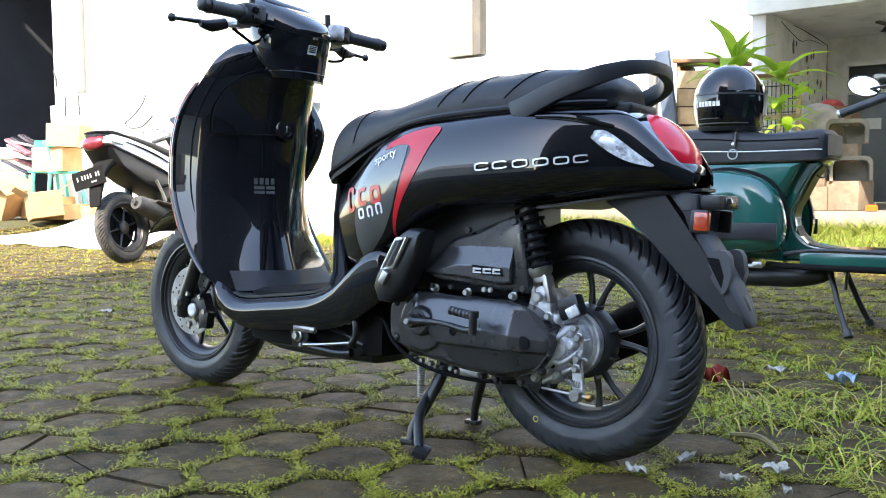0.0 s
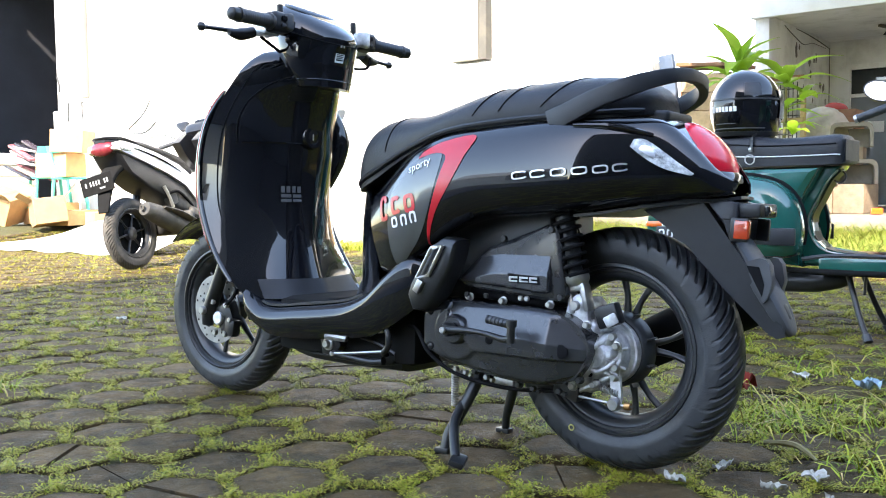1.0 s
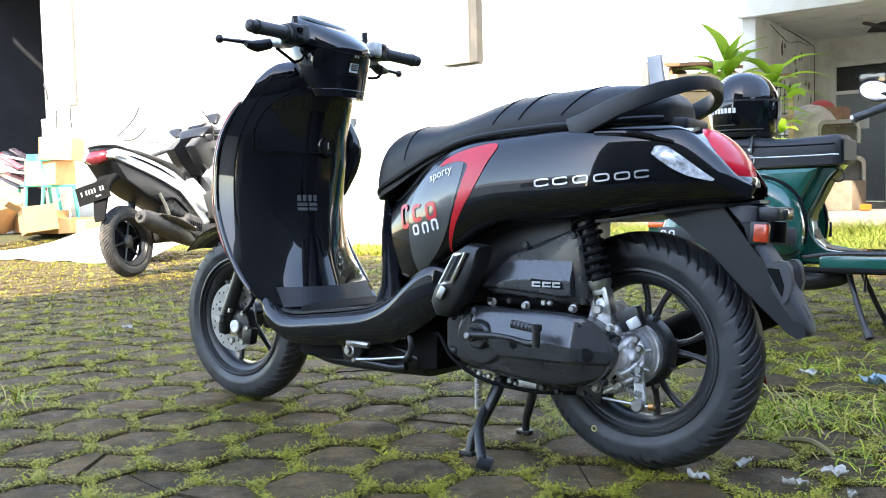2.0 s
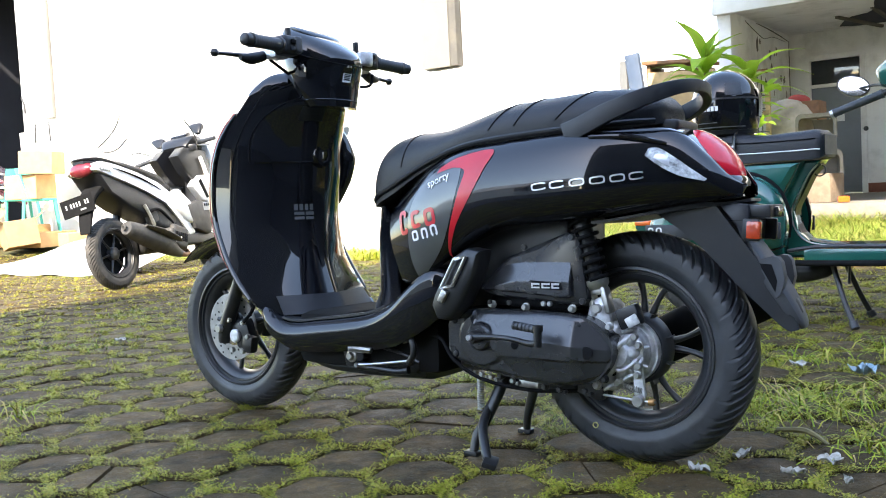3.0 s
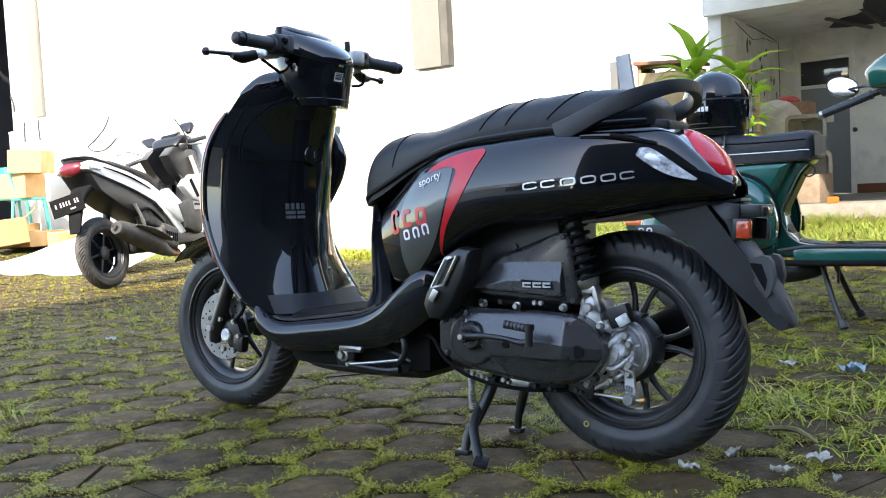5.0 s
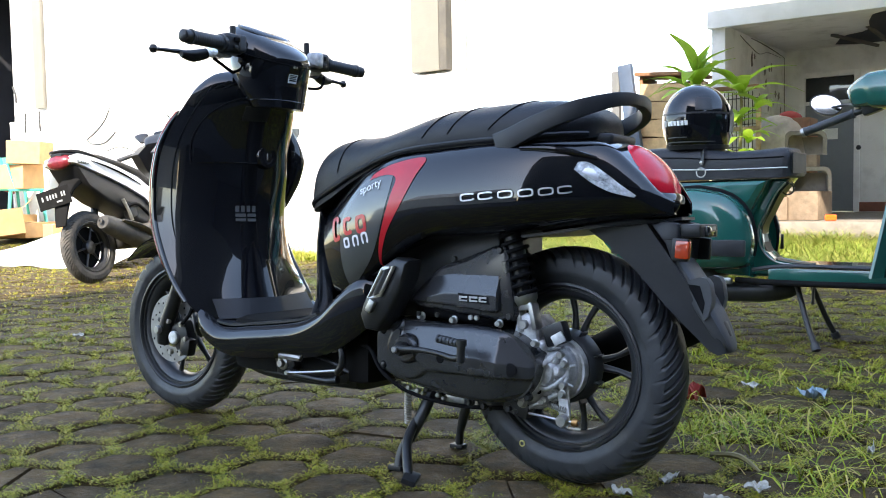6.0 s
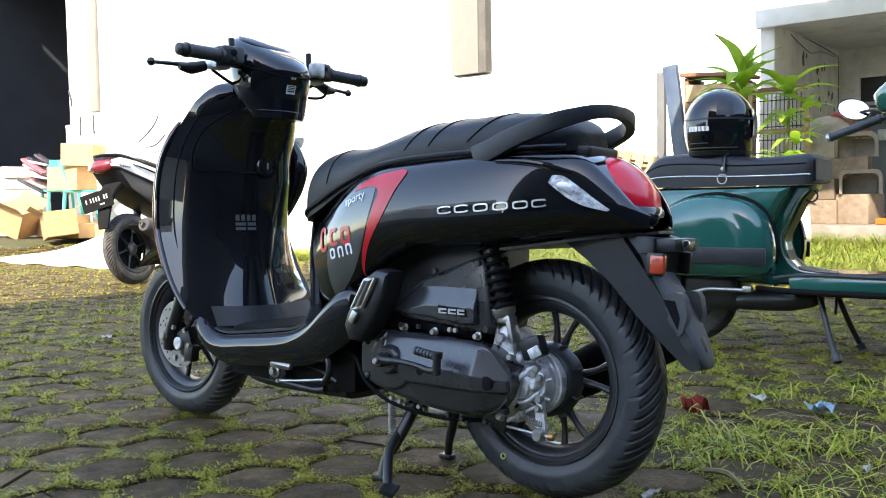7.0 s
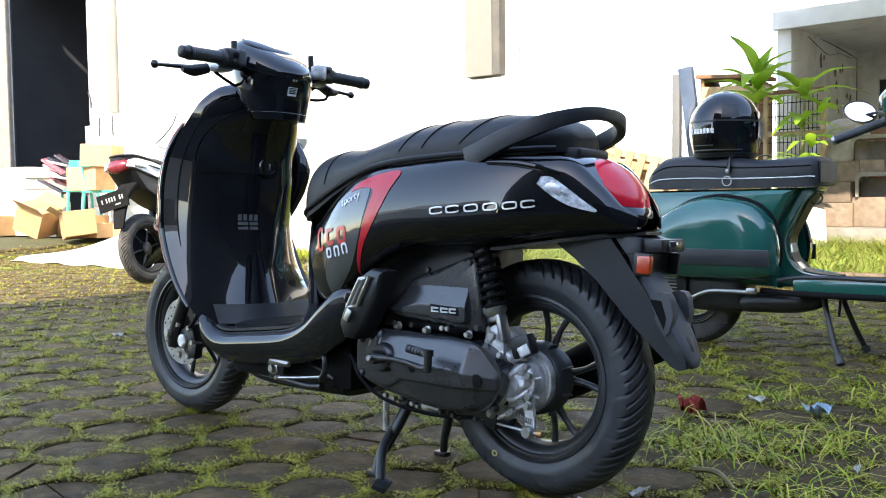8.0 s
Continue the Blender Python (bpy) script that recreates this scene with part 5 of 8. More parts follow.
# shock absorber
a, b = Vector((-0.082, -0.122, 0.545)), Vector((-0.036, -0.122, 0.345))
ax = (b - a).normalized()
q = ax.to_track_quat("Z", "Y").to_matrix().to_4x4()
shock = part("shock_absorber", moved(lathe([(0, 0), (0.020, 0), (0.020, 0.11), (0.016, 0.115), (0.016, 0.165), (0, 0.165)], 24, "z"), Matrix.Translation(a) @ q), M_DARKSTEEL, scooter, "rear shock absorber with coil spring")
part("spring", tube([Matrix.Translation(a) @ q @ Vector((0.026 * math.cos(t), 0.026 * math.sin(t), 0.012 + 0.135 * k / 96)) for k, t in [(k, k / 96 * 7.5 * 2 * math.pi) for k in range(97)]], 0.0045, 8, 1), M_BLACKINK, shock, "black coil spring")
part("spring_seat", moved(lathe([(0, 0.148), (0.027, 0.148), (0.027, 0.158), (0.02, 0.168), (0, 0.168)], 24, "z"), Matrix.Translation(a) @ q), M_STEEL, shock, "bright spring seat")
part("clevis", moved(join(rbox(0.03, 0.012, 0.055, 0.005, 2, pose(0, -0.016, 0.195)), rbox(0.03, 0.012, 0.055, 0.005, 2, pose(0, 0.016, 0.195)), rbox(0.03, 0.04, 0.015, 0.004, 2, pose(0, 0, 0.172))), Matrix.Translation(a) @ q), M_STEEL, shock)
part("clevis_bolt", bolt((-0.036, -0.142, 0.343), 0.010, 0.010, "y", -1, 12), M_STEEL, shock)

# final gear case, drum and brake arm in bare aluminium
gear = part("gear_case", prism([(-0.075, 0.30), (-0.045, 0.355), (-0.02, 0.345), (-0.005, 0.305), (0.03, 0.295), (0.052, 0.262), (0.045, 0.215), (0.012, 0.195), (-0.02, 0.165), (-0.06, 0.175), (-0.07, 0.22)], -0.045, -0.115, 0.014, 2), M_ALU, scooter, "bare cast aluminium gear case")
part("gear_boss", moved(lathe([(0, -0.02), (0.025, -0.02), (0.034, -0.006), (0.036, 0.01)], 28, "y"), Matrix.Translation((-0.002, -0.115, 0.248))), M_ALU, gear)
part("gear_boss", moved(lathe([(0, -0.012), (0.016, -0.012), (0.022, 0.01)], 20, "y"), Matrix.Translation((-0.045, -0.115, 0.275))), M_ALU, gear)
part("case_collar", moved(lathe([(0.05, -0.012), (0.058, -0.010), (0.062, 0.0), (0.062, 0.02), (0.05, 0.02)], 40, "y", True), Matrix.Translation((-0.055, -0.128, 0.25))), M_ALU, gear)
for k in range(6):
    a0 = radians(-70 + 42 * k)
    part("gear_rib", tube([(-0.002 + 0.03 * math.cos(a0), -0.118, 0.248 + 0.03 * math.sin(a0)), (-0.002 + 0.06 * math.cos(a0), -0.098, 0.248 + 0.06 * math.sin(a0))], [0.006, 0.004], 8), M_ALU, gear)
for x, z in ((0.035, 0.285), (0.042, 0.225), (0.0, 0.19), (-0.05, 0.185), (-0.03, 0.315), (0.012, 0.26), (-0.06, 0.29), (0.02, 0.235)):
    part("gear_bolt", bolt((x, -0.117, z), 0.008, 0.012, "y", -1, 12), M_STEEL, gear)
part("shock_bracket", prism([(-0.072, 0.30), (-0.058, 0.355), (-0.036, 0.366), (-0.018, 0.350), (-0.012, 0.30), (-0.04, 0.285)], -0.120, -0.132, 0.003), M_ALU, gear)
for x, z, r, h in ((-0.035, 0.236, 0.017, 0.016), (0.018, 0.276, 0.014, 0.014), (-0.028, 0.196, 0.015, 0.012), (0.028, 0.252, 0.012, 0.016), (-0.058, 0.232, 0.013, 0.010), (-0.012, 0.298, 0.014, 0.012)):
    part("cast_lump", moved(lathe([(0, -h), (r * 0.55, -h), (r * 0.8, -h * 0.8), (r, -h * 0.3), (r * 1.3, 0.004)], 18, "y"), Matrix.Translation((x, -0.115, z))), M_ALU, gear)
part("case_web", tube([(-0.06, -0.118, 0.262), (-0.03, -0.126, 0.250), (0.0, -0.135, 0.262), (0.03, -0.122, 0.288)], [0.004, 0.007, 0.007, 0.004], 8), M_ALU, gear)
part("case_web", tube([(-0.05, -0.118, 0.205), (-0.02, -0.126, 0.222), (0.01, -0.130, 0.215), (0.04, -0.12, 0.238)], [0.004, 0.006, 0.006, 0.003], 8), M_ALU, gear)
drum = part("brake_drum", moved(lathe([(0.03, -0.060), (0.070, -0.058), (0.076, -0.050), (0.078, -0.012), (0.06, -0.005), (0.03, -0.005)], 48, "y", True), Matrix.Translation(RC)), M_RIM, scooter, "dark rear brake drum with a bright backing plate")
part("backing_plate", moved(lathe([(0.0, -0.078), (0.050, -0.078), (0.060, -0.074), (0.066, -0.066), (0.067, -0.058), (0.03, -0.056)], 48, "y"), Matrix.Translation(RC)), M_ALU, drum, "bright aluminium backing plate")
part("plate_rim", moved(lathe([(0.062, -0.077), (0.067, -0.077), (0.0675, -0.064), (0.062, -0.064)], 48, "y", True), Matrix.Translation(RC)), M_ALU, drum)
for k in range(9):
    a0 = radians(-60 + 40 * k)
    part("drum_fin", rbox(0.016, 0.030, 0.004, 0.001, 1, Matrix.Translation((RC[0] + 0.078 * math.cos(a0), -0.03, RC[2] + 0.078 * math.sin(a0))) @ Matrix.Rotation(-a0, 4, "Y")), M_RIM, drum)
for x0, z0, x1, z1, r in ((-0.066, 0.292, -0.048, 0.338, 0.006), (-0.030, 0.302, -0.022, 0.344, 0.005), (0.004, 0.292, 0.030, 0.300, 0.005), (0.036, 0.288, 0.050, 0.256, 0.005), (0.048, 0.240, 0.038, 0.212, 0.005), (0.028, 0.206, 0.004, 0.192, 0.005),
                          (-0.010, 0.184, -0.040, 0.168, 0.005), (-0.062, 0.182, -0.068, 0.226, 0.005), (-0.048, 0.238, -0.020, 0.232, 0.004), (-0.016, 0.280, 0.002, 0.296, 0.004), (0.012, 0.220, 0.030, 0.208, 0.004)):
    part("case_flange", tube([(x0, -0.113, z0), ((x0 + x1) / 2, -0.119, (z0 + z1) / 2), (x1, -0.113, z1)], [r * 0.8, r, r * 0.8], 8, 3), M_ALU, gear)
for x, z, r in ((-0.046, 0.349, 0.011), (-0.026, 0.300, 0.008), (0.044, 0.268, 0.007), (0.040, 0.206, 0.007), (-0.004, 0.186, 0.007), (-0.052, 0.178, 0.008), (-0.066, 0.262, 0.006), (0.0, 0.226, 0.006), (-0.024, 0.258, 0.007)):
    part("flange_bolt", join(bolt((x, -0.121, z), r, 0.010, "y", -1, 6), bolt((x, -0.118, z), r * 1.35, 0.004, "y", -1, 12)), M_STEEL, gear)
for x, z, r in ((-0.036, 0.222, 0.006), (0.020, 0.246, 0.005), (-0.012, 0.206, 0.005), (-0.052, 0.308, 0.005)):
    part("casting_port", bolt((x, -0.1225, z), r, 0.004, "y", -1, 16), M_BLACKINK, gear)
plate = part("case_label", rbox(0.018, 0.002, 0.042, 0.002, 1, pose(-0.062, -0.134, 0.255, 0, 8, 0)), M_ALU, gear)
for k in range(3):
    part("label_bar", rbox(0.009, 0.001, 0.008, 0, 1, pose(-0.062, -0.1355, 0.242 + 0.012 * k, 0, 8, 0)), M_BLACKINK, plate)
part("breather", rbox(0.05, 0.03, 0.045, 0.008, 2, pose(0.022, -0.112, 0.325, 0, -20, 0)), M_SATIN, gear)
part("breather_plate", rbox(0.028, 0.004, 0.022, 0.003, 2, pose(0.034, -0.129, 0.318, 0, -30, 0)), M_ALU, gear)
arm = part("brake_arm", prism([(0.028, 0.232), (0.045, 0.228), (0.052, 0.165), (0.046, 0.140), (0.034, 0.140), (0.026, 0.17)], -0.106, -0.114, 0.002), M_ALU, scooter, "aluminium rear brake arm")
part("cable_end", bolt((0.040, -0.116, 0.153), 0.013, 0.014, "y", -1, 20), M_STEEL, arm)
part("arm_spring", tube([(0.0 + 0.045 * k / 60, -0.112 + 0.006 * math.cos(k * 0.9), 0.182 - 0.01 * k / 60 + 0.006 * math.sin(k * 0.9)) for k in range(61)], 0.0016, 6, 1), M_STEEL, arm)
part("adjuster_rod", tube([(-0.10, -0.11, 0.160), (0.04, -0.118, 0.153), (0.075, -0.118, 0.152)], 0.003, 8), M_STEEL, arm)
part("adjuster_nut", bolt((0.062, -0.118, 0.152), 0.008, 0.012, "x", 1, 12), mat("brass", (0.45, 0.25, 0.1), 0.4, 0.9), arm)
part("cable_tray", rbox(0.06, 0.03, 0.03, 0.006, 2, pose(-0.07, -0.105, 0.165, 0, 15, 0)), M_DARKSTEEL, scooter)
part("brake_cable", tube([(-0.10, -0.11, 0.160), (-0.2, -0.14, 0.158), (-0.31, -0.165, 0.178), (-0.38, -0.175, 0.218), (-0.43, -0.16, 0.265), (-0.52, -0.12, 0.26)], 0.0045, 8), M_BLACKINK, scooter)
part("crankcase", join(rbox(0.34, 0.16, 0.14, 0.03, 3, pose(-0.27, 0.0, 0.245)), rbox(0.16, 0.16, 0.12, 0.03, 3, pose(-0.44, 0.0, 0.27))), M_DARKSTEEL, scooter)
part("muffler", tube([(-0.30, 0.13, 0.17), (-0.10, 0.15, 0.20), (0.05, 0.155, 0.27), (0.24, 0.155, 0.36)], [0.02, 0.05, 0.055, 0.05], 18), M_DULLBLACK, scooter, "black exhaust muffler")

# centre stand
for p in (((-0.290, -0.10, 0.185), (-0.300, -0.125, 0.135), (-0.322, -0.148, 0.075), (-0.336, -0.160, 0.045), (-0.338, -0.170, 0.012)), ((-0.290, 0.05, 0.185), (-0.305, 0.055, 0.13), (-0.325, 0.062, 0.07), (-0.334, 0.066, 0.045), (-0.338, 0.068, 0.012))):
    leg = part("stand_leg", tube(p, [0.016, 0.016, 0.014, 0.012, 0.012], 12, 6, 0.8), M_DARKSTEEL, scooter, "black centre stand leg")
    part("stand_foot", rbox(0.036, 0.024, 0.012, 0.004, 2, pose(p[-1][0] - 0.003, p[-1][1], 0.009)), M_DARKSTEEL, leg)
part("stand_tread", join(tube([(-0.315, -0.135, 0.11), (-0.305, -0.18, 0.075), (-0.27, -0.225, 0.035), (-0.255, -0.24, 0.02)], [0.010, 0.011, 0.011, 0.010], 10), rbox(0.032, 0.044, 0.013, 0.004, 2, pose(-0.246, -0.245, 0.018, 12, 18, 25))), M_DARKSTEEL, scooter, "stand foot lever")
part("stand_bridge", tube([(-0.30, -0.11, 0.165), (-0.29, -0.02, 0.155), (-0.295, 0.06, 0.165)], 0.014, 10), M_DARKSTEEL, scooter)
part("stand_spring", tube([(-0.333 + 0.007 * math.cos(k * 0.8), -0.142 + 0.007 * math.sin(k * 0.8), 0.178 - 0.075 * k / 110) for k in range(111)], 0.002, 6, 1), M_STEEL, scooter, "bright return spring")
part("stand_pivot", rbox(0.05, 0.02, 0.022, 0.004, 2, pose(-0.215, -0.12, 0.166)), M_STEEL, scooter)

# folded side stand and passenger foot rest
peg = part("side_stand", tube([(-0.668, -0.170, 0.186), (-0.62, -0.176, 0.184), (-0.55, -0.176, 0.180), (-0.515, -0.172, 0.184)], [0.012, 0.009, 0.008, 0.010], 12), M_SATIN, scooter, "folded black side stand")
part("pivot_plate", prism([(-0.725, 0.240), (-0.665, 0.246), (-0.652, 0.205), (-0.675, 0.178), (-0.712, 0.182)], -0.150, -0.172, 0.004), M_SATIN, peg)
part("pivot_bolt", join(bolt((-0.690, -0.172, 0.208), 0.010, 0.014, "y", -1, 6), bolt((-0.690, -0.172, 0.208), 0.016, 0.005, "y", -1, 20)), M_STEEL, peg, "bright pivot bolt")
part("stand_spring", join(tube([(-0.684 + 0.068 * k / 150, -0.188 + 0.0062 * math.cos(k * 0.9), 0.228 - 0.001 * k / 150 + 0.0062 * math.sin(k * 0.9)) for k in range(151)], 0.0019, 6, 1),
                          tube([(-0.69, -0.170, 0.232), (-0.684, -0.188, 0.231)], 0.0022, 6), tube([(-0.616, -0.188, 0.230), (-0.608, -0.188, 0.240), (-0.600, -0.188, 0.240)], 0.0022, 6)), M_STEEL, peg, "bright coil spring")
part("spring_wire", tube([(-0.606, -0.188, 0.240), (-0.56, -0.188, 0.246), (-0.505, -0.186, 0.254)], 0.0026, 8), M_STEEL, peg)
part("stand_rod", join(tube([(-0.665, -0.184, 0.189), (-0.60, -0.186, 0.196), (-0.505, -0.186, 0.209)], 0.0034, 8), bolt((-0.665, -0.176, 0.189), 0.006, 0.014, "y", -1, 8)), M_STEEL, peg, "bright return rod")
part("stand_hook", tube([(-0.515, -0.150, 0.262), (-0.500, -0.180, 0.264), (-0.488, -0.186, 0.246), (-0.490, -0.186, 0.222), (-0.505, -0.184, 0.205), (-0.515, -0.160, 0.198)], [0.006, 0.007, 0.008, 0.008, 0.007, 0.006], 10), M_SATIN, peg)
part("heel_tab", rbox(0.066, 0.014, 0.008, 0.003, 2, pose(-0.688, -0.166, 0.252, 0, -10, 0)), M_STEEL, peg, "bright heel tab")
part("stand_bracket", prism([(-0.74, 0.235), (-0.66, 0.245), (-0.52, 0.235), (-0.49, 0.205), (-0.51, 0.172), (-0.60, 0.160), (-0.70, 0.182)], -0.11, -0.148, 0.006), M_SATIN, scooter)
part("bracket_rib", tube([(-0.64, -0.150, 0.235), (-0.56, -0.150, 0.222), (-0.50, -0.148, 0.200)], 0.005, 8), M_SATIN, scooter)
rest = part("foot_rest", prism([(-0.275, 0.468), (-0.31, 0.474), (-0.345, 0.455), (-0.40, 0.37), (-0.408, 0.345), (-0.395, 0.315), (-0.362, 0.312), (-0.325, 0.35), (-0.285, 0.425)], -0.17, -0.222, 0.012, 0), M_SATIN, scooter, "folded passenger foot rest")
part("silver_frame", join(*[tube(p, 0.0042, 8, 1) for p in ([(-0.335, -0.228, 0.450), (-0.305, -0.228, 0.456), (-0.342, -0.228, 0.392), (-0.374, -0.228, 0.386), (-0.335, -0.228, 0.450)],)],
                         rbox(0.016, 0.012, 0.03, 0.003, 2, pose(-0.37, -0.226, 0.368, 0, 30, 0))), M_STEEL, rest, "bright metal frame")


# ---- green classic scooter behind, front towards +x ----
vintage = thing("vintage_scooter", "dark green classic metal scooter with a black seat on its stand", "scooter", Matrix.Translation((0, 2.08, 0)))


def two_sided(outline, half, bevel, steps=0, dome=0.0, inset=0.02):
    return join(prism(outline, 0.0, -half, bevel, steps, dome=dome, inset=inset), prism(outline, 0.0, half, bevel, steps, dome=dome, inset=inset))


VB = [(-0.86, 0.40), (-0.85, 0.52), (-0.82, 0.60), (-0.76, 0.652), (-0.07, 0.658), (-0.09, 0.632), (-0.12, 0.598), (-0.155, 0.525), (-0.186, 0.455), (-0.172, 0.375), (-0.12, 0.325), (-0.02, 0.31), (0.0, 0.262), (-0.2, 0.262), (-0.68, 0.29), (-0.80, 0.33)]
VR = [(-0.86, 0.40), (-0.85, 0.52), (-0.82, 0.60), (-0.76, 0.652), (-0.13, 0.655), (-0.16, 0.60), (-0.20, 0.53), (-0.225, 0.455), (-0.215, 0.36), (-0.2, 0.262), (-0.68, 0.29), (-0.80, 0.33)]
vb = part("body_shell", join(two_sided(VB, 0.075, 0.02), two_sided(VR, 0.15, 0.045)), M_GREEN, vintage, "dark green pressed steel body", angle=30)
part("body_edge", tube([(x, -0.074, z) for x, z in ((-0.085, 0.64), (-0.12, 0.60), (-0.158, 0.525), (-0.19, 0.455), (-0.175, 0.375), (-0.12, 0.325), (0.0, 0.312))], 0.0035, 8), M_STEEL, vb)
part("inner_apron", thick(grid_bm(lambda u, v: (lambda p: Vector((p.x + 0.004, (v * 2 - 1) * 0.045, p.z)))(smooth_path([(-0.085, 0, 0.64), (-0.12, 0, 0.60), (-0.158, 0, 0.525), (-0.19, 0, 0.455), (-0.175, 0, 0.375), (-0.12, 0, 0.325), (0.0, 0, 0.312)], 4)[round(u * 24)]), 24, 6), 0.004), M_SATIN, vb, "dark worn front of the seat pillar")
COWL = [(-0.76, 0.33), (-0.745, 0.43), (-0.715, 0.49), (-0.65, 0.552), (-0.55, 0.604), (-0.46, 0.622), (-0.38, 0.622), (-0.27, 0.590), (-0.205, 0.525), (-0.178, 0.43), (-0.185, 0.35), (-0.22, 0.305), (-0.45, 0.295), (-0.70, 0.298)]
for s in (-1, 1):
    cw = part("side_cowl", prism(COWL, s * 0.14, s * 0.265, 0.055, 3, dome=0.012, inset=0.03), M_GREEN, vintage, "rounded green side cowl", angle=50)
    arch = [(x, s * 0.155, z + 0.003) for x, z in COWL[:11]]
    part("cowl_seal", tube(arch, 0.009, 8, 3), M_BLACKINK, cw, "black rubber seal")
    part("cowl_band", rbox(0.56, 0.016, 0.066, 0.007, 2, pose(-0.462, s * 0.272, 0.388)), M_MATTE, cw, "black band along the cowl")
    for k in range(2):
        part("band_mark", moved(ring_glyph(0.026, 0.036, 0.006, (0.7, 0.8) if k else (0.45, 0.55)), pose(-0.715 + 0.036 * k, s * 0.281, 0.392, 90, 0, 0)), M_WHITEDECAL, cw)
    part("rear_indicator", rbox(0.085, 0.02, 0.024, 0.008, 3, pose(-0.80, s * 0.155, 0.425, 0, 0, s * 12)), M_AMBER, vintage, "amber rear indicator")
# dual seat
SV = [(-0.775, 0.660, 0.69, 0.08), (-0.765, 0.659, 0.715, 0.115), (-0.735, 0.659, 0.757, 0.13), (-0.69, 0.659, 0.790, 0.132), (-0.60, 0.659, 0.798, 0.134), (-0.42, 0.659, 0.788, 0.138), (-0.30, 0.660, 0.772, 0.138),
      (-0.16, 0.661, 0.776, 0.132), (-0.09, 0.662, 0.780, 0.125), (-0.065, 0.663, 0.774, 0.118), (-0.055, 0.667, 0.757, 0.105)]


def vseat(x, a, off=0.0):
    zb, zt, w = lerp_table(SV, x)
    c, s = math.cos(math.pi * a), math.sin(math.pi * a)
    return Vector((x, -(abs(c) ** 0.35) * (1 if c > 0 else -1) * (w + off), zb + (zt + off - zb) * abs(s) ** 0.42))


vs = part("seat", loft([[vseat(-0.775 + 0.72 * k / 44, j / 26) for j in range(27)] for k in range(45)]), M_VINYL, vintage, "long black vinyl dual seat", angle=50)
part("piping", tube([vseat(x, 0.02, 0.003) for x in (-0.76, -0.7, -0.55, -0.35, -0.15, -0.09, -0.065)], 0.0022, 8), M_WHITEDECAL, vs, "white piping")
part("seam", tube([vseat(x, 0.13, 0.001) for x in (-0.74, -0.66, -0.5, -0.35, -0.15, -0.08)], 0.003, 6), M_BLACKINK, vs)
part("seat_end", rbox(0.006, 0.21, 0.085, 0.003, 1, pose(-0.052, 0, 0.716)), M_MATTE, vs)
sp = part("seat_strap", tube([vseat(-0.40, a, 0.003) for a in (0.05, 0.09, 0.14, 0.2, 0.3, 0.5, 0.7, 0.8, 0.9, 0.95)], 0.016, 8, 4, 0.2), M_SATIN, vs, "black strap with a metal buckle")
part("strap_button", bolt((-0.40, -0.143, 0.728), 0.008, 0.004, "y", -1, 14), M_STEEL, sp)
part("strap_ring", moved(lathe([(0.017, -0.002), (0.021, -0.002), (0.021, 0.002), (0.017, 0.002)], 20, "y", True), Matrix.Translation((-0.40, -0.150, 0.688))), M_STEEL, sp)
part("bag_hook", moved(lathe([(0.020, -0.003), (0.026, -0.003), (0.026, 0.003), (0.020, 0.003)], 20, "y", True), Matrix.Translation((-0.09, -0.02, 0.615))), M_DARKSTEEL, vintage)
# floor, shield, fork and steering
fl = part("floorboard", box_between((-0.12, -0.20, 0.252), (0.40, 0.20, 0.312), 0.015), M_GREEN, vintage)
part("floor_strip", tube([(-0.18, -0.19, 0.30), (-0.05, -0.195, 0.318), (0.2, -0.195, 0.318), (0.36, -0.195, 0.32)], 0.008, 8), M_RUBBER, fl, "black rubber runner")
part("floor_edge", tube([(-0.25, -0.165, 0.256), (-0.1, -0.204, 0.254), (0.2, -0.206, 0.254), (0.40, -0.202, 0.254)], 0.012, 10), M_DULLBLACK, fl, "black rubber floor edge")
part("leg_shield", thick(grid_bm(lambda u, v: Vector((0.35 + 0.10 * math.sin(u * 1.3) - 0.08 * (v * 2 - 1) ** 2 - 0.12 * max(0, u - 0.75), (v * 2 - 1) * (0.30 - 0.06 * u), 0.29 + 0.66 * u)), 16, 12), 0.012), M_GREEN, vintage)
part("front_mudguard", thick(grid_bm(lambda u, v: Vector((0.56 + 0.235 * math.cos(math.pi * (0.1 + 0.8 * u)), (v * 2 - 1) * 0.07, 0.21 + 0.245 * math.sin(math.pi * (0.1 + 0.8 * u)) - 0.03 * (v * 2 - 1) ** 2)), 16, 8), 0.004), M_GREEN, vintage)
part("steering_column", tube([(0.50, 0, 0.30), (0.44, 0, 0.6), (0.32, 0.06, 0.97)], 0.03, 12), M_DARKSTEEL, vintage)
vh = part("headset", blade([(0.120, 0.11, 0.965), (0.20, 0.11, 0.99), (0.32, 0.10, 0.985), (0.43, 0.09, 0.95)], [0.05, 0.12, 0.12, 0.08], [0.035, 0.07, 0.08, 0.06]), M_GREEN, vintage, "green handlebar headset")
part("headlamp", dome(0.44, 0.09, 0.965, 0.07, 0.07, 0.03, 80), M_CLEARLENS, vh)
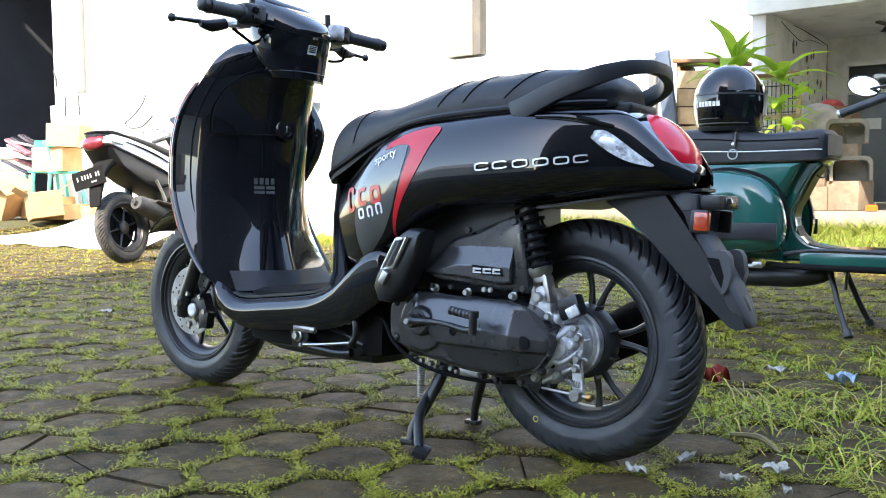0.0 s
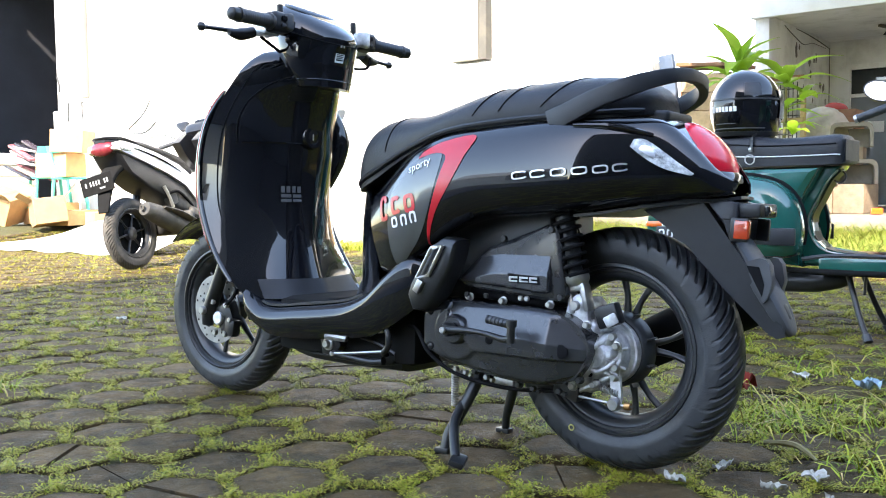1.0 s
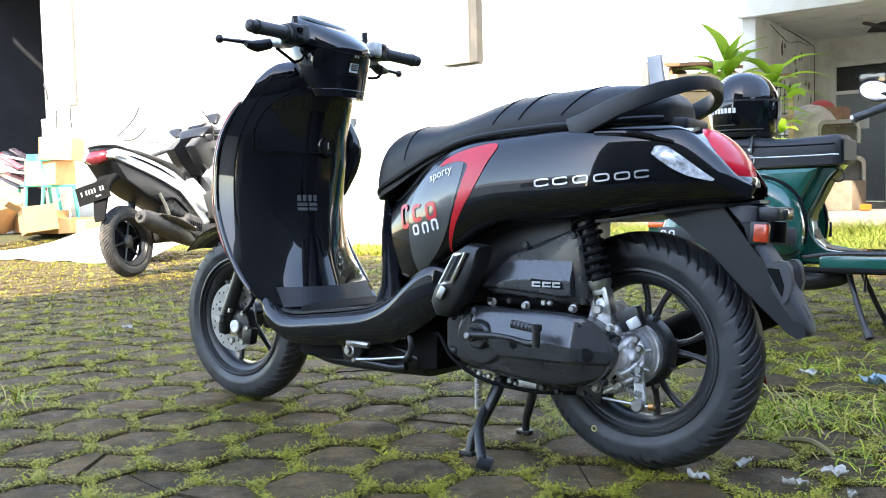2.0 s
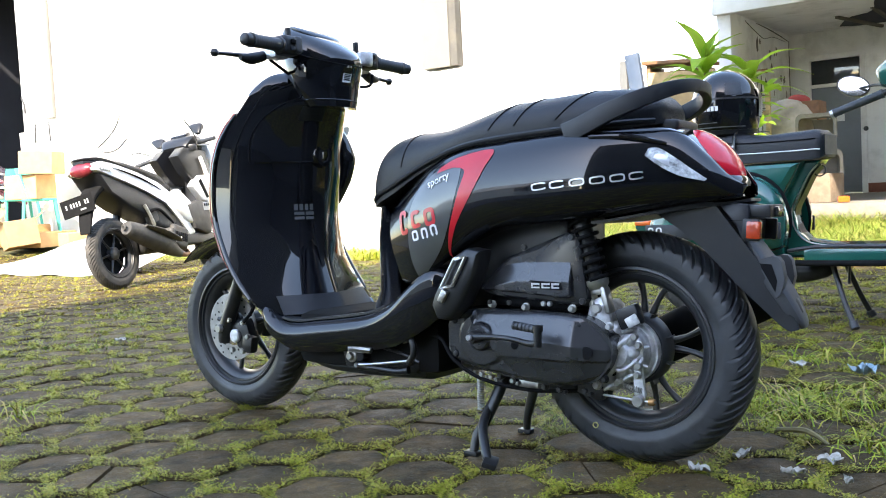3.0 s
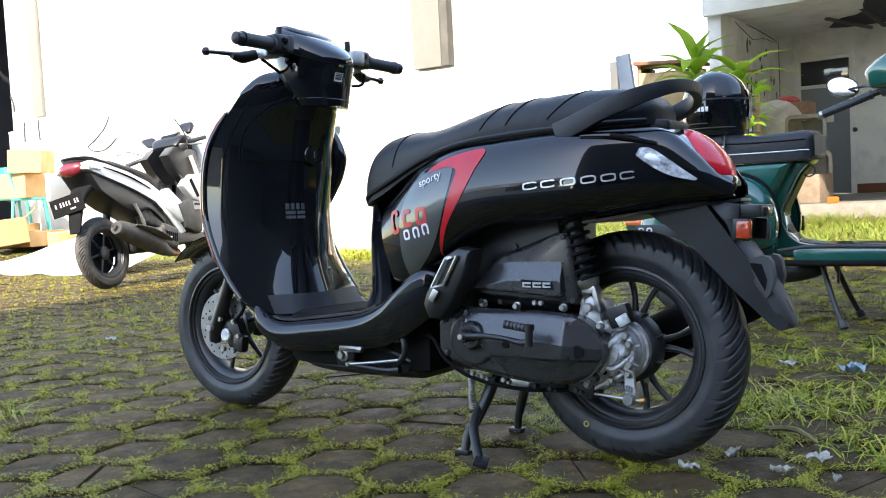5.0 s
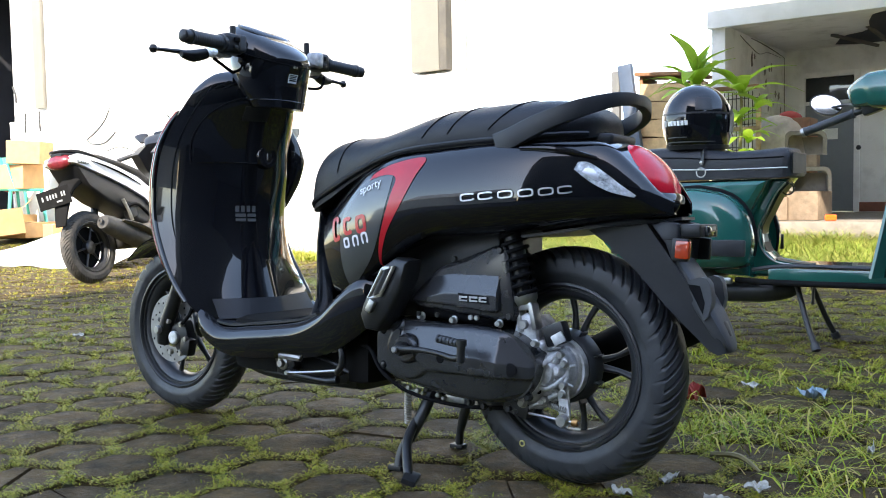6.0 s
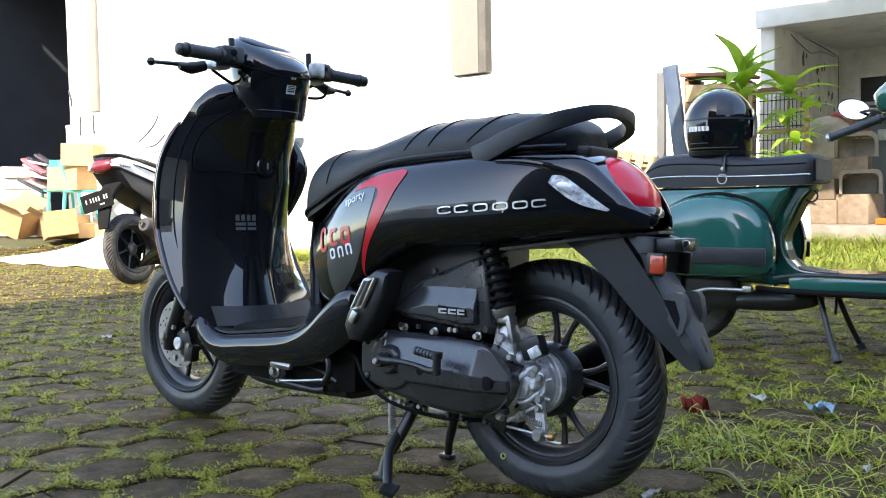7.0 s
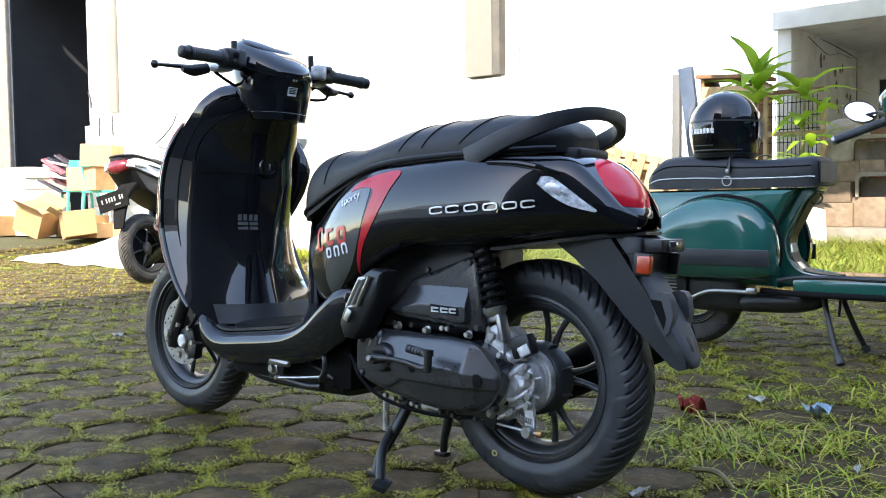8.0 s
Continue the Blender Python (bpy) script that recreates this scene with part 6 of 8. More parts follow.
for s, p in ((-1, ((0.25, 0.10, 0.945), (0.13, 0.11, 0.91), (-0.06, 0.12, 0.847))), (1, ((0.42, 0.2, 0.97), (0.5, 0.33, 0.95), (0.58, 0.48, 0.93)))):
    gb = part("handlebar", tube(p, 0.013, 12), M_DARKSTEEL, vh)
    a, b = Vector(p[1]), Vector(p[2])
    q = (b - a).normalized().to_track_quat("Z", "Y").to_matrix().to_4x4()
    n = (b - a).length
    prof = [(0, 0.0), (0.019, 0.0), (0.019, 0.01)] + [w for k in range(11) for w in ((0.0165, 0.014 + k * n * 0.078), (0.0175, 0.018 + k * n * 0.078))] + [(0.0165, n - 0.008), (0.0185, n - 0.006), (0.0185, n), (0, n)]
    part("grip", moved(lathe(prof, 18, "z"), Matrix.Translation(a) @ q), M_RUBBER, gb, "black rubber grip")
    part("grip_end", moved(lathe([(0, n), (0.017, n), (0.017, n + 0.012), (0, n + 0.014)], 18, "z"), Matrix.Translation(a) @ q), M_STEEL, gb)
    part("switch_box", rbox(0.075, 0.05, 0.05, 0.010, 2, Matrix.Translation(Vector(p[0]).lerp(Vector(p[1]), 0.45)) @ q @ pose(0, 0, 0, 0, 90, 0)), M_SATIN, gb)
mr = part("mirror", moved(lathe([(0, 0.03), (0.7, 0.028), (0.98, 0.016), (1.03, 0.004), (1.03, -0.003), (0.95, -0.004), (0.94, 0.0), (0, 0.0)], 40, "z"), Matrix.Diagonal((0.066, 0.044, 1, 1))), M_SATIN, vintage, "black handlebar mirror with rounded rim", at=look((-0.012, 0.27, 0.965), (0.40, -3.3, 2.25)) @ pose(0, 0, 0, 0, 0, 22))
part("mirror_glass", moved(lathe([(0, 0.002), (0.93, 0.002), (0.93, -0.001), (0, -0.001)], 40, "z"), Matrix.Diagonal((0.066, 0.044, 1, 1))), M_MIRROR, mr)
part("mirror_stem", tube([(0.0, 0.28, 0.95), (0.08, 0.22, 0.955), (0.14, 0.15, 0.94), (0.17, 0.11, 0.925)], 0.006, 8), M_DARKSTEEL, vintage)
# wheels, exhaust, kick lever and stand
for nm, x, lab in (("rear_wheel", -0.60, "small rear wheel"), ("front_wheel", 0.56, "small front wheel")):
    wheel(nm, (x, 0, 0.212), 0.212, 0.046, 0.125, 5, 0.06, lab, vintage, False, (M_OLDRUBBER, M_DARKSTEEL), 0.4)
part("engine", join(rbox(0.34, 0.16, 0.16, 0.04, 3, pose(-0.50, -0.07, 0.235)), rbox(0.12, 0.05, 0.10, 0.02, 2, pose(-0.62, -0.15, 0.27))), M_DARKSTEEL, vintage)
for k in range(5):
    part("cooling_fin", rbox(0.12, 0.03, 0.004, 0.001, 1, pose(-0.66, -0.17, 0.235 + 0.014 * k)), M_STEEL, vintage)
part("exhaust_box", tube([(-0.38, -0.10, 0.19), (-0.32, -0.11, 0.20), (-0.15, -0.11, 0.21), (-0.06, -0.10, 0.222), (-0.02, -0.09, 0.23)], [0.02, 0.04, 0.044, 0.036, 0.012], 14), M_DARKSTEEL, vintage, "black flat exhaust box")
part("kick_lever", tube([(-0.60, -0.16, 0.185), (-0.555, -0.175, 0.20), (-0.46, -0.20, 0.243), (-0.36, -0.21, 0.250), (-0.27, -0.215, 0.250)], [0.010, 0.009, 0.008, 0.008, 0.009], 10), M_STEEL, vintage, "worn steel kick lever")
part("kick_joint", rbox(0.04, 0.025, 0.025, 0.008, 2, pose(-0.27, -0.215, 0.256)), M_STEEL, vintage)
for p in (((-0.03, -0.12, 0.25), (0.03, -0.2, 0.10), (0.075, -0.245, 0.008)), ((-0.03, 0.08, 0.25), (0.03, 0.09, 0.10), (0.075, 0.10, 0.008))):
    sl = part("stand_leg", tube(p, 0.011, 10), M_DARKSTEEL, vintage, "rusty dark stand leg")
    part("rubber_foot", tube([Vector(p[1]).lerp(Vector(p[2]), 0.75), p[2]], 0.017, 10), M_RUBBER, sl)
part("stand_spring", tube([(0.03, -0.10, 0.25), (0.035, -0.14, 0.17)], 0.006, 8), M_DARKSTEEL, vintage)

# ---- helmet on that seat ----
helmet = thing("helmet", "glossy black open helmet with tinted visor resting on a seat", "helmet", pose(-0.468, 2.08, 0.786, 0, 0, 68))
hr = []
for k in range(22):
    t = k / 21
    z = 0.275 * t
    a = math.sqrt(max(0.0, 1 - ((z - 0.125) / 0.152) ** 2)) if z > 0.125 else 1 - 0.16 * ((0.125 - z) / 0.125) ** 2
    hr.append([(0.158 * a * math.cos(q) - 0.0, 0.132 * a * math.sin(q), z) for q in [2 * math.pi * j / 48 for j in range(48)]])
shell = part("shell", loft(hr), M_GLOSS, helmet, "glossy black shell", angle=60)


def on_helmet(u0, u1, z0, z1, off, n=20, m=8):
    """A patch round the shell from turn u0 to u1 and height z0 to z1."""
    def fn(u, v):
        q, z = 2 * math.pi * (u0 + (u1 - u0) * u), z0 + (z1 - z0) * v
        a = math.sqrt(max(0.0, 1 - ((z - 0.125) / 0.152) ** 2)) if z > 0.125 else 1 - 0.16 * ((0.125 - z) / 0.125) ** 2
        return Vector(((0.158 * a + off) * math.cos(q), (0.132 * a + off) * math.sin(q), z))
    return thick(grid_bm(fn, n, m), 0.002)


part("visor", on_helmet(-0.2, 0.2, 0.07, 0.19, 0.006, 30, 10), M_GLASS, helmet, "dark tinted visor")
part("rim_band", on_helmet(0, 1, 0.0, 0.018, 0.003, 60, 2), M_SATIN, helmet)
part("vent_line", on_helmet(0.45, 0.72, 0.028, 0.032, 0.003, 20, 1), M_LABELGREY, helmet)
part("vent_line", on_helmet(0.47, 0.58, 0.048, 0.051, 0.003, 12, 1), M_LABELGREY, helmet)
part("wing_band", on_helmet(0.42, 0.85, 0.145, 0.152, 0.003, 24, 1), M_SATIN, helmet)
part("wing_patch", on_helmet(0.62, 0.70, 0.16, 0.215, 0.002, 10, 6), M_SATIN, helmet)
for k in range(6):
    part("maker_mark", on_helmet(0.478 + 0.019 * k, 0.492 + 0.019 * k, 0.098, 0.118, 0.003, 2, 2), M_WHITEDECAL, helmet)
part("maker_mark", on_helmet(0.448, 0.470, 0.096, 0.122, 0.003, 4, 3), M_STICKER, helmet)
part("chin_strap", tube([(0.10, -0.06, 0.008), (0.19, -0.05, 0.012), (0.24, -0.03, 0.010)], 0.006, 8, 6, 0.5), M_SATIN, helmet)

# ---- white scooter by the wall; x forward, y to its left ----
M_DUSTYBLACK = mat("dusty_black_metal", (0.055, 0.054, 0.052), 0.6, vary=0.3, scale=14, bump=0.1, bump_scale=300, dirt=(0.12, 0.11, 0.095), dirt_amount=0.6, dirt_scale=9)
white = thing("white_scooter", "white and black scooter with a dusty tyre facing the wall", "scooter", pose(-5.277, 2.53, 0, -7.0, 0, 107))
wheel("rear_wheel", (-0.23, 0, 0.275), 0.275, 0.048, 0.185, 6, 0.05, "dusty rear wheel", white, False, (M_OLDRUBBER, M_RIM), 0.2)
wheel("front_wheel", (1.15, 0, 0.275), 0.275, 0.042, 0.19, 6, 0.05, "front wheel", white, False, (M_OLDRUBBER, M_RIM), 0.2)
part("inner_guard", moved(lathe([(0.03, 0), (0.165, 0), (0.17, 0.02), (0.03, 0.03)], 32, "y", True), Matrix.Translation((-0.23, 0.035, 0.275))), M_DULLBLACK, white, "black hub and brake behind the rear rim")
part("swing_arm", blade([(-0.26, 0.085, 0.28), (0.05, 0.085, 0.30), (0.3, 0.085, 0.33)], [0.02, 0.03, 0.03], [0.05, 0.06, 0.07]), M_DUSTYBLACK, white)
wbod = part("body_panel", two_sided([(-0.43, 0.90), (-0.42, 0.945), (-0.36, 0.965), (-0.2, 0.945), (0.05, 0.885), (0.30, 0.80), (0.46, 0.70), (0.60, 0.50), (0.70, 0.36), (0.62, 0.34), (0.50, 0.48), (0.36, 0.62), (0.15, 0.72), (-0.1, 0.80), (-0.3, 0.86)], 0.145, 0.03), M_WHITEPAINT, white, "white tail panels", angle=40)
part("under_tray", two_sided([(-0.40, 0.88), (-0.1, 0.80), (0.15, 0.72), (0.36, 0.62), (0.50, 0.48), (0.42, 0.42), (0.28, 0.46), (0.1, 0.54), (-0.1, 0.62), (-0.30, 0.74)], 0.128, 0.025), M_MATTE, white, "black lower tail panel", angle=40)
for s in (-1, 1):
    part("side_graphic", tube([(-0.25, s * 0.146, 0.91), (-0.1, s * 0.147, 0.875), (0.1, s * 0.147, 0.815), (0.3, s * 0.146, 0.735)], [0.004, 0.012, 0.014, 0.004], 8, 4, 0.4), M_BLACKINK, wbod)
part("seat", loft([[Vector((x, w * math.cos(t) * abs(math.cos(t)) ** -0.3 if abs(math.cos(t)) > 1e-3 else 0, z + h * math.sin(t))) for t in [2 * math.pi * k / 20 for k in range(20)]] for x, w, z, h in
                   ((-0.44, 0.05, 0.965, 0.02), (-0.36, 0.11, 0.965, 0.035), (-0.1, 0.135, 0.935, 0.045), (0.15, 0.135, 0.885, 0.045), (0.35, 0.12, 0.835, 0.05), (0.52, 0.08, 0.76, 0.05), (0.58, 0.04, 0.72, 0.03))]), M_VINYL, white, "black seat")
wt = part("tail_lamp", dome(-0.41, 0, 0.915, 0.06, 0.11, 0.05, -75), M_OLDRED, white, "red tail lamp")
for s in (-1, 1):
    part("rear_signal", tube([(-0.43, s * 0.09, 0.91), (-0.38, s * 0.135, 0.905), (-0.28, s * 0.148, 0.89)], [0.012, 0.02, 0.006], 10), M_CLEARLENS, white)
    part("grip", tube([(0.82, 0.16, 1.07), (0.67, 0.33, 1.01)] if s > 0 else [(0.90, -0.18, 1.14), (0.86, -0.37, 1.14)], 0.019, 12), M_RUBBER, white)
    part("switch_box", rbox(0.06, 0.07, 0.055, 0.012, 2, pose(0.85, s * 0.15, 1.10, 0, 0, s * -30)), M_SATIN, white)
    part("brake_lever", tube([(0.90, s * 0.17, 1.12), (0.87, s * 0.27, 1.10), (0.82, s * 0.37, 1.09)], 0.007, 8), M_STEEL, white)
part("mirror", blade([(0.90, 0.22, 1.16), (0.96, 0.26, 1.22), (1.02, 0.30, 1.25)], [0.02, 0.075, 0.03], [0.012, 0.03, 0.014]), M_SATIN, white, "black mirror turned inwards")
part("mirror", blade([(0.82, -0.24, 1.20), (0.88, -0.20, 1.27), (0.97, -0.14, 1.29)], [0.02, 0.07, 0.03], [0.014, 0.032, 0.014]), M_SATIN, white, "black mirror")
part("mirror_stem", tube([(0.86, -0.20, 1.14), (0.84, -0.17, 1.25), (0.80, -0.14, 1.34)], 0.006, 8), M_DARKSTEEL, white)
part("mirror_stem", tube([(0.84, 0.24, 1.08), (0.78, 0.36, 1.14), (0.72, 0.46, 1.12)], 0.005, 8), M_DARKSTEEL, white)
part("grab_rail", tube([(-0.1, -0.13, 0.925), (-0.32, -0.12, 0.98), (-0.42, -0.06, 0.99), (-0.44, 0, 0.99), (-0.42, 0.06, 0.99), (-0.32, 0.12, 0.98), (-0.1, 0.13, 0.925)], 0.014, 10, 6, 0.7), M_SATIN, white)
wg = part("mudguard", blade([(-0.16, 0, 0.80), (-0.29, 0, 0.78), (-0.40, 0, 0.70), (-0.455, 0, 0.57), (-0.49, 0, 0.44)], [0.10, 0.095, 0.075, 0.06, 0.045], [0.03, 0.03, 0.022, 0.015, 0.01]), M_DULLBLACK, white, "black tail mudguard")
plate = part("number_plate", rbox(0.006, 0.30, 0.135, 0.003, 1), M_DULLBLACK, white, "black number plate with pale bars", at=pose(-0.485, 0.03, 0.655, -7, -3, 0))
for y0, w, z, h in ((0.10, 0.014, 0.012, 0.034), (0.055, 0.014, 0.012, 0.034), (0.028, 0.014, 0.012, 0.034), (0.001, 0.014, 0.012, 0.034), (-0.026, 0.014, 0.012, 0.034), (-0.078, 0.014, 0.012, 0.034), (-0.102, 0.014, 0.012, 0.034), (-0.045, 0.05, -0.034, 0.012)):
    part("plate_bar", rbox(0.002, w, h, 0, 1, pose(-0.0045, y0, z)), M_STICKER, plate)
mf = part("muffler", tube([(0.52, -0.10, 0.20), (0.36, -0.15, 0.22), (0.18, -0.175, 0.29), (-0.02, -0.18, 0.365), (-0.20, -0.182, 0.425), (-0.26, -0.182, 0.445)], [0.022, 0.04, 0.078, 0.082, 0.066, 0.05], 20), M_DUSTYBLACK, white, "dusty dull black muffler with heat shield")
part("heat_shield", tube([(0.34, -0.225, 0.30), (0.20, -0.262, 0.335), (0.02, -0.268, 0.40), (-0.12, -0.255, 0.445)], [0.012, 0.042, 0.045, 0.02], 14, 6, 0.35), M_DUSTYBLACK, mf)
for x, z in ((0.26, 0.325), (0.10, 0.375), (-0.06, 0.428)):
    part("shield_bolt", bolt((x, -0.282, z), 0.008, 0.008, "y", -1, 12), M_STEEL, mf)
part("muffler_end", moved(lathe([(0.010, 0), (0.020, 0), (0.022, 0.012), (0.010, 0.012)], 18, "x", True), pose(-0.29, -0.182, 0.455)), M_DUSTYBLACK, mf)
part("exhaust_pipe", tube([(0.60, -0.06, 0.24), (0.56, -0.12, 0.20), (0.46, -0.15, 0.19), (0.36, -0.15, 0.215)], 0.02, 12), mat("rusty_pipe", (0.22, 0.12, 0.07), 0.6, 0.5, vary=0.3, scale=20), mf, "rusty exhaust pipe")
fan = part("fan_cover", join(rbox(0.05, 0.16, 0.16, 0.03, 3, pose(0.30, -0.12, 0.345)), rbox(0.20, 0.06, 0.18, 0.03, 3, pose(0.40, -0.165, 0.34, 0, 18, 0))), M_DUSTYBLACK, white, "dusty black fan cover")
for k in range(6):
    part("fan_slot", rbox(0.016, 0.004, 0.07, 0.001, 1, pose(0.335 + 0.026 * k, -0.197, 0.352 - 0.006 * k, 0, 18, 0)), M_BLACKINK, fan)
part("cylinder_cover", join(rbox(0.16, 0.18, 0.13, 0.03, 3, pose(0.30, -0.04, 0.50, 0, 20, 0)), rbox(0.10, 0.07, 0.09, 0.02, 2, pose(0.18, -0.10, 0.52, 0, -15, 0))), M_DUSTYBLACK, white)
part("hose", tube([(0.10, -0.13, 0.56), (0.20, -0.15, 0.58), (0.30, -0.14, 0.54), (0.42, -0.12, 0.46)], 0.012, 8), M_BLACKINK, white)
part("bracket", tube([(0.06, -0.14, 0.62), (0.10, -0.15, 0.53), (0.13, -0.15, 0.45)], [0.014, 0.012, 0.014], 8), M_STEEL, white)
part("engine", join(rbox(0.40, 0.2, 0.16, 0.04, 3, pose(0.24, 0.02, 0.32)), rbox(0.16, 0.16, 0.2, 0.04, 3, pose(0.36, 0, 0.42))), M_DARKSTEEL, white)
part("shock_absorber", tube([(-0.02, 0.12, 0.34), (0.05, 0.11, 0.66)], 0.03, 12), M_DARKSTEEL, white)
part("floor_panel", join(box_between((0.45, -0.15, 0.27), (0.95, 0.15, 0.36), 0.03), rbox(0.2, 0.26, 0.3, 0.05, 3, pose(0.52, 0, 0.48))), M_MATTE, white, "black floor panel")
part("side_fairing", join(*[prism([(0.40, 0.70), (0.52, 0.74), (0.66, 0.64), (0.74, 0.52), (0.66, 0.44), (0.56, 0.48), (0.46, 0.58)], s * 0.10, s * 0.165, 0.02) for s in (-1, 1)]), M_WHITEPAINT, white, "white lower side fairing")
part("front_shield", thick(grid_bm(lambda u, v: Vector((0.98 + 0.12 * math.sin(u * 2.2) - 0.12 * (v * 2 - 1) ** 2 - 0.06 * u, (v * 2 - 1) * (0.24 - 0.05 * u), 0.36 + 0.66 * u)), 14, 12), 0.03), M_WHITEPAINT, white, "white front shield")
ins = part("inner_shield", thick(grid_bm(lambda u, v: Vector((0.86 + 0.12 * math.sin(u * 2.2) - 0.02 * u + 0.05 * (v * 2 - 1) ** 2, (v * 2 - 1) * (0.18 - 0.03 * u), 0.36 + 0.64 * u)), 12, 8), 0.02), M_MATTE, white, "black inner shield")
part("sticker", rbox(0.003, 0.07, 0.06, 0.001, 1, pose(0.925, -0.06, 0.86, 0, 0, 0)), M_PAPER, ins)
part("knee_panel", join(*[prism([(0.60, 1.02), (0.72, 1.10), (1.04, 1.08), (1.08, 0.88), (0.95, 0.80), (0.80, 0.80), (0.68, 0.90)], s * 0.06, s * 0.15, 0.02) for s in (-1, 1)]), M_SATIN, white, "black inner panels round the column")
part("side_wing", join(*[prism([(0.70, 0.76), (0.82, 0.85), (1.04, 0.86), (1.14, 0.72), (1.00, 0.60), (0.82, 0.64)], s * 0.12, s * 0.18, 0.015) for s in (-1, 1)]), M_WHITEPAINT, white, "white side wings")
for s in (-1, 1):
    part("wing_gap", prism([(0.80, 0.80), (0.84, 0.82), (0.92, 0.66), (0.88, 0.65)], s * 0.178, s * 0.183, 0.0), M_BLACKINK, white)
low = part("lower_wing", join(*[prism([(0.60, 0.60), (0.78, 0.64), (0.98, 0.60), (1.14, 0.64), (1.12, 0.42), (0.84, 0.34), (0.66, 0.40)], s * 0.11, s * 0.175, 0.015) for s in (-1, 1)]), M_DUSTYBLACK, white, "dusty black lower side panels")
part("side_label", rbox(0.10, 0.003, 0.07, 0.001, 1, pose(0.86, -0.178, 0.58)), M_STICKER, low, "grey printed label")
for k in range(3):
    part("label_bar", rbox(0.02, 0.002, 0.022, 0, 1, pose(0.83 + 0.03 * k, -0.181, 0.592)), M_BLACKINK, low)
part("handlebar_cover", blade([(0.80, 0, 1.10), (0.88, 0, 1.16), (0.98, 0, 1.15), (1.06, 0, 1.05)], [0.12, 0.17, 0.15, 0.08], [0.03, 0.05, 0.06, 0.05]), M_SATIN, white, "black handlebar cover")
part("front_cowl", blade([(0.96, 0, 1.22), (1.05, 0, 1.16), (1.12, 0, 1.02), (1.15, 0, 0.88)], [0.10, 0.16, 0.17, 0.12], [0.012, 0.03, 0.04, 0.03]), M_WHITEPAINT, white, "white front cowl")
part("instrument_cowl", rbox(0.10, 0.16, 0.05, 0.02, 3, pose(0.92, 0, 1.22, 0, -25, 0)), M_GLOSS, white)
part("steering_column", tube([(0.94, 0, 1.12), (1.0, 0, 0.9)], 0.05, 12), M_SATIN, white)
part("fork", tube([(1.15, -0.08, 0.275), (1.03, -0.08, 0.6)], 0.02, 10), M_DARKSTEEL, white)
part("stand_leg", tube([(0.20, 0.12, 0.24), (0.16, 0.24, 0.01)], 0.012, 10), M_DARKSTEEL, white)
part("foot_rest", tube([(0.30, -0.17, 0.33), (0.26, -0.26, 0.33)], 0.014, 10), M_DARKSTEEL, white)


# ---- stored things round the yard ----
M_CARD = mat("cardboard", (0.47, 0.285, 0.135), 0.85, vary=0.12, scale=8, bump=0.1, bump_scale=200, dirt=(0.3, 0.19, 0.1), dirt_amount=0.4, dirt_scale=5, random_tint=0.15)
M_TAPE = mat("packing_tape", (0.42, 0.29, 0.15), 0.25, vary=0.1)
M_TEAL = mat("teal_plastic", (0.06, 0.42, 0.34), 0.4, vary=0.1, scale=8)
M_WRAP = mat("white_wrapped_goods", (0.72, 0.68, 0.6), 0.5, vary=0.12, scale=6, bump=0.5, bump_scale=30)
M_TARP = mat("white_tarpaulin", (0.75, 0.74, 0.72), 0.55, vary=0.08, scale=4, bump=0.4, bump_scale=25)
M_PINKS = [mat("film_packet", c, 0.25, vary=0.4, scale=25) for c in ((0.35, 0.10, 0.12), (0.03, 0.03, 0.04), (0.45, 0.38, 0.38), (0.05, 0.04, 0.05))]
M_WOOD = mat("weathered_pallet_wood", (0.42, 0.29, 0.17), 0.8, vary=0.25, scale=12, bump=0.3, bump_scale=90, dirt=(0.16, 0.12, 0.08), dirt_amount=0.5, random_tint=0.25)
M_DARKWOOD = mat("brown_board", (0.26, 0.13, 0.07), 0.7, vary=0.25, scale=10, bump=0.2, bump_scale=80, dirt=(0.09, 0.06, 0.04), dirt_amount=0.5)
M_STRAW = mat("straw_matting", (0.5, 0.33, 0.16), 0.85, vary=0.3, scale=30, bump=0.4, bump_scale=120)
M_BLUEGREY = mat("blue_grey_steel_panel", (0.07, 0.10, 0.16), 0.5, vary=0.15, scale=4, dirt=(0.2, 0.18, 0.16), dirt_amount=0.4)
M_GREYPANEL = mat("grey_panel", (0.14, 0.145, 0.15), 0.7, vary=0.1, scale=4)
M_FILM = mat("clear_plastic_bundle", (0.40, 0.35, 0.30), 0.5, vary=0.25, scale=8, bump=0.6, bump_scale=18, spec=0.3)
M_LEAF = mat("broad_leaf", (0.27, 0.44, 0.05), 0.4, vary=0.2, scale=10, bump=0.1, bump_scale=60, random_tint=0.3)
ln, ll = M_LEAF.node_tree.nodes, M_LEAF.node_tree.links
thin, both = ln.new("ShaderNodeBsdfTranslucent"), ln.new("ShaderNodeMixShader")
thin.inputs["Color"].default_value, both.inputs[0].default_value = (0.42, 0.62, 0.07, 1), 0.45
ll.new(ln["Principled BSDF"].outputs[0], both.inputs[1])
ll.new(thin.outputs[0], both.inputs[2])
ll.new(both.outputs[0], ln["Material Output"].inputs["Surface"])
M_STEM = mat("plant_stem", (0.2, 0.17, 0.08), 0.8, vary=0.2, scale=30)
M_REDCLOTH = mat("red_cloth", (0.35, 0.05, 0.04), 0.8, vary=0.2, scale=10)


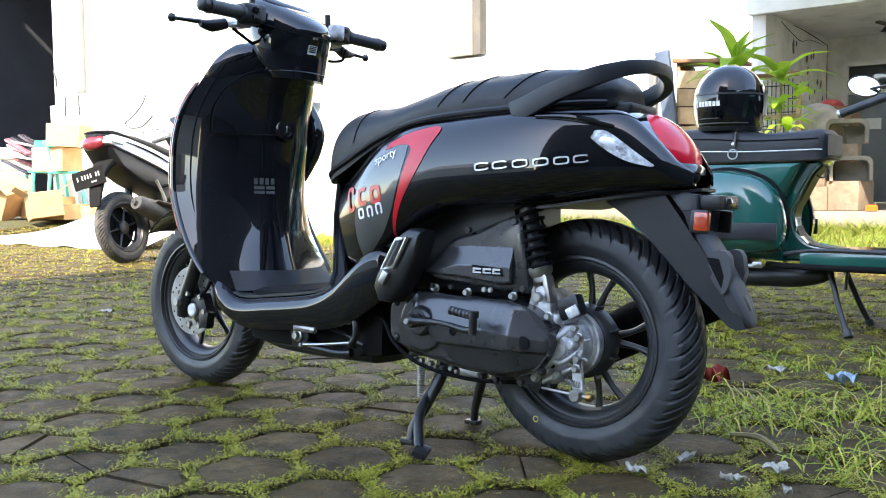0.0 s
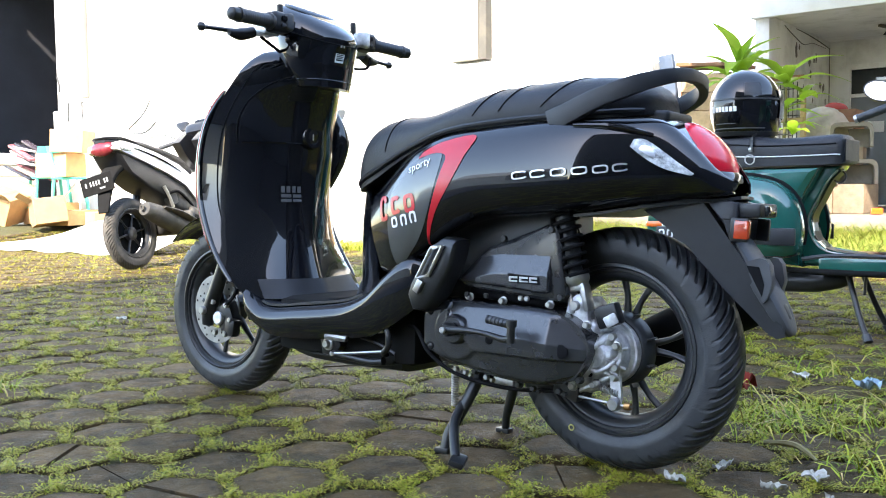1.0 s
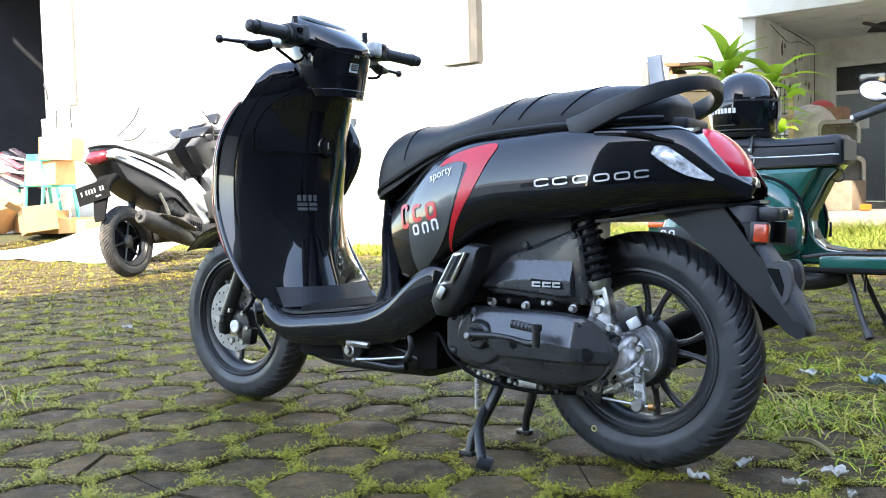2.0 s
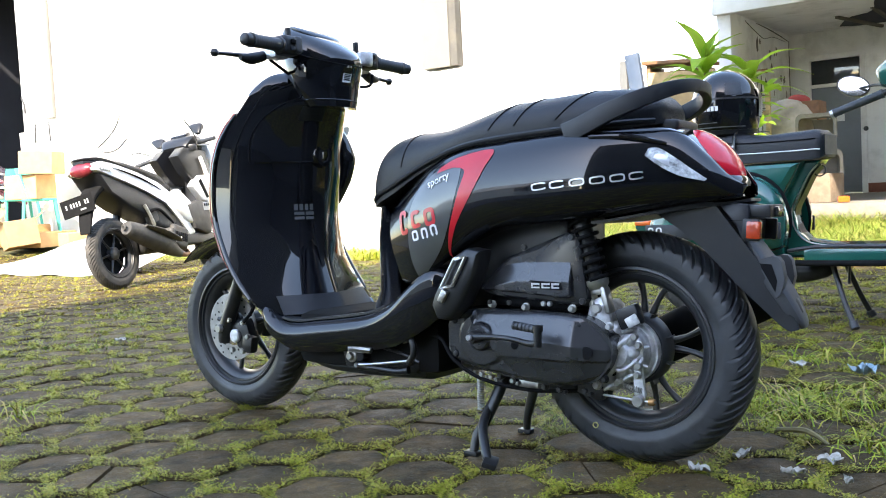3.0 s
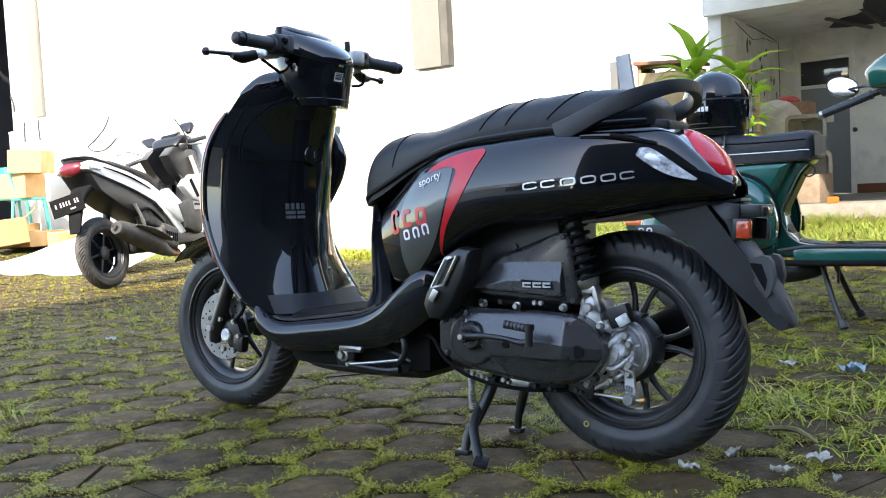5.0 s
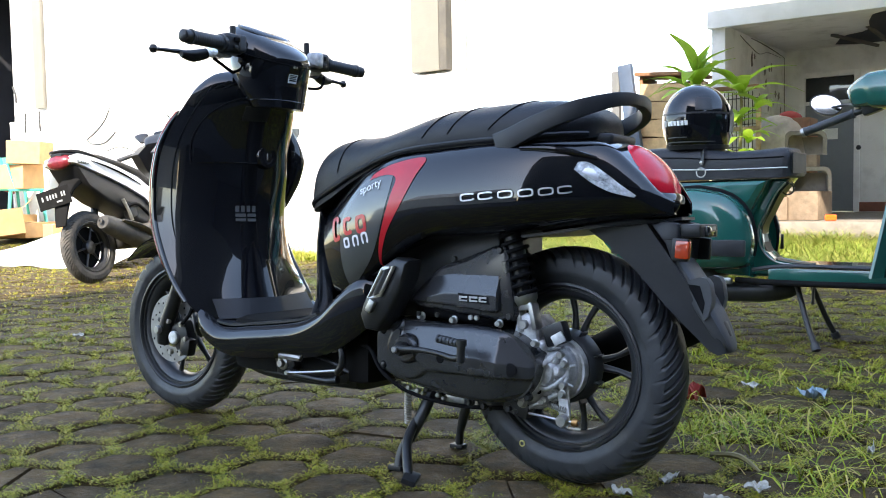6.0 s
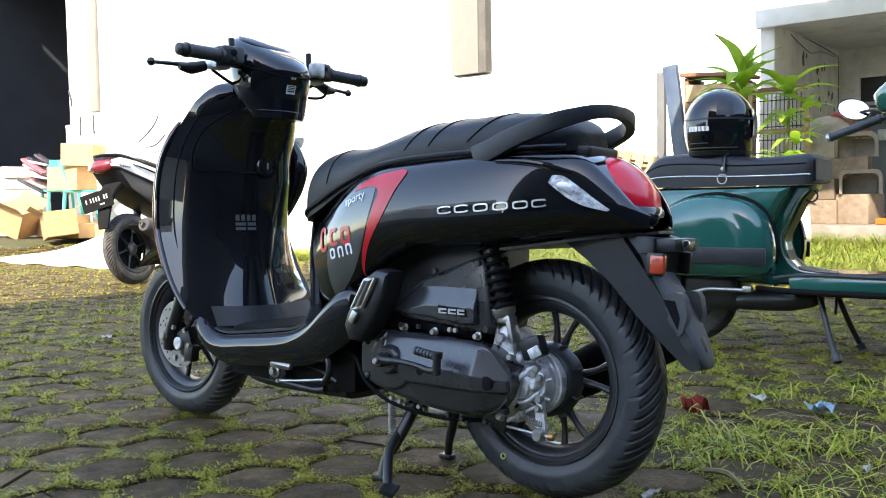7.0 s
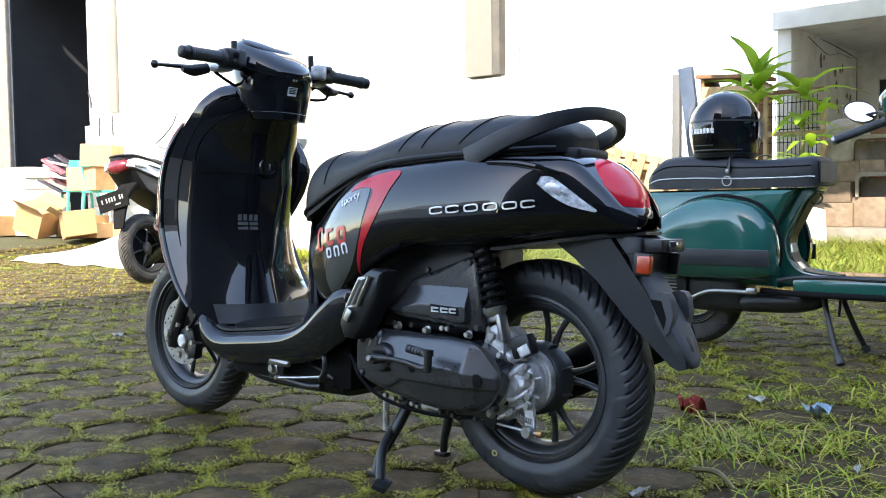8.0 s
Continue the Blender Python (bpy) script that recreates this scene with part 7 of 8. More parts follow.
def carton(name, w, d, h, at, label, open_flaps=False, group=""):
    t = thing(name, label, "box", at, group)
    part("carton", rbox(w, d, h, 0.006, 1, pose(0, 0, h / 2)), M_CARD, t)
    part("tape", rbox(0.05, d + 0.002, 0.002, 0, 1, pose(0, 0, h + 0.0012)), M_TAPE, t)
    if open_flaps:
        for s in (-1, 1):
            part("flap", rbox(w, d * 0.45, 0.005, 0.001, 1, pose(0, s * d * 0.68, h + 0.04, s * 38, 0, 0)), M_CARD, t)
    return t


G0 = 0.16
carton("cardboard_box", 0.42, 0.42, 0.40, pose(-11.75, 4.55, G0 + 0.075, 10, 22, 30), "crushed brown cardboard box tipped on the ground", True, "cardboard boxes")
carton("cardboard_box", 0.40, 0.38, 0.30, pose(-12.75, 4.5, G0, 0, 0, 12), "brown cardboard box on the ground", False, "cardboard boxes")
carton("cardboard_box", 0.42, 0.40, 0.34, pose(-10.55, 4.6, G0 + 0.02, 6, -8, -20), "open brown cardboard box on the ground", True, "cardboard boxes")
carton("cardboard_box", 0.50, 0.40, 0.30, pose(-11.2, 5.05, G0, 0, 0, 5), "brown cardboard box by the wall", False, "cardboard boxes")
carton("cardboard_box", 0.40, 0.34, 0.26, pose(-9.55, 4.75, 0.09, 0, 0, -15), "small brown cardboard box on the ground", False, "cardboard boxes")
# teal chairs carrying more boxes
def plastic_chair(at, label):
    t = thing("plastic_chair", label, "chair", at, "teal chairs")
    part("seat", rbox(0.46, 0.44, 0.03, 0.012, 2, pose(0, 0, 0.43)), M_TEAL, t)
    part("backrest", thick(grid_bm(lambda u, v: Vector((0.22 * (v * 2 - 1) * (1 - 0.15 * u), 0.2 + 0.08 * u - 0.06 * (v * 2 - 1) ** 2, 0.44 + 0.42 * u)), 10, 10), 0.008), M_TEAL, t)
    for sx in (-1, 1):
        for sy in (-1, 1):
            part("leg", tube([(sx * 0.20, sy * 0.19, 0.42), (sx * 0.24, sy * 0.23, 0.0)], [0.022, 0.018], 8), M_TEAL, t)
    return t


carton("cardboard_box", 0.62, 0.60, 0.20, pose(-10.72, 4.98, G0, 0, 0, 10), "flat brown cardboard box under a teal chair", False, "cardboard boxes")
carton("cardboard_box", 0.62, 0.60, 0.22, pose(-11.5, 5.1, G0, 0, 0, -8), "flat brown cardboard box under a teal chair", False, "cardboard boxes")
plastic_chair(pose(-10.75, 5.0, G0 + 0.202, 0, 0, 150), "teal plastic chair carrying cardboard boxes")
plastic_chair(pose(-11.45, 5.1, G0 + 0.222, 0, 0, 255), "teal plastic chair holding film rolls")
carton("cardboard_box", 0.50, 0.40, 0.32, pose(-10.80, 4.92, G0 + 0.648, 0, 0, 20), "brown cardboard box stacked on a teal chair", False, "cardboard boxes")
carton("cardboard_box", 0.46, 0.36, 0.30, pose(-10.55, 4.95, G0 + 0.970, 0, 3, 32), "pale cardboard box on top of the stack", False, "cardboard boxes")
bundle = thing("film_bundle", "bundle of pink and black plastic film packets on a chair", "bundle", pose(-11.72, 5.0, G0 + 0.668, 0, 0, 20))
rnd = random.Random(17)
for k in range(16):
    part("packet", rbox(0.50 + rnd.uniform(-0.06, 0.08), 0.09, 0.035, 0.012, 2, pose(rnd.uniform(-0.1, 0.06), rnd.uniform(-0.16, 0.16), 0.03 + 0.026 * k, rnd.uniform(-12, 12), rnd.uniform(8, 26), rnd.uniform(-14, 14))), M_PINKS[k % 4], bundle)
goods = thing("wrapped_goods", "stack of goods wrapped in white film before the dark doorway", "goods", pose(-12.95, 5.0, G0))
for k in range(6):
    part("layer", rbox(1.45 + 0.02 * (k % 2), 0.7, 0.168, 0.02, 2, pose(0.01 * (k % 3), 0, 0.085 + 0.17 * k)), M_WRAP, goods)
bag = part("plastic_bag", dome(0, 0, 0, 0.28, 0.2, 0.16, 0, 0.3), M_WRAP)
tagged(bag, "white plastic bag lying among the boxes", "bag")
bag.matrix_basis = pose(-11.75, 5.0, G0 - 0.005)


def tarp(u, v):
    x, y = -9.0 + 2.7 * u, 2.95 + 1.5 * v * (0.35 + 0.65 * u) + 0.12 * u
    z = 0.01 + 0.62 * v ** 1.3 * u ** 0.8 + 0.03 * math.sin(9 * u + 4 * v) * v + 0.012 * math.sin(23 * u - 11 * v)
    return Vector((x - 0.25 * math.sin(v * 3) * (1 - u), y, max(0.004, z) + ground_z(x) * (1 - 0.2 * v)))


tagged(part("tarpaulin", thick(grid_bm(tarp, 40, 24), 0.003), M_TARP), "crumpled white tarpaulin spread on the paving", "tarpaulin")

# pallets and boards on the porch edge
PF = 0.281
def pallet(at, label):
    t = thing("pallet", label, "pallet", at, "stacked pallets")
    for k in range(7):
        part("top_slat", rbox(0.10, 0.9, 0.02, 0.003, 1, pose(-0.5 + k * 0.167, 0, 0.125)), M_WOOD, t)
    for k in (-1, 0, 1):
        part("stringer", rbox(1.1, 0.08, 0.09, 0.003, 1, pose(0, k * 0.4, 0.07)), M_WOOD, t)
        part("bottom_slat", rbox(1.1, 0.09, 0.02, 0.003, 1, pose(0, k * 0.4, 0.0125)), M_WOOD, t)
    return t


for k in range(5):
    pallet(pose(-4.45 + 0.03 * (k % 2), 8.95, PF + 0.137 * k, 0, 0, 2 * (k % 3)), "weathered wooden pallet in a stack")
pallet(pose(-4.25, 8.42, PF + 0.42, 74, 12, 4), "wooden pallet leaning on the stack")
pallet(pose(-4.95, 8.47, PF + 0.40, 72, -25, -6), "tilted wooden pallet leaning on the stack")
plank = part("plank", rbox(1.15, 0.16, 0.13, 0.008, 2, pose(-4.35, 8.95, PF + 0.752)), M_WOOD)
tagged(plank, "pale wooden beam lying on the pallet stack", "plank")
panel_t = thing("leaning_panel", "blue-grey steel door leaf standing on the porch", "panel")
part("leaf", rbox(0.17, 0.08, 1.89, 0.008, 2, pose(-3.59, 8.64, PF + 0.945, 0, -7.5, 0)), M_BLUEGREY, panel_t)
part("edge", box_between((-3.90, 8.66, PF), (-3.802, 8.74, 2.10), 0.006), M_GREYPANEL, panel_t, "grey backing panel")
cup = thing("old_cabinet", "broken brown wooden cabinet with straw matting", "cabinet")
part("back", box_between((-3.55, 9.25, PF), (-2.95, 9.28, 1.98), 0.003), M_STRAW, cup)
part("side", box_between((-3.60, 8.80, PF), (-3.555, 9.28, 2.02), 0.004), M_DARKWOOD, cup)
part("side", box_between((-2.945, 8.80, PF), (-2.90, 9.28, 1.95), 0.004), M_DARKWOOD, cup)
part("top", rbox(0.78, 0.55, 0.045, 0.006, 2, pose(-3.25, 9.02, 2.03, 0, 4, 0)), M_DARKWOOD, cup)
part("shelf", box_between((-3.555, 8.83, 1.72), (-2.945, 9.25, 1.75), 0.003), M_DARKWOOD, cup)
part("shelf", box_between((-3.555, 8.83, 1.10), (-2.945, 9.25, 1.13), 0.003), M_DARKWOOD, cup)
# the pale base colour holds the sunlight on the cabinet front
M_PALEBOARD = mat("pale_sunlit_board", (0.52, 0.36, 0.21), 0.8, vary=0.2, scale=9, bump=0.2, bump_scale=70, dirt=(0.25, 0.16, 0.09), dirt_amount=0.5, dirt_scale=5, random_tint=0.2)
for k in range(7):
    part("board", rbox(0.66, 0.018, 0.205, 0.003, 1, pose(-3.25, 8.79 - 0.004 * (k % 2), 0.52 + 0.215 * k, 0, 4 if k > 3 else 1, 0)), M_PALEBOARD, cup, "weathered front board, paled for sunlight")
rack = thing("lattice_rack", "rusty wire lattice rack with wooden posts", "rack")
for x in (-2.86, -2.74, -2.12):
    part("post", box_between((x, 8.55, PF), (x + 0.05, 8.60, 1.86 - 0.3 * (x > -2.5)), 0.004), M_WOOD, rack)
for k in range(13):
    part("wire", tube([(-2.70 + 0.045 * k, 8.57, PF + 0.3), (-2.70 + 0.045 * k, 8.57, 1.72)], 0.005, 6), M_DARKSTEEL, rack)
for k in range(8):
    part("wire", tube([(-2.80, 8.575, PF + 0.35 + 0.145 * k), (-2.10, 8.575, PF + 0.35 + 0.145 * k)], 0.006, 6), M_DARKSTEEL, rack)
part("rail", box_between((-2.82, 8.54, 1.28), (-2.08, 8.55, 1.33), 0.003), M_WOOD, rack)
part("rail", box_between((-2.86, 8.54, 1.74), (-2.08, 8.55, 1.79), 0.003), M_DARKWOOD, rack)
blob = part("wrapped_bale", moved(dome(0, 0, 0, 0.36, 0.30, 0.48, 0, 0.1, 32, 16), Matrix.Translation((-2.0, 8.95, 0.985))), M_FILM)
for v in blob.data.vertices:
    n = noise.noise(v.co * 9) * 0.03 + noise.noise(v.co * 25) * 0.012
    v.co += Vector((v.co.x + 2.0, v.co.y - 8.95, 0)).normalized() * n
tagged(blob, "large bundle wrapped in clear plastic on concrete blocks", "bundle")
rc = part("red_cloth", moved(dome(0, 0, 0, 0.16, 0.14, 0.09, 0, 0.3, 24, 8), Matrix.Translation((-2.02, 9.5, 1.46))), M_REDCLOTH)
tagged(rc, "red cloth on a pile behind the bundle", "cloth")
tagged(part("cloth_crate", box_between((-2.25, 9.4, PF), (-1.75, 9.8, 1.458), 0.01), M_DARKWOOD), "brown wooden crate on the porch", "crate")
M_BRICKWORK = mat("grimy_brown_block", (0.22, 0.165, 0.12), 0.9, vary=0.25, scale=9, bump=0.5, bump_scale=90, dirt=(0.09, 0.075, 0.06), dirt_amount=0.6, dirt_scale=8, random_tint=0.3)
for x, y, z, w, d, h, r in ((-1.98, 8.8, PF, 0.40, 0.6, 0.26, 3), (-1.96, 8.78, PF + 0.26, 0.38, 0.5, 0.22, -5), (-2.0, 8.85, PF + 0.48, 0.50, 0.5, 0.222, 4), (-1.60, 8.78, PF, 0.34, 0.46, 0.318, -6)):
    cb = thing("concrete_block", "grimy brown concrete block stacked on the porch", "block", pose(x, y, z, 0, 0, r), "concrete blocks")
    part("block", rbox(w, d, h - 0.002, 0.015, 2, pose(0, 0, h / 2)), M_BRICKWORK, cb)


def gutter_block(at, label):
    """A hollow concrete channel piece with a round top, seen end-on."""
    t = thing("channel_block", label, "block", at, "channel blocks")
    outer = [(-0.20, 0.0), (-0.20, 0.19)] + [(-0.20 + 0.06 * (1 - math.cos(k * 0.26)), 0.19 + 0.07 * math.sin(k * 0.26)) for k in range(1, 7)] + [(0.14 + 0.08 * math.sin(k * 0.26), 0.18 + 0.08 * math.cos(k * 0.26)) for k in range(0, 7)] + [(0.22, 0.0)]
    inner = [(x * 0.84, z * 0.84) for x, z in outer]
    bm = bmesh.new()
    rows = [[bm.verts.new((x, y, z)) for x, z in pts] for pts, y in ((outer, -0.17), (outer, 0.17), (inner, 0.17), (inner, -0.17))]
    for a, b in zip(rows, rows[1:] + rows[:1]):
        for k in range(len(outer) - 1):
            bm.faces.new((a[k], a[k + 1], b[k + 1], b[k]))
    for k in (0, len(outer) - 1):
        bm.faces.new([rw[k] for rw in rows])
    part("channel", bm, M_CONCRETE, t, angle=30)
    part("back", rbox(0.36, 0.02, 0.20, 0.004, 1, pose(0.0, 0.12, 0.102)), M_CONCRETE, t)
    return t


gutter_block(pose(-1.60, 8.74, PF + 0.318, 0, 0, 16), "hollow grey concrete channel piece on a block stack")
tagged(part("prop_board", rbox(0.26, 0.28, 0.13, 0.01, 2, pose(-1.64, 8.78, PF + 0.645, 0, 0, 6)), M_BRICKWORK), "broken brown board propped on the stack", "board")
gutter_block(pose(-1.64, 8.74, PF + 0.711, 0, 0, 12), "hollow grey concrete channel piece on top of the stack")
ws = part("white_sheet", thick(grid_bm(lambda u, v: Vector((-2.42 + 0.55 * u - 0.06 * v, 8.02 + 0.1 * v + 0.02 * math.sin(7 * u), 0.002 + 0.62 * v * (1 - 0.25 * u))), 10, 8), 0.01), M_TARP)
tagged(ws, "white sheet leaning on the porch edge", "sheet")
tagged(part("orange_scrap", rbox(0.12, 0.08, 0.07, 0.02, 2, pose(-1.3, 8.4, PF + 0.036, 0, 0, 20)), M_AMBER), "small orange plastic scrap on the porch edge", "scrap")


def leaf_bm(length, width, droop, n=8):
    """A long leaf with a folded midrib, from the origin along +x."""
    def fn(u, v):
        s = v * 2 - 1
        w = width * (math.sin(math.pi * (0.06 + 0.94 * u) ** 0.8) ** 0.8) * 0.5
        x = length * u * (1 - 0.12 * u * droop)
        return Vector((x, s * w, length * (0.25 * u - droop * 0.55 * u * u) + 0.18 * w * abs(s) + 0.006 * math.sin(14 * u) * abs(s)))
    return grid_bm(fn, n, 4)


def plant(at, stem, tops, label, seed):
    rnd = random.Random(seed)
    t = thing("garden_plant", label, "plant", at)
    part("stem", tube(stem, [0.03 - 0.018 * k / (len(stem) - 1) for k in range(len(stem))], 8), M_STEM, t)
    for (x, y, z), n, size, up in tops:
        for k in range(n):
            a = 360 * k / n + rnd.uniform(-25, 25)
            el = rnd.uniform(5, 70) * up
            part("leaf", leaf_bm(size * rnd.uniform(0.75, 1.1), size * rnd.uniform(0.19, 0.26), rnd.uniform(0.6, 1.3)), M_LEAF, t, at=pose(x, y, z + rnd.uniform(-0.05, 0.05), 0, -el, a))
    return t


plant(pose(-2.6, 8.0, -0.02), [(0, 0, 0), (0.02, 0, 0.7), (-0.03, 0, 1.3), (0, 0, 1.78)], [((0, 0, 1.82), 12, 0.66, 1.15), ((0, 0, 1.68), 8, 0.64, 0.6)], "tall green plant with long glossy leaves", 3)
plant(pose(-2.12, 7.95, -0.02), [(0, 0, 0), (-0.02, 0, 0.6), (0.02, 0, 1.2), (0.03, 0, 1.62)], [((0.03, 0, 1.66), 9, 0.60, 0.8), ((0.18, 0, 1.52), 7, 0.46, 0.6), ((0.0, 0, 1.36), 9, 0.46, 0.5), ((0.1, 0, 1.18), 9, 0.42, 0.4), ((-0.02, 0, 0.98), 11, 0.44, 0.5)], "leafy green shrub in front of a lattice rack", 5)

# litter on the paving
M_SCRAP = mat("dirty_torn_paper", (0.45, 0.43, 0.38), 0.8, vary=0.3, scale=50, dirt=(0.15, 0.13, 0.09), dirt_amount=0.7, dirt_scale=30)
M_BLUEFILM = mat("pale_blue_film", (0.35, 0.48, 0.55), 0.35, vary=0.3, scale=30)


def scrap(name, x, y, size, material, label, seed, rise=0.012):
    rnd = random.Random(seed)
    k1, k2 = rnd.uniform(4, 8), rnd.uniform(4, 8)
    def fn(u, v):
        a, r = 2 * math.pi * u, v
        rr = size * r * (0.75 + 0.35 * math.sin(a * 2 + k1) + 0.18 * math.sin(a * 5 + k2))
        return Vector((rr * math.cos(a), rr * 0.6 * math.sin(a), 0.008 + rise * abs(math.sin(a * 3 + k1 + r * 4)) * r))
    ob = tagged(part(name, thick(grid_bm(fn, 26, 5), 0.0012), material), label, "litter")
    ob.matrix_basis = pose(x, y, 0.004, 0, 0, rnd.uniform(0, 180))


for i, (x, y, s) in enumerate(((0.19, 0.07, 0.030), (0.36, 0.11, 0.038), (0.31, 0.0, 0.022), (0.06, 1.07, 0.045), (0.02, 0.22, 0.034), (0.14, -0.06, 0.026), (0.5, 0.5, 0.02), (-2.79, 0.63, 0.04), (0.42, -0.02, 0.014))):
    scrap("paper_scrap", x, y, s, M_SCRAP, "torn white paper scrap trodden into the moss", i)
scrap("plastic_scrap", 0.26, 1.0, 0.055, M_BLUEFILM, "pale blue plastic scrap among the grass", 31, 0.03)
scrap("red_scrap", -0.03, 0.80, 0.05, M_REDCLOTH, "red-brown scrap on the paving", 32, 0.05)
tagged(part("twig", tube([(0.20, 0.30, 0.012), (0.27, 0.28, 0.022), (0.33, 0.23, 0.01)], [0.006, 0.007, 0.003], 6), M_STEM), "dry brown leaf twig on the paving", "twig")


# ---- hexagonal paving, moss in the joints and grass ----
def paver_mat(name, near):
    """Worn grey-brown concrete: rusty patches, dark damp edges, pale scuffs and pits."""
    m, n, l, b = node_mat(name)
    tc = n.new("ShaderNodeTexCoord")
    rnd = n.new("ShaderNodeObjectInfo").outputs["Random"] if near else n.new("ShaderNodeNewGeometry").outputs["Random Per Island"]
    shift = n.new("ShaderNodeVectorMath")
    shift.operation = "SCALE"
    shift.inputs[0].default_value = (31.0, 17.0, 0.0)
    l.new(rnd, shift.inputs["Scale"])
    at = n.new("ShaderNodeVectorMath")
    l.new(tc.outputs["Object"], at.inputs[0])
    l.new(shift.outputs[0], at.inputs[1])

    def tex(scale, detail, rough=0.6):
        t = n.new("ShaderNodeTexNoise")
        t.inputs["Scale"].default_value, t.inputs["Detail"].default_value, t.inputs["Roughness"].default_value = scale, detail, rough
        l.new(at.outputs[0], t.inputs["Vector"])
        return t.outputs["Fac"]

    def span(src, a, c, lo=0.0, hi=1.0):
        r = n.new("ShaderNodeMapRange")
        for k, v in (("From Min", a), ("From Max", c), ("To Min", lo), ("To Max", hi)):
            r.inputs[k].default_value = v
        l.new(src, r.inputs["Value"])
        return r.outputs[0]

    def blend(fac, a, col, kind="MIX"):
        x = n.new("ShaderNodeMix")
        x.data_type, x.blend_type = "RGBA", kind
        l.new(fac, x.inputs[0])
        if isinstance(a, tuple):
            x.inputs[6].default_value = (*a, 1)
        else:
            l.new(a, x.inputs[6])
        x.inputs[7].default_value = (*col, 1)
        return x.outputs[2]

    out = blend(span(tex(7, 6), 0.38, 0.62), (0.046, 0.0345, 0.020), (0.101, 0.0675, 0.032))
    out = blend(span(tex(13, 8, 0.7), 0.5, 0.68, 0.0, 0.8), out, (0.150, 0.096, 0.042))
    out = blend(span(tex(22, 8, 0.7), 0.55, 0.7, 0.0, 0.7), out, (0.018, 0.0165, 0.014))
    out = blend(span(tex(95, 5, 0.7), 0.60, 0.70, 0.0, 0.75), out, (0.19, 0.168, 0.13))
    tone = n.new("ShaderNodeVectorMath")
    tone.operation = "SCALE"
    l.new(out, tone.inputs[0])
    l.new(span(rnd, 0.0, 1.0, 0.72, 1.22), tone.inputs["Scale"])
    l.new(tone.outputs[0], b.inputs["Base Color"])
    l.new(span(tex(16, 5), 0.3, 0.7, 0.48, 0.85), b.inputs["Roughness"])
    b.inputs["Specular IOR Level"].default_value = 0.12
    bp = n.new("ShaderNodeBump")
    bp.inputs["Strength"].default_value, bp.inputs["Distance"].default_value = 0.8, 0.016
    l.new(tex(75, 9, 0.72), bp.inputs["Height"])
    l.new(bp.outputs[0], b.inputs["Normal"])
    return m


M_PAVER = paver_mat("dark_concrete_paver", True)
M_PAVERS = paver_mat("dark_concrete_pavers", False)
PITCH, TURN_PAVE = 0.2115, radians(-2.0)
ORIGIN = (-0.605, -0.30)
pavement = thing("pavement", "dark hexagonal concrete pavers with moss in the joints", "pavement", kind="structure")


def paver_points(seed):
    """Top, worn rim and foot of one paver, with a chipped outline."""
    rnd = random.Random(seed)
    top, rim, low = [], [], []
    for k in range(18):
        a = radians(20 * k + 10)
        near = 0.0955 / math.cos(((a + math.pi / 6) % (math.pi / 3)) - math.pi / 6)
        r = min(near, 0.1055) * rnd.uniform(0.965, 1.015)
        top.append(((r - 0.014) * math.cos(a), (r - 0.014) * math.sin(a), rnd.uniform(-0.0012, 0.0012)))
        rim.append(((r - 0.004) * math.cos(a), (r - 0.004) * math.sin(a), -0.004 + rnd.uniform(-0.0015, 0.0012)))
        low.append((r * math.cos(a), r * math.sin(a), -0.022))
    return top + rim + low


PAVER_FACES = [tuple(range(18))] + [(k + o, k + 18 + o, (k + 1) % 18 + 18 + o, (k + 1) % 18 + o) for o in (0, 18) for k in range(18)]
kinds = []
for k in range(10):
    me = bpy.data.meshes.new("paver")
    me.from_pydata(paver_points(k), [], PAVER_FACES)
    me.update()
    me.shade_smooth()
    me.materials.append(M_PAVER)
    kinds.append(me)


def split_paver(seed):
    """A paver cracked in two across its middle."""
    pts = paver_points(seed)
    rnd = random.Random(seed)
    k0 = rnd.randrange(18)
    verts, faces = [], []
    for side in (0, 1):
        idx = [(k0 + 9 * side + q) % 18 for q in range(10)]
        a = radians(20 * (k0 + 9 * side + 4.5) + 10)
        d = Vector((math.cos(a), math.sin(a), 0)) * rnd.uniform(0.0025, 0.005)
        base = len(verts)
        for ring in (0, 18, 36):
            verts += [tuple(Vector(pts[k + ring]) + d + Vector((0, 0, -0.003 * side))) for k in idx]
        faces.append(tuple(base + q for q in range(10)))
        for ring in (0, 10):
            faces += [(base + ring + q, base + ring + 10 + q, base + ring + 11 + q, base + ring + 1 + q) for q in range(9)]
            faces.append((base + ring, base + ring + 9, base + ring + 19, base + ring + 10))
    return verts, faces


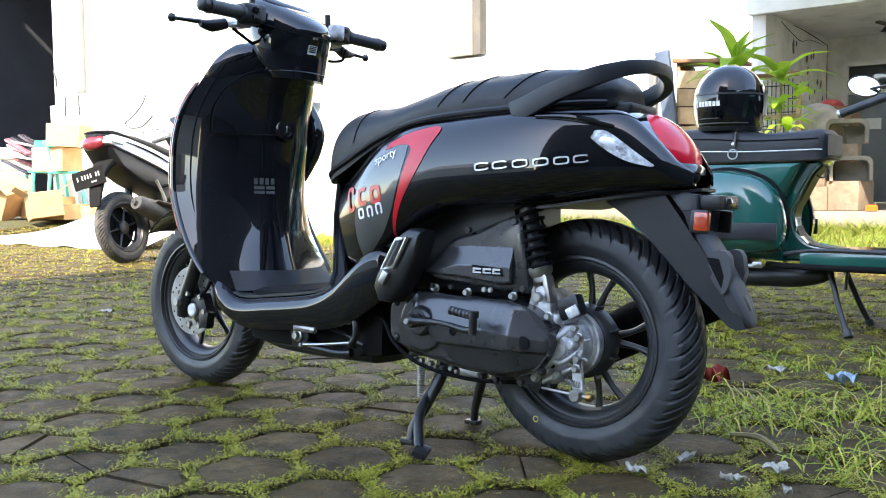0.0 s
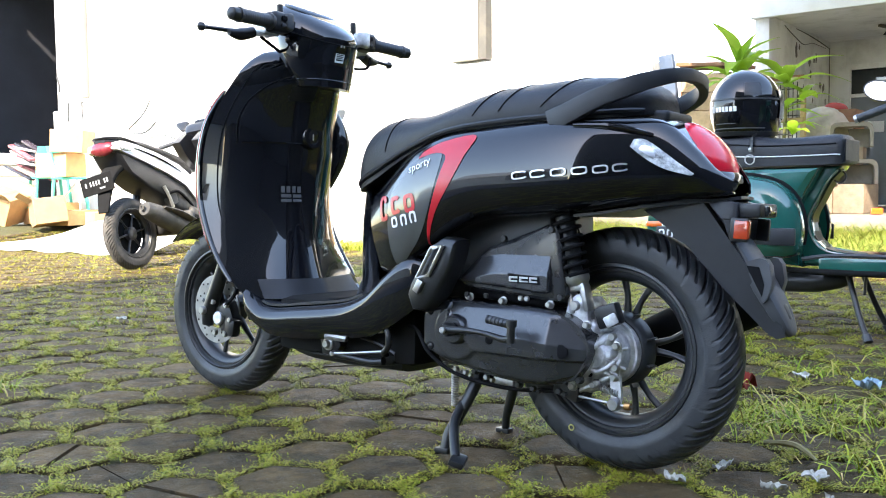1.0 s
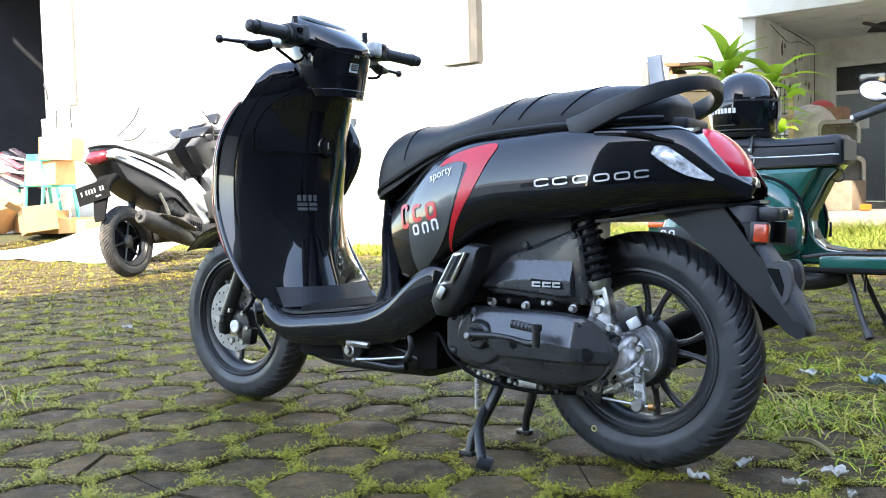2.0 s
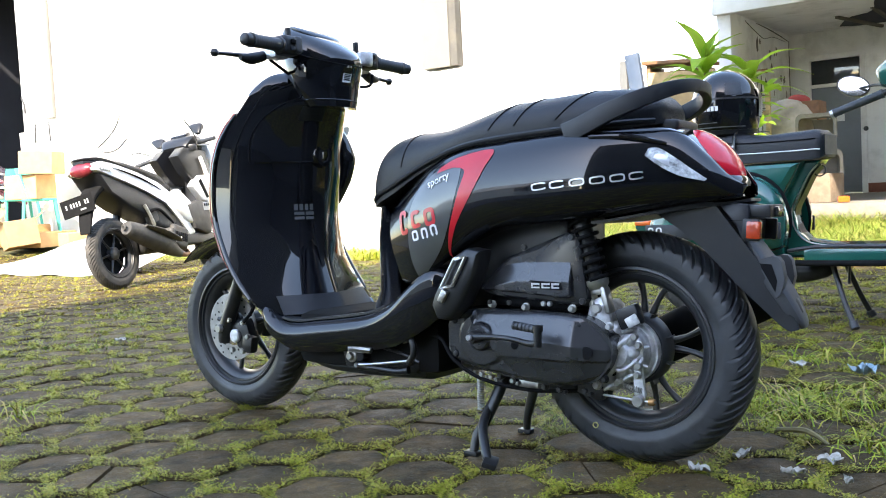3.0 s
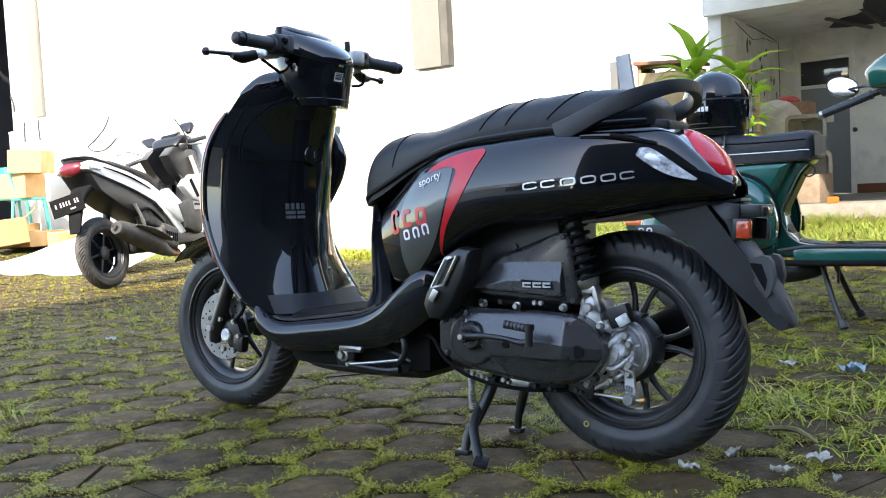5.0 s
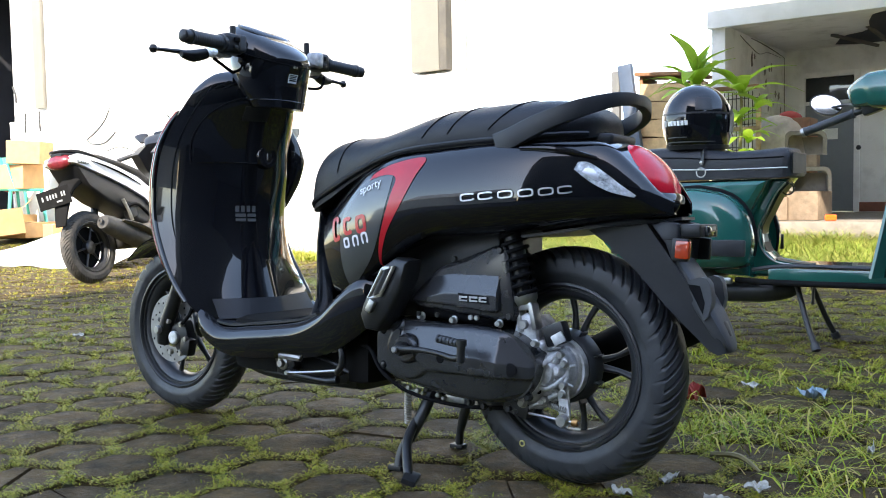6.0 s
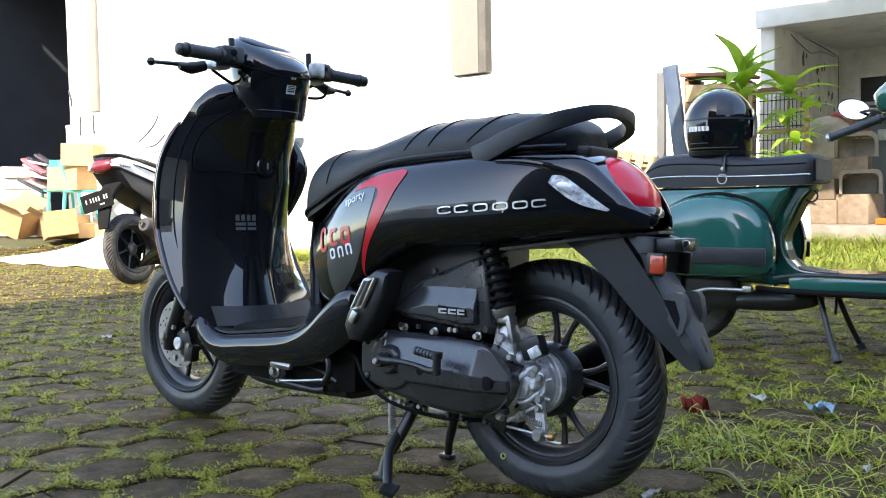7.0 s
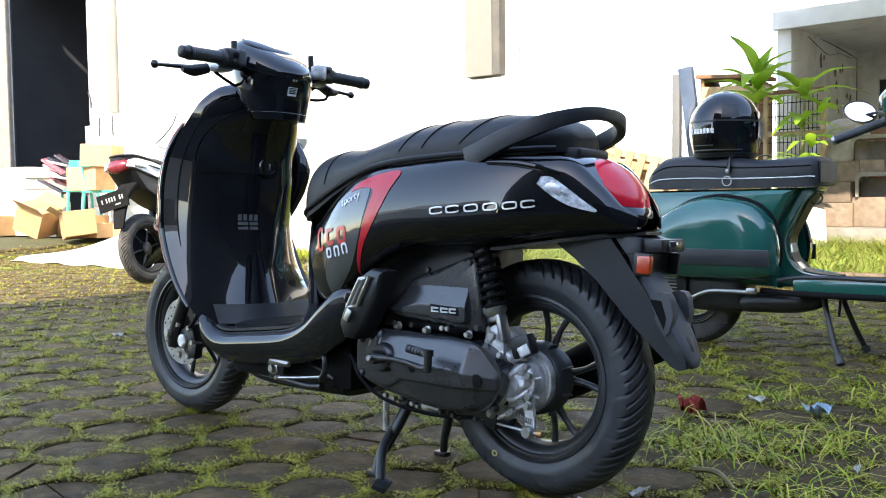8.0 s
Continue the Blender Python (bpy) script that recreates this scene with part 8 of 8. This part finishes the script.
for k in range(3):
    me = bpy.data.meshes.new("paver")
    v, f = split_paver(40 + k)
    me.from_pydata(v, [], f)
    me.update()
    me.materials.append(M_PAVER)
    kinds.append(me)
rng = np.random.default_rng(7)
ca, sa = math.cos(TURN_PAVE), math.sin(TURN_PAVE)
centres, far_v, far_f, near_n = [], [], [], 0
for j in range(-26, 30):
    for i in range(-52, 28):
        u, v = (i + 0.5 * (j % 2)) * PITCH, j * PITCH * 0.8660
        x, y = ORIGIN[0] + u * ca - v * sa, ORIGIN[1] + u * sa + v * ca
        if not (-10.5 < x < 4.6 and -2.3 < y < 5.30) or (x > 1.8 and y < 3.1):
            continue
        centres.append((x, y))
        z = ground_z(x) + rng.uniform(-0.005, 0.004)
        m = pose(x, y, z, rng.uniform(-1.3, 1.3), rng.uniform(-1.3, 1.3), 60 * int(rng.integers(6)) + math.degrees(TURN_PAVE) + rng.uniform(-2, 2))
        if -2.35 < x < 0.95 and -1.25 < y < 1.75 and near_n < 300:
            ob = new("paver", kinds[int(rng.integers(10))] if rng.random() > 0.1 else kinds[10 + int(rng.integers(3))])
            ob.parent, ob.matrix_basis = pavement, m
            near_n += 1
        else:
            base = len(far_v)
            far_v += [tuple(m @ Vector(p)) for p in paver_points(int(rng.integers(10)))]
            far_f += [tuple(k + base for k in f) for f in PAVER_FACES]
me = bpy.data.meshes.new("paver_field")
me.from_pydata(far_v, [], far_f)
me.update()
me.shade_smooth()
me.materials.append(M_PAVERS)
pf = new("paver_field", me)
pf.parent = pavement
tagged(pf, kind="stuff")


def green_mat(name, ramp, rough=0.6):
    m, n, l, b = node_mat(name)
    g = n.new("ShaderNodeNewGeometry")
    r = n.new("ShaderNodeValToRGB")
    els = r.color_ramp.elements
    while len(els) < len(ramp):
        els.new(0.5)
    for e, (pos, col) in zip(els, ramp):
        e.position, e.color = pos, (*col, 1)
    l.new(g.outputs["Random Per Island"], r.inputs[0])
    l.new(r.outputs[0], b.inputs["Base Color"])
    b.inputs["Roughness"].default_value = rough
    b.inputs["Specular IOR Level"].default_value = 0.3
    return m


M_MOSS = green_mat("moss_leaves", [(0.0, (0.12, 0.13, 0.009)), (0.35, (0.245, 0.245, 0.017)), (0.7, (0.36, 0.34, 0.030)), (0.9, (0.41, 0.31, 0.06)), (1.0, (0.22, 0.12, 0.04))])
M_WEED = green_mat("weed_leaves", [(0.0, (0.15, 0.19, 0.008)), (0.5, (0.28, 0.30, 0.015)), (0.85, (0.39, 0.37, 0.030)), (1.0, (0.32, 0.19, 0.06))])
M_GRASS = green_mat("grass_blades", [(0.0, (0.13, 0.20, 0.013)), (0.45, (0.28, 0.36, 0.014)), (0.68, (0.41, 0.41, 0.028)), (0.85, (0.47, 0.37, 0.09)), (1.0, (0.40, 0.27, 0.13))])
M_FIELD = green_mat("sunny_grass_blades", [(0.0, (0.09, 0.17, 0.015)), (0.5, (0.19, 0.25, 0.03)), (0.85, (0.32, 0.30, 0.07)), (1.0, (0.36, 0.27, 0.12))])


def blades(name, pts, length, width, lean, material, label, category, seg=2, curl=0.5):
    """Many small blades: roots pts (n, 3), their lengths, widths and lean (0 upright, 1 flat)."""
    n = len(pts)
    r = np.random.default_rng(n)
    a = r.uniform(0, 2 * np.pi, n)
    d = np.stack([np.cos(a), np.sin(a), np.zeros(n)], 1)
    w = np.stack([-np.sin(a), np.cos(a), np.zeros(n)], 1) * (width / 2)[:, None]
    t = np.linspace(0, 1, seg + 1)
    rows = []
    for k, s in enumerate(t):
        ang = (lean + curl * s) * np.pi / 2
        c = pts + (d * (length * s * np.sin(ang))[:, None]) + np.array([0, 0, 1.0]) * (length * s * np.cos(np.minimum(ang, 1.75)))[:, None]
        shape = (0.75 + 0.25 * s) * (1 - s ** 2.2)
        if k == seg:
            rows.append(c[:, None, :])
        else:
            rows.append(np.stack([c - w * shape, c + w * shape], 1))
    v = np.concatenate(rows, 1)
    per = v.shape[1]
    base = np.arange(n)[:, None] * per
    quads = np.concatenate([base + np.array([2 * k, 2 * k + 1, 2 * k + 3, 2 * k + 2]) for k in range(seg - 1)], 0) if seg > 1 else np.zeros((0, 4), int)
    tris = base + np.array([2 * (seg - 1), 2 * (seg - 1) + 1, 2 * seg])
    me = bpy.data.meshes.new(name)
    me.vertices.add(n * per)
    me.vertices.foreach_set("co", v.reshape(-1).astype(np.float32))
    loops = np.concatenate([quads.reshape(-1), tris.reshape(-1)])
    sizes = np.concatenate([np.full(len(quads), 4), np.full(len(tris), 3)])
    me.loops.add(len(loops))
    me.loops.foreach_set("vertex_index", loops.astype(np.int32))
    me.polygons.add(len(sizes))
    me.polygons.foreach_set("loop_start", np.concatenate([[0], np.cumsum(sizes)[:-1]]).astype(np.int32))
    me.update(calc_edges=True)
    me.materials.append(material)
    return tagged(new(name, me), label, category, kind="stuff")


def lumps(x, y, s, seed):
    return np.array([noise.noise(Vector((p * s + seed, q * s - seed, seed))) for p, q in zip(x, y)])


# moss along the joints, thick near by and sparse far off
C = np.array(centres)
mx, my, ml, mh = [], [], [], []
for q in range(3):
    ang = TURN_PAVE + radians(60 * q)
    mid = C + 0.5 * PITCH * np.array([math.cos(ang), math.sin(ang)])
    along = np.array([-math.sin(ang), math.cos(ang)])
    dist = np.hypot(mid[:, 0] - 0.6, mid[:, 1] + 1.3)
    count = np.clip(950 * np.exp(-(dist - 0.9) / 1.7), 40, 950).astype(int)
    idx = np.repeat(np.arange(len(mid)), count)
    s = rng.uniform(-0.068, 0.068, len(idx))
    clump = np.sin(idx * 12.9898 + np.floor(s * 60) * 78.233) * 0.5 + 0.5
    ok = rng.random(len(idx)) < 0.3 + 0.7 * clump
    idx, s = idx[ok], s[ok]
    across = rng.normal(0, 1.0, len(idx)) * (0.0065 + 0.007 * clump[ok])
    px = mid[idx, 0] + along[0] * s + math.cos(ang) * across
    py = mid[idx, 1] + along[1] * s + math.sin(ang) * across
    mx.append(px), my.append(py), ml.append(dist[idx]), mh.append(np.clip(1 - (across / 0.026) ** 2, 0, 1) * (0.4 + 0.6 * clump[ok]))
mx, my, ml, mh = map(np.concatenate, (mx, my, ml, mh))
n = len(mx)
mz = -0.008 + rng.uniform(0.2, 1, n) * (0.006 + 0.013 * mh) + np.array([ground_z(x) for x in mx])
size = rng.uniform(0.0035, 0.009, n) * (1 + np.clip((ml - 2) / 2.5, 0, 1.8))
blades("joint_moss", np.stack([mx, my, mz], 1), size, size * rng.uniform(0.4, 0.7, n), rng.uniform(0.1, 0.8, n), M_MOSS, "yellow-green moss and tiny weeds in the paving joints", "moss", 1, 0.4)

# little leafy weeds on the joint corners near by
ang0 = TURN_PAVE + radians(30)
corner = np.concatenate([C + 0.122 * np.array([math.cos(ang0 + radians(60 * q)), math.sin(ang0 + radians(60 * q))]) for q in (0, 1)])
cd = np.hypot(corner[:, 0] - 0.6, corner[:, 1] + 1.3)
corner = corner[(cd < 5.0) & (rng.random(len(corner)) < 0.8)]
idx = np.repeat(np.arange(len(corner)), rng.integers(25, 150, len(corner)))
wx, wy = corner[idx, 0] + rng.normal(0, 0.020, len(idx)), corner[idx, 1] + rng.normal(0, 0.020, len(idx))
n = len(idx)
blades("joint_weeds", np.stack([wx, wy, rng.uniform(-0.004, 0.016, n)], 1), rng.uniform(0.006, 0.017, n), rng.uniform(0.002, 0.0048, n), rng.uniform(0.05, 0.8, n), M_WEED, "small leafy green weeds at the joint corners", "weeds", 2, 0.6)

# longer grass: scattered tufts, thick behind the black scooter
def scatter(n, x0, x1, y0, y1):
    return rng.uniform(x0, x1, n), rng.uniform(y0, y1, n)


gx, gy = scatter(230000, -1.6, 3.0, 0.0, 4.6)
ok = (gx < 1.68) | (gy > 3.02)
gx, gy = gx[ok], gy[ok]
dens = lumps(gx, gy, 2.6, 3.0) * 0.9 + lumps(gx, gy, 8.0, 9.0) * 0.5 + np.clip((gx + 0.9) * 0.25, -0.6, 0.25) + np.clip((gy - 0.9) * 0.16, -0.16, 0.2)
ok = dens > 0.48 + 0.25 * rng.random(len(gx))
gx, gy, dens = gx[ok], gy[ok], dens[ok]
n = len(gx)
L = rng.uniform(0.015, 0.065, n) * (0.5 + 1.1 * np.clip(dens, 0, 1))
blades("yard_grass", np.stack([gx, gy, np.full(n, -0.012)], 1), L, rng.uniform(0.0016, 0.0036, n), rng.uniform(0.05, 0.6, n), M_GRASS, "short green grass growing over the paving", "grass", 2, 0.7)
tx, ty = [], []
for cx, cy, k, r in ((0.05, 1.17, 60, 0.03), (0.17, 0.60, 160, 0.10), (0.12, 0.52, 90, 0.08), (-1.82, -0.4, 45, 0.03), (-1.2, -0.98, 50, 0.025), (0.35, 0.75, 120, 0.09), 
                     (0.62, 0.42, 90, 0.07), (0.45, 0.30, 80, 0.07), (-0.9, 1.0, 60, 0.06), (0.3, 1.4, 130, 0.12), (-0.35, 1.5, 110, 0.12), (0.75, 1.1, 110, 0.10), (-0.62, 0.6, 40, 0.04), (-2.6, -0.2, 40, 0.05)):
    tx.append(rng.normal(cx, r, k)), ty.append(rng.normal(cy, r, k))
tx, ty = np.concatenate(tx), np.concatenate(ty)
n = len(tx)
blades("grass_tufts", np.stack([tx, ty, np.full(n, -0.01)], 1), rng.uniform(0.05, 0.19, n), rng.uniform(0.003, 0.006, n), rng.uniform(0.05, 0.55, n), M_GRASS, "taller grass tufts between the pavers", "grass", 4, 0.8)
# patches on the left part of the yard and along the wall
gx, gy = scatter(140000, -10.5, -1.2, 0.4, 5.4)
dens = lumps(gx, gy, 1.5, 21.0) + lumps(gx, gy, 6.0, 5.0) * 0.7 + np.clip((gy - 4.3) * 0.5, 0, 0.5)
ok = dens > 0.22 + 0.3 * rng.random(len(gx))
gx, gy, dens = gx[ok], gy[ok], dens[ok]
n = len(gx)
L = rng.uniform(0.025, 0.07, n) * (0.7 + np.clip(dens, 0, 1.2)) + np.clip(gy - 4.9, 0, 0.5) * rng.uniform(0.1, 0.5, n)
blades("yard_weeds", np.stack([gx, gy, -0.012 + np.array([ground_z(x) for x in gx])], 1), L, rng.uniform(0.004, 0.008, n), rng.uniform(0.05, 0.7, n), M_FIELD, "low yellow-green weeds over the far paving", "grass", 2, 0.6)
gx, gy = scatter(9000, -7.2, -3.7, 4.75, 5.42)
n = len(gx)
blades("wall_grass", np.stack([gx, gy, np.full(n, -0.015)], 1), rng.uniform(0.10, 0.34, n) * (0.7 + 0.6 * np.clip(lumps(gx, gy, 3.0, 71.0), -0.6, 0.8)), rng.uniform(0.005, 0.011, n), rng.uniform(0.0, 0.5, n), M_GRASS, "green grass and weeds along the foot of the wall", "grass", 3, 0.7)
# sunny field up to the porch
gx, gy = scatter(150000, -6.5, 2.5, 4.6, 8.15)
ok = (gx > -3.8) | (gy > 5.9)
gx, gy = gx[ok], gy[ok]
dens = lumps(gx, gy, 1.2, 40.0)
ok = dens > -0.5 + 0.5 * rng.random(len(gx))
gx, gy, dens = gx[ok], gy[ok], dens[ok]
n = len(gx)
blades("sunny_grass", np.stack([gx, gy, np.full(n, -0.018)], 1), rng.uniform(0.18, 0.46, n) * (0.8 + 0.6 * dens), rng.uniform(0.004, 0.008, n), rng.uniform(0.0, 0.3, n), M_FIELD, "tall sunlit yellow-green grass before the porch", "grass", 3, 0.6)

# brown dry stalks and low leafy clumps between the grass
gx, gy = scatter(60000, -0.4, 1.6, -0.15, 2.6)
dens = lumps(gx, gy, 5.0, 61.0) + 0.5 * lumps(gx, gy, 14.0, 63.0)
ok = dens > 0.38 + 0.2 * rng.random(len(gx))
gx, gy = gx[ok], gy[ok]
n = len(gx)
M_DRY = green_mat("dry_brown_stalks", [(0.0, (0.16, 0.09, 0.035)), (0.5, (0.27, 0.17, 0.07)), (0.85, (0.40, 0.29, 0.14)), (1.0, (0.20, 0.20, 0.03))])
blades("dry_stalks", np.stack([gx, gy, np.full(n, -0.008)], 1), rng.uniform(0.012, 0.05, n), rng.uniform(0.0015, 0.004, n), rng.uniform(0.1, 0.95, n), M_DRY, "dry brown stalks and withered leaves among the grass", "dry grass", 2, 0.7)
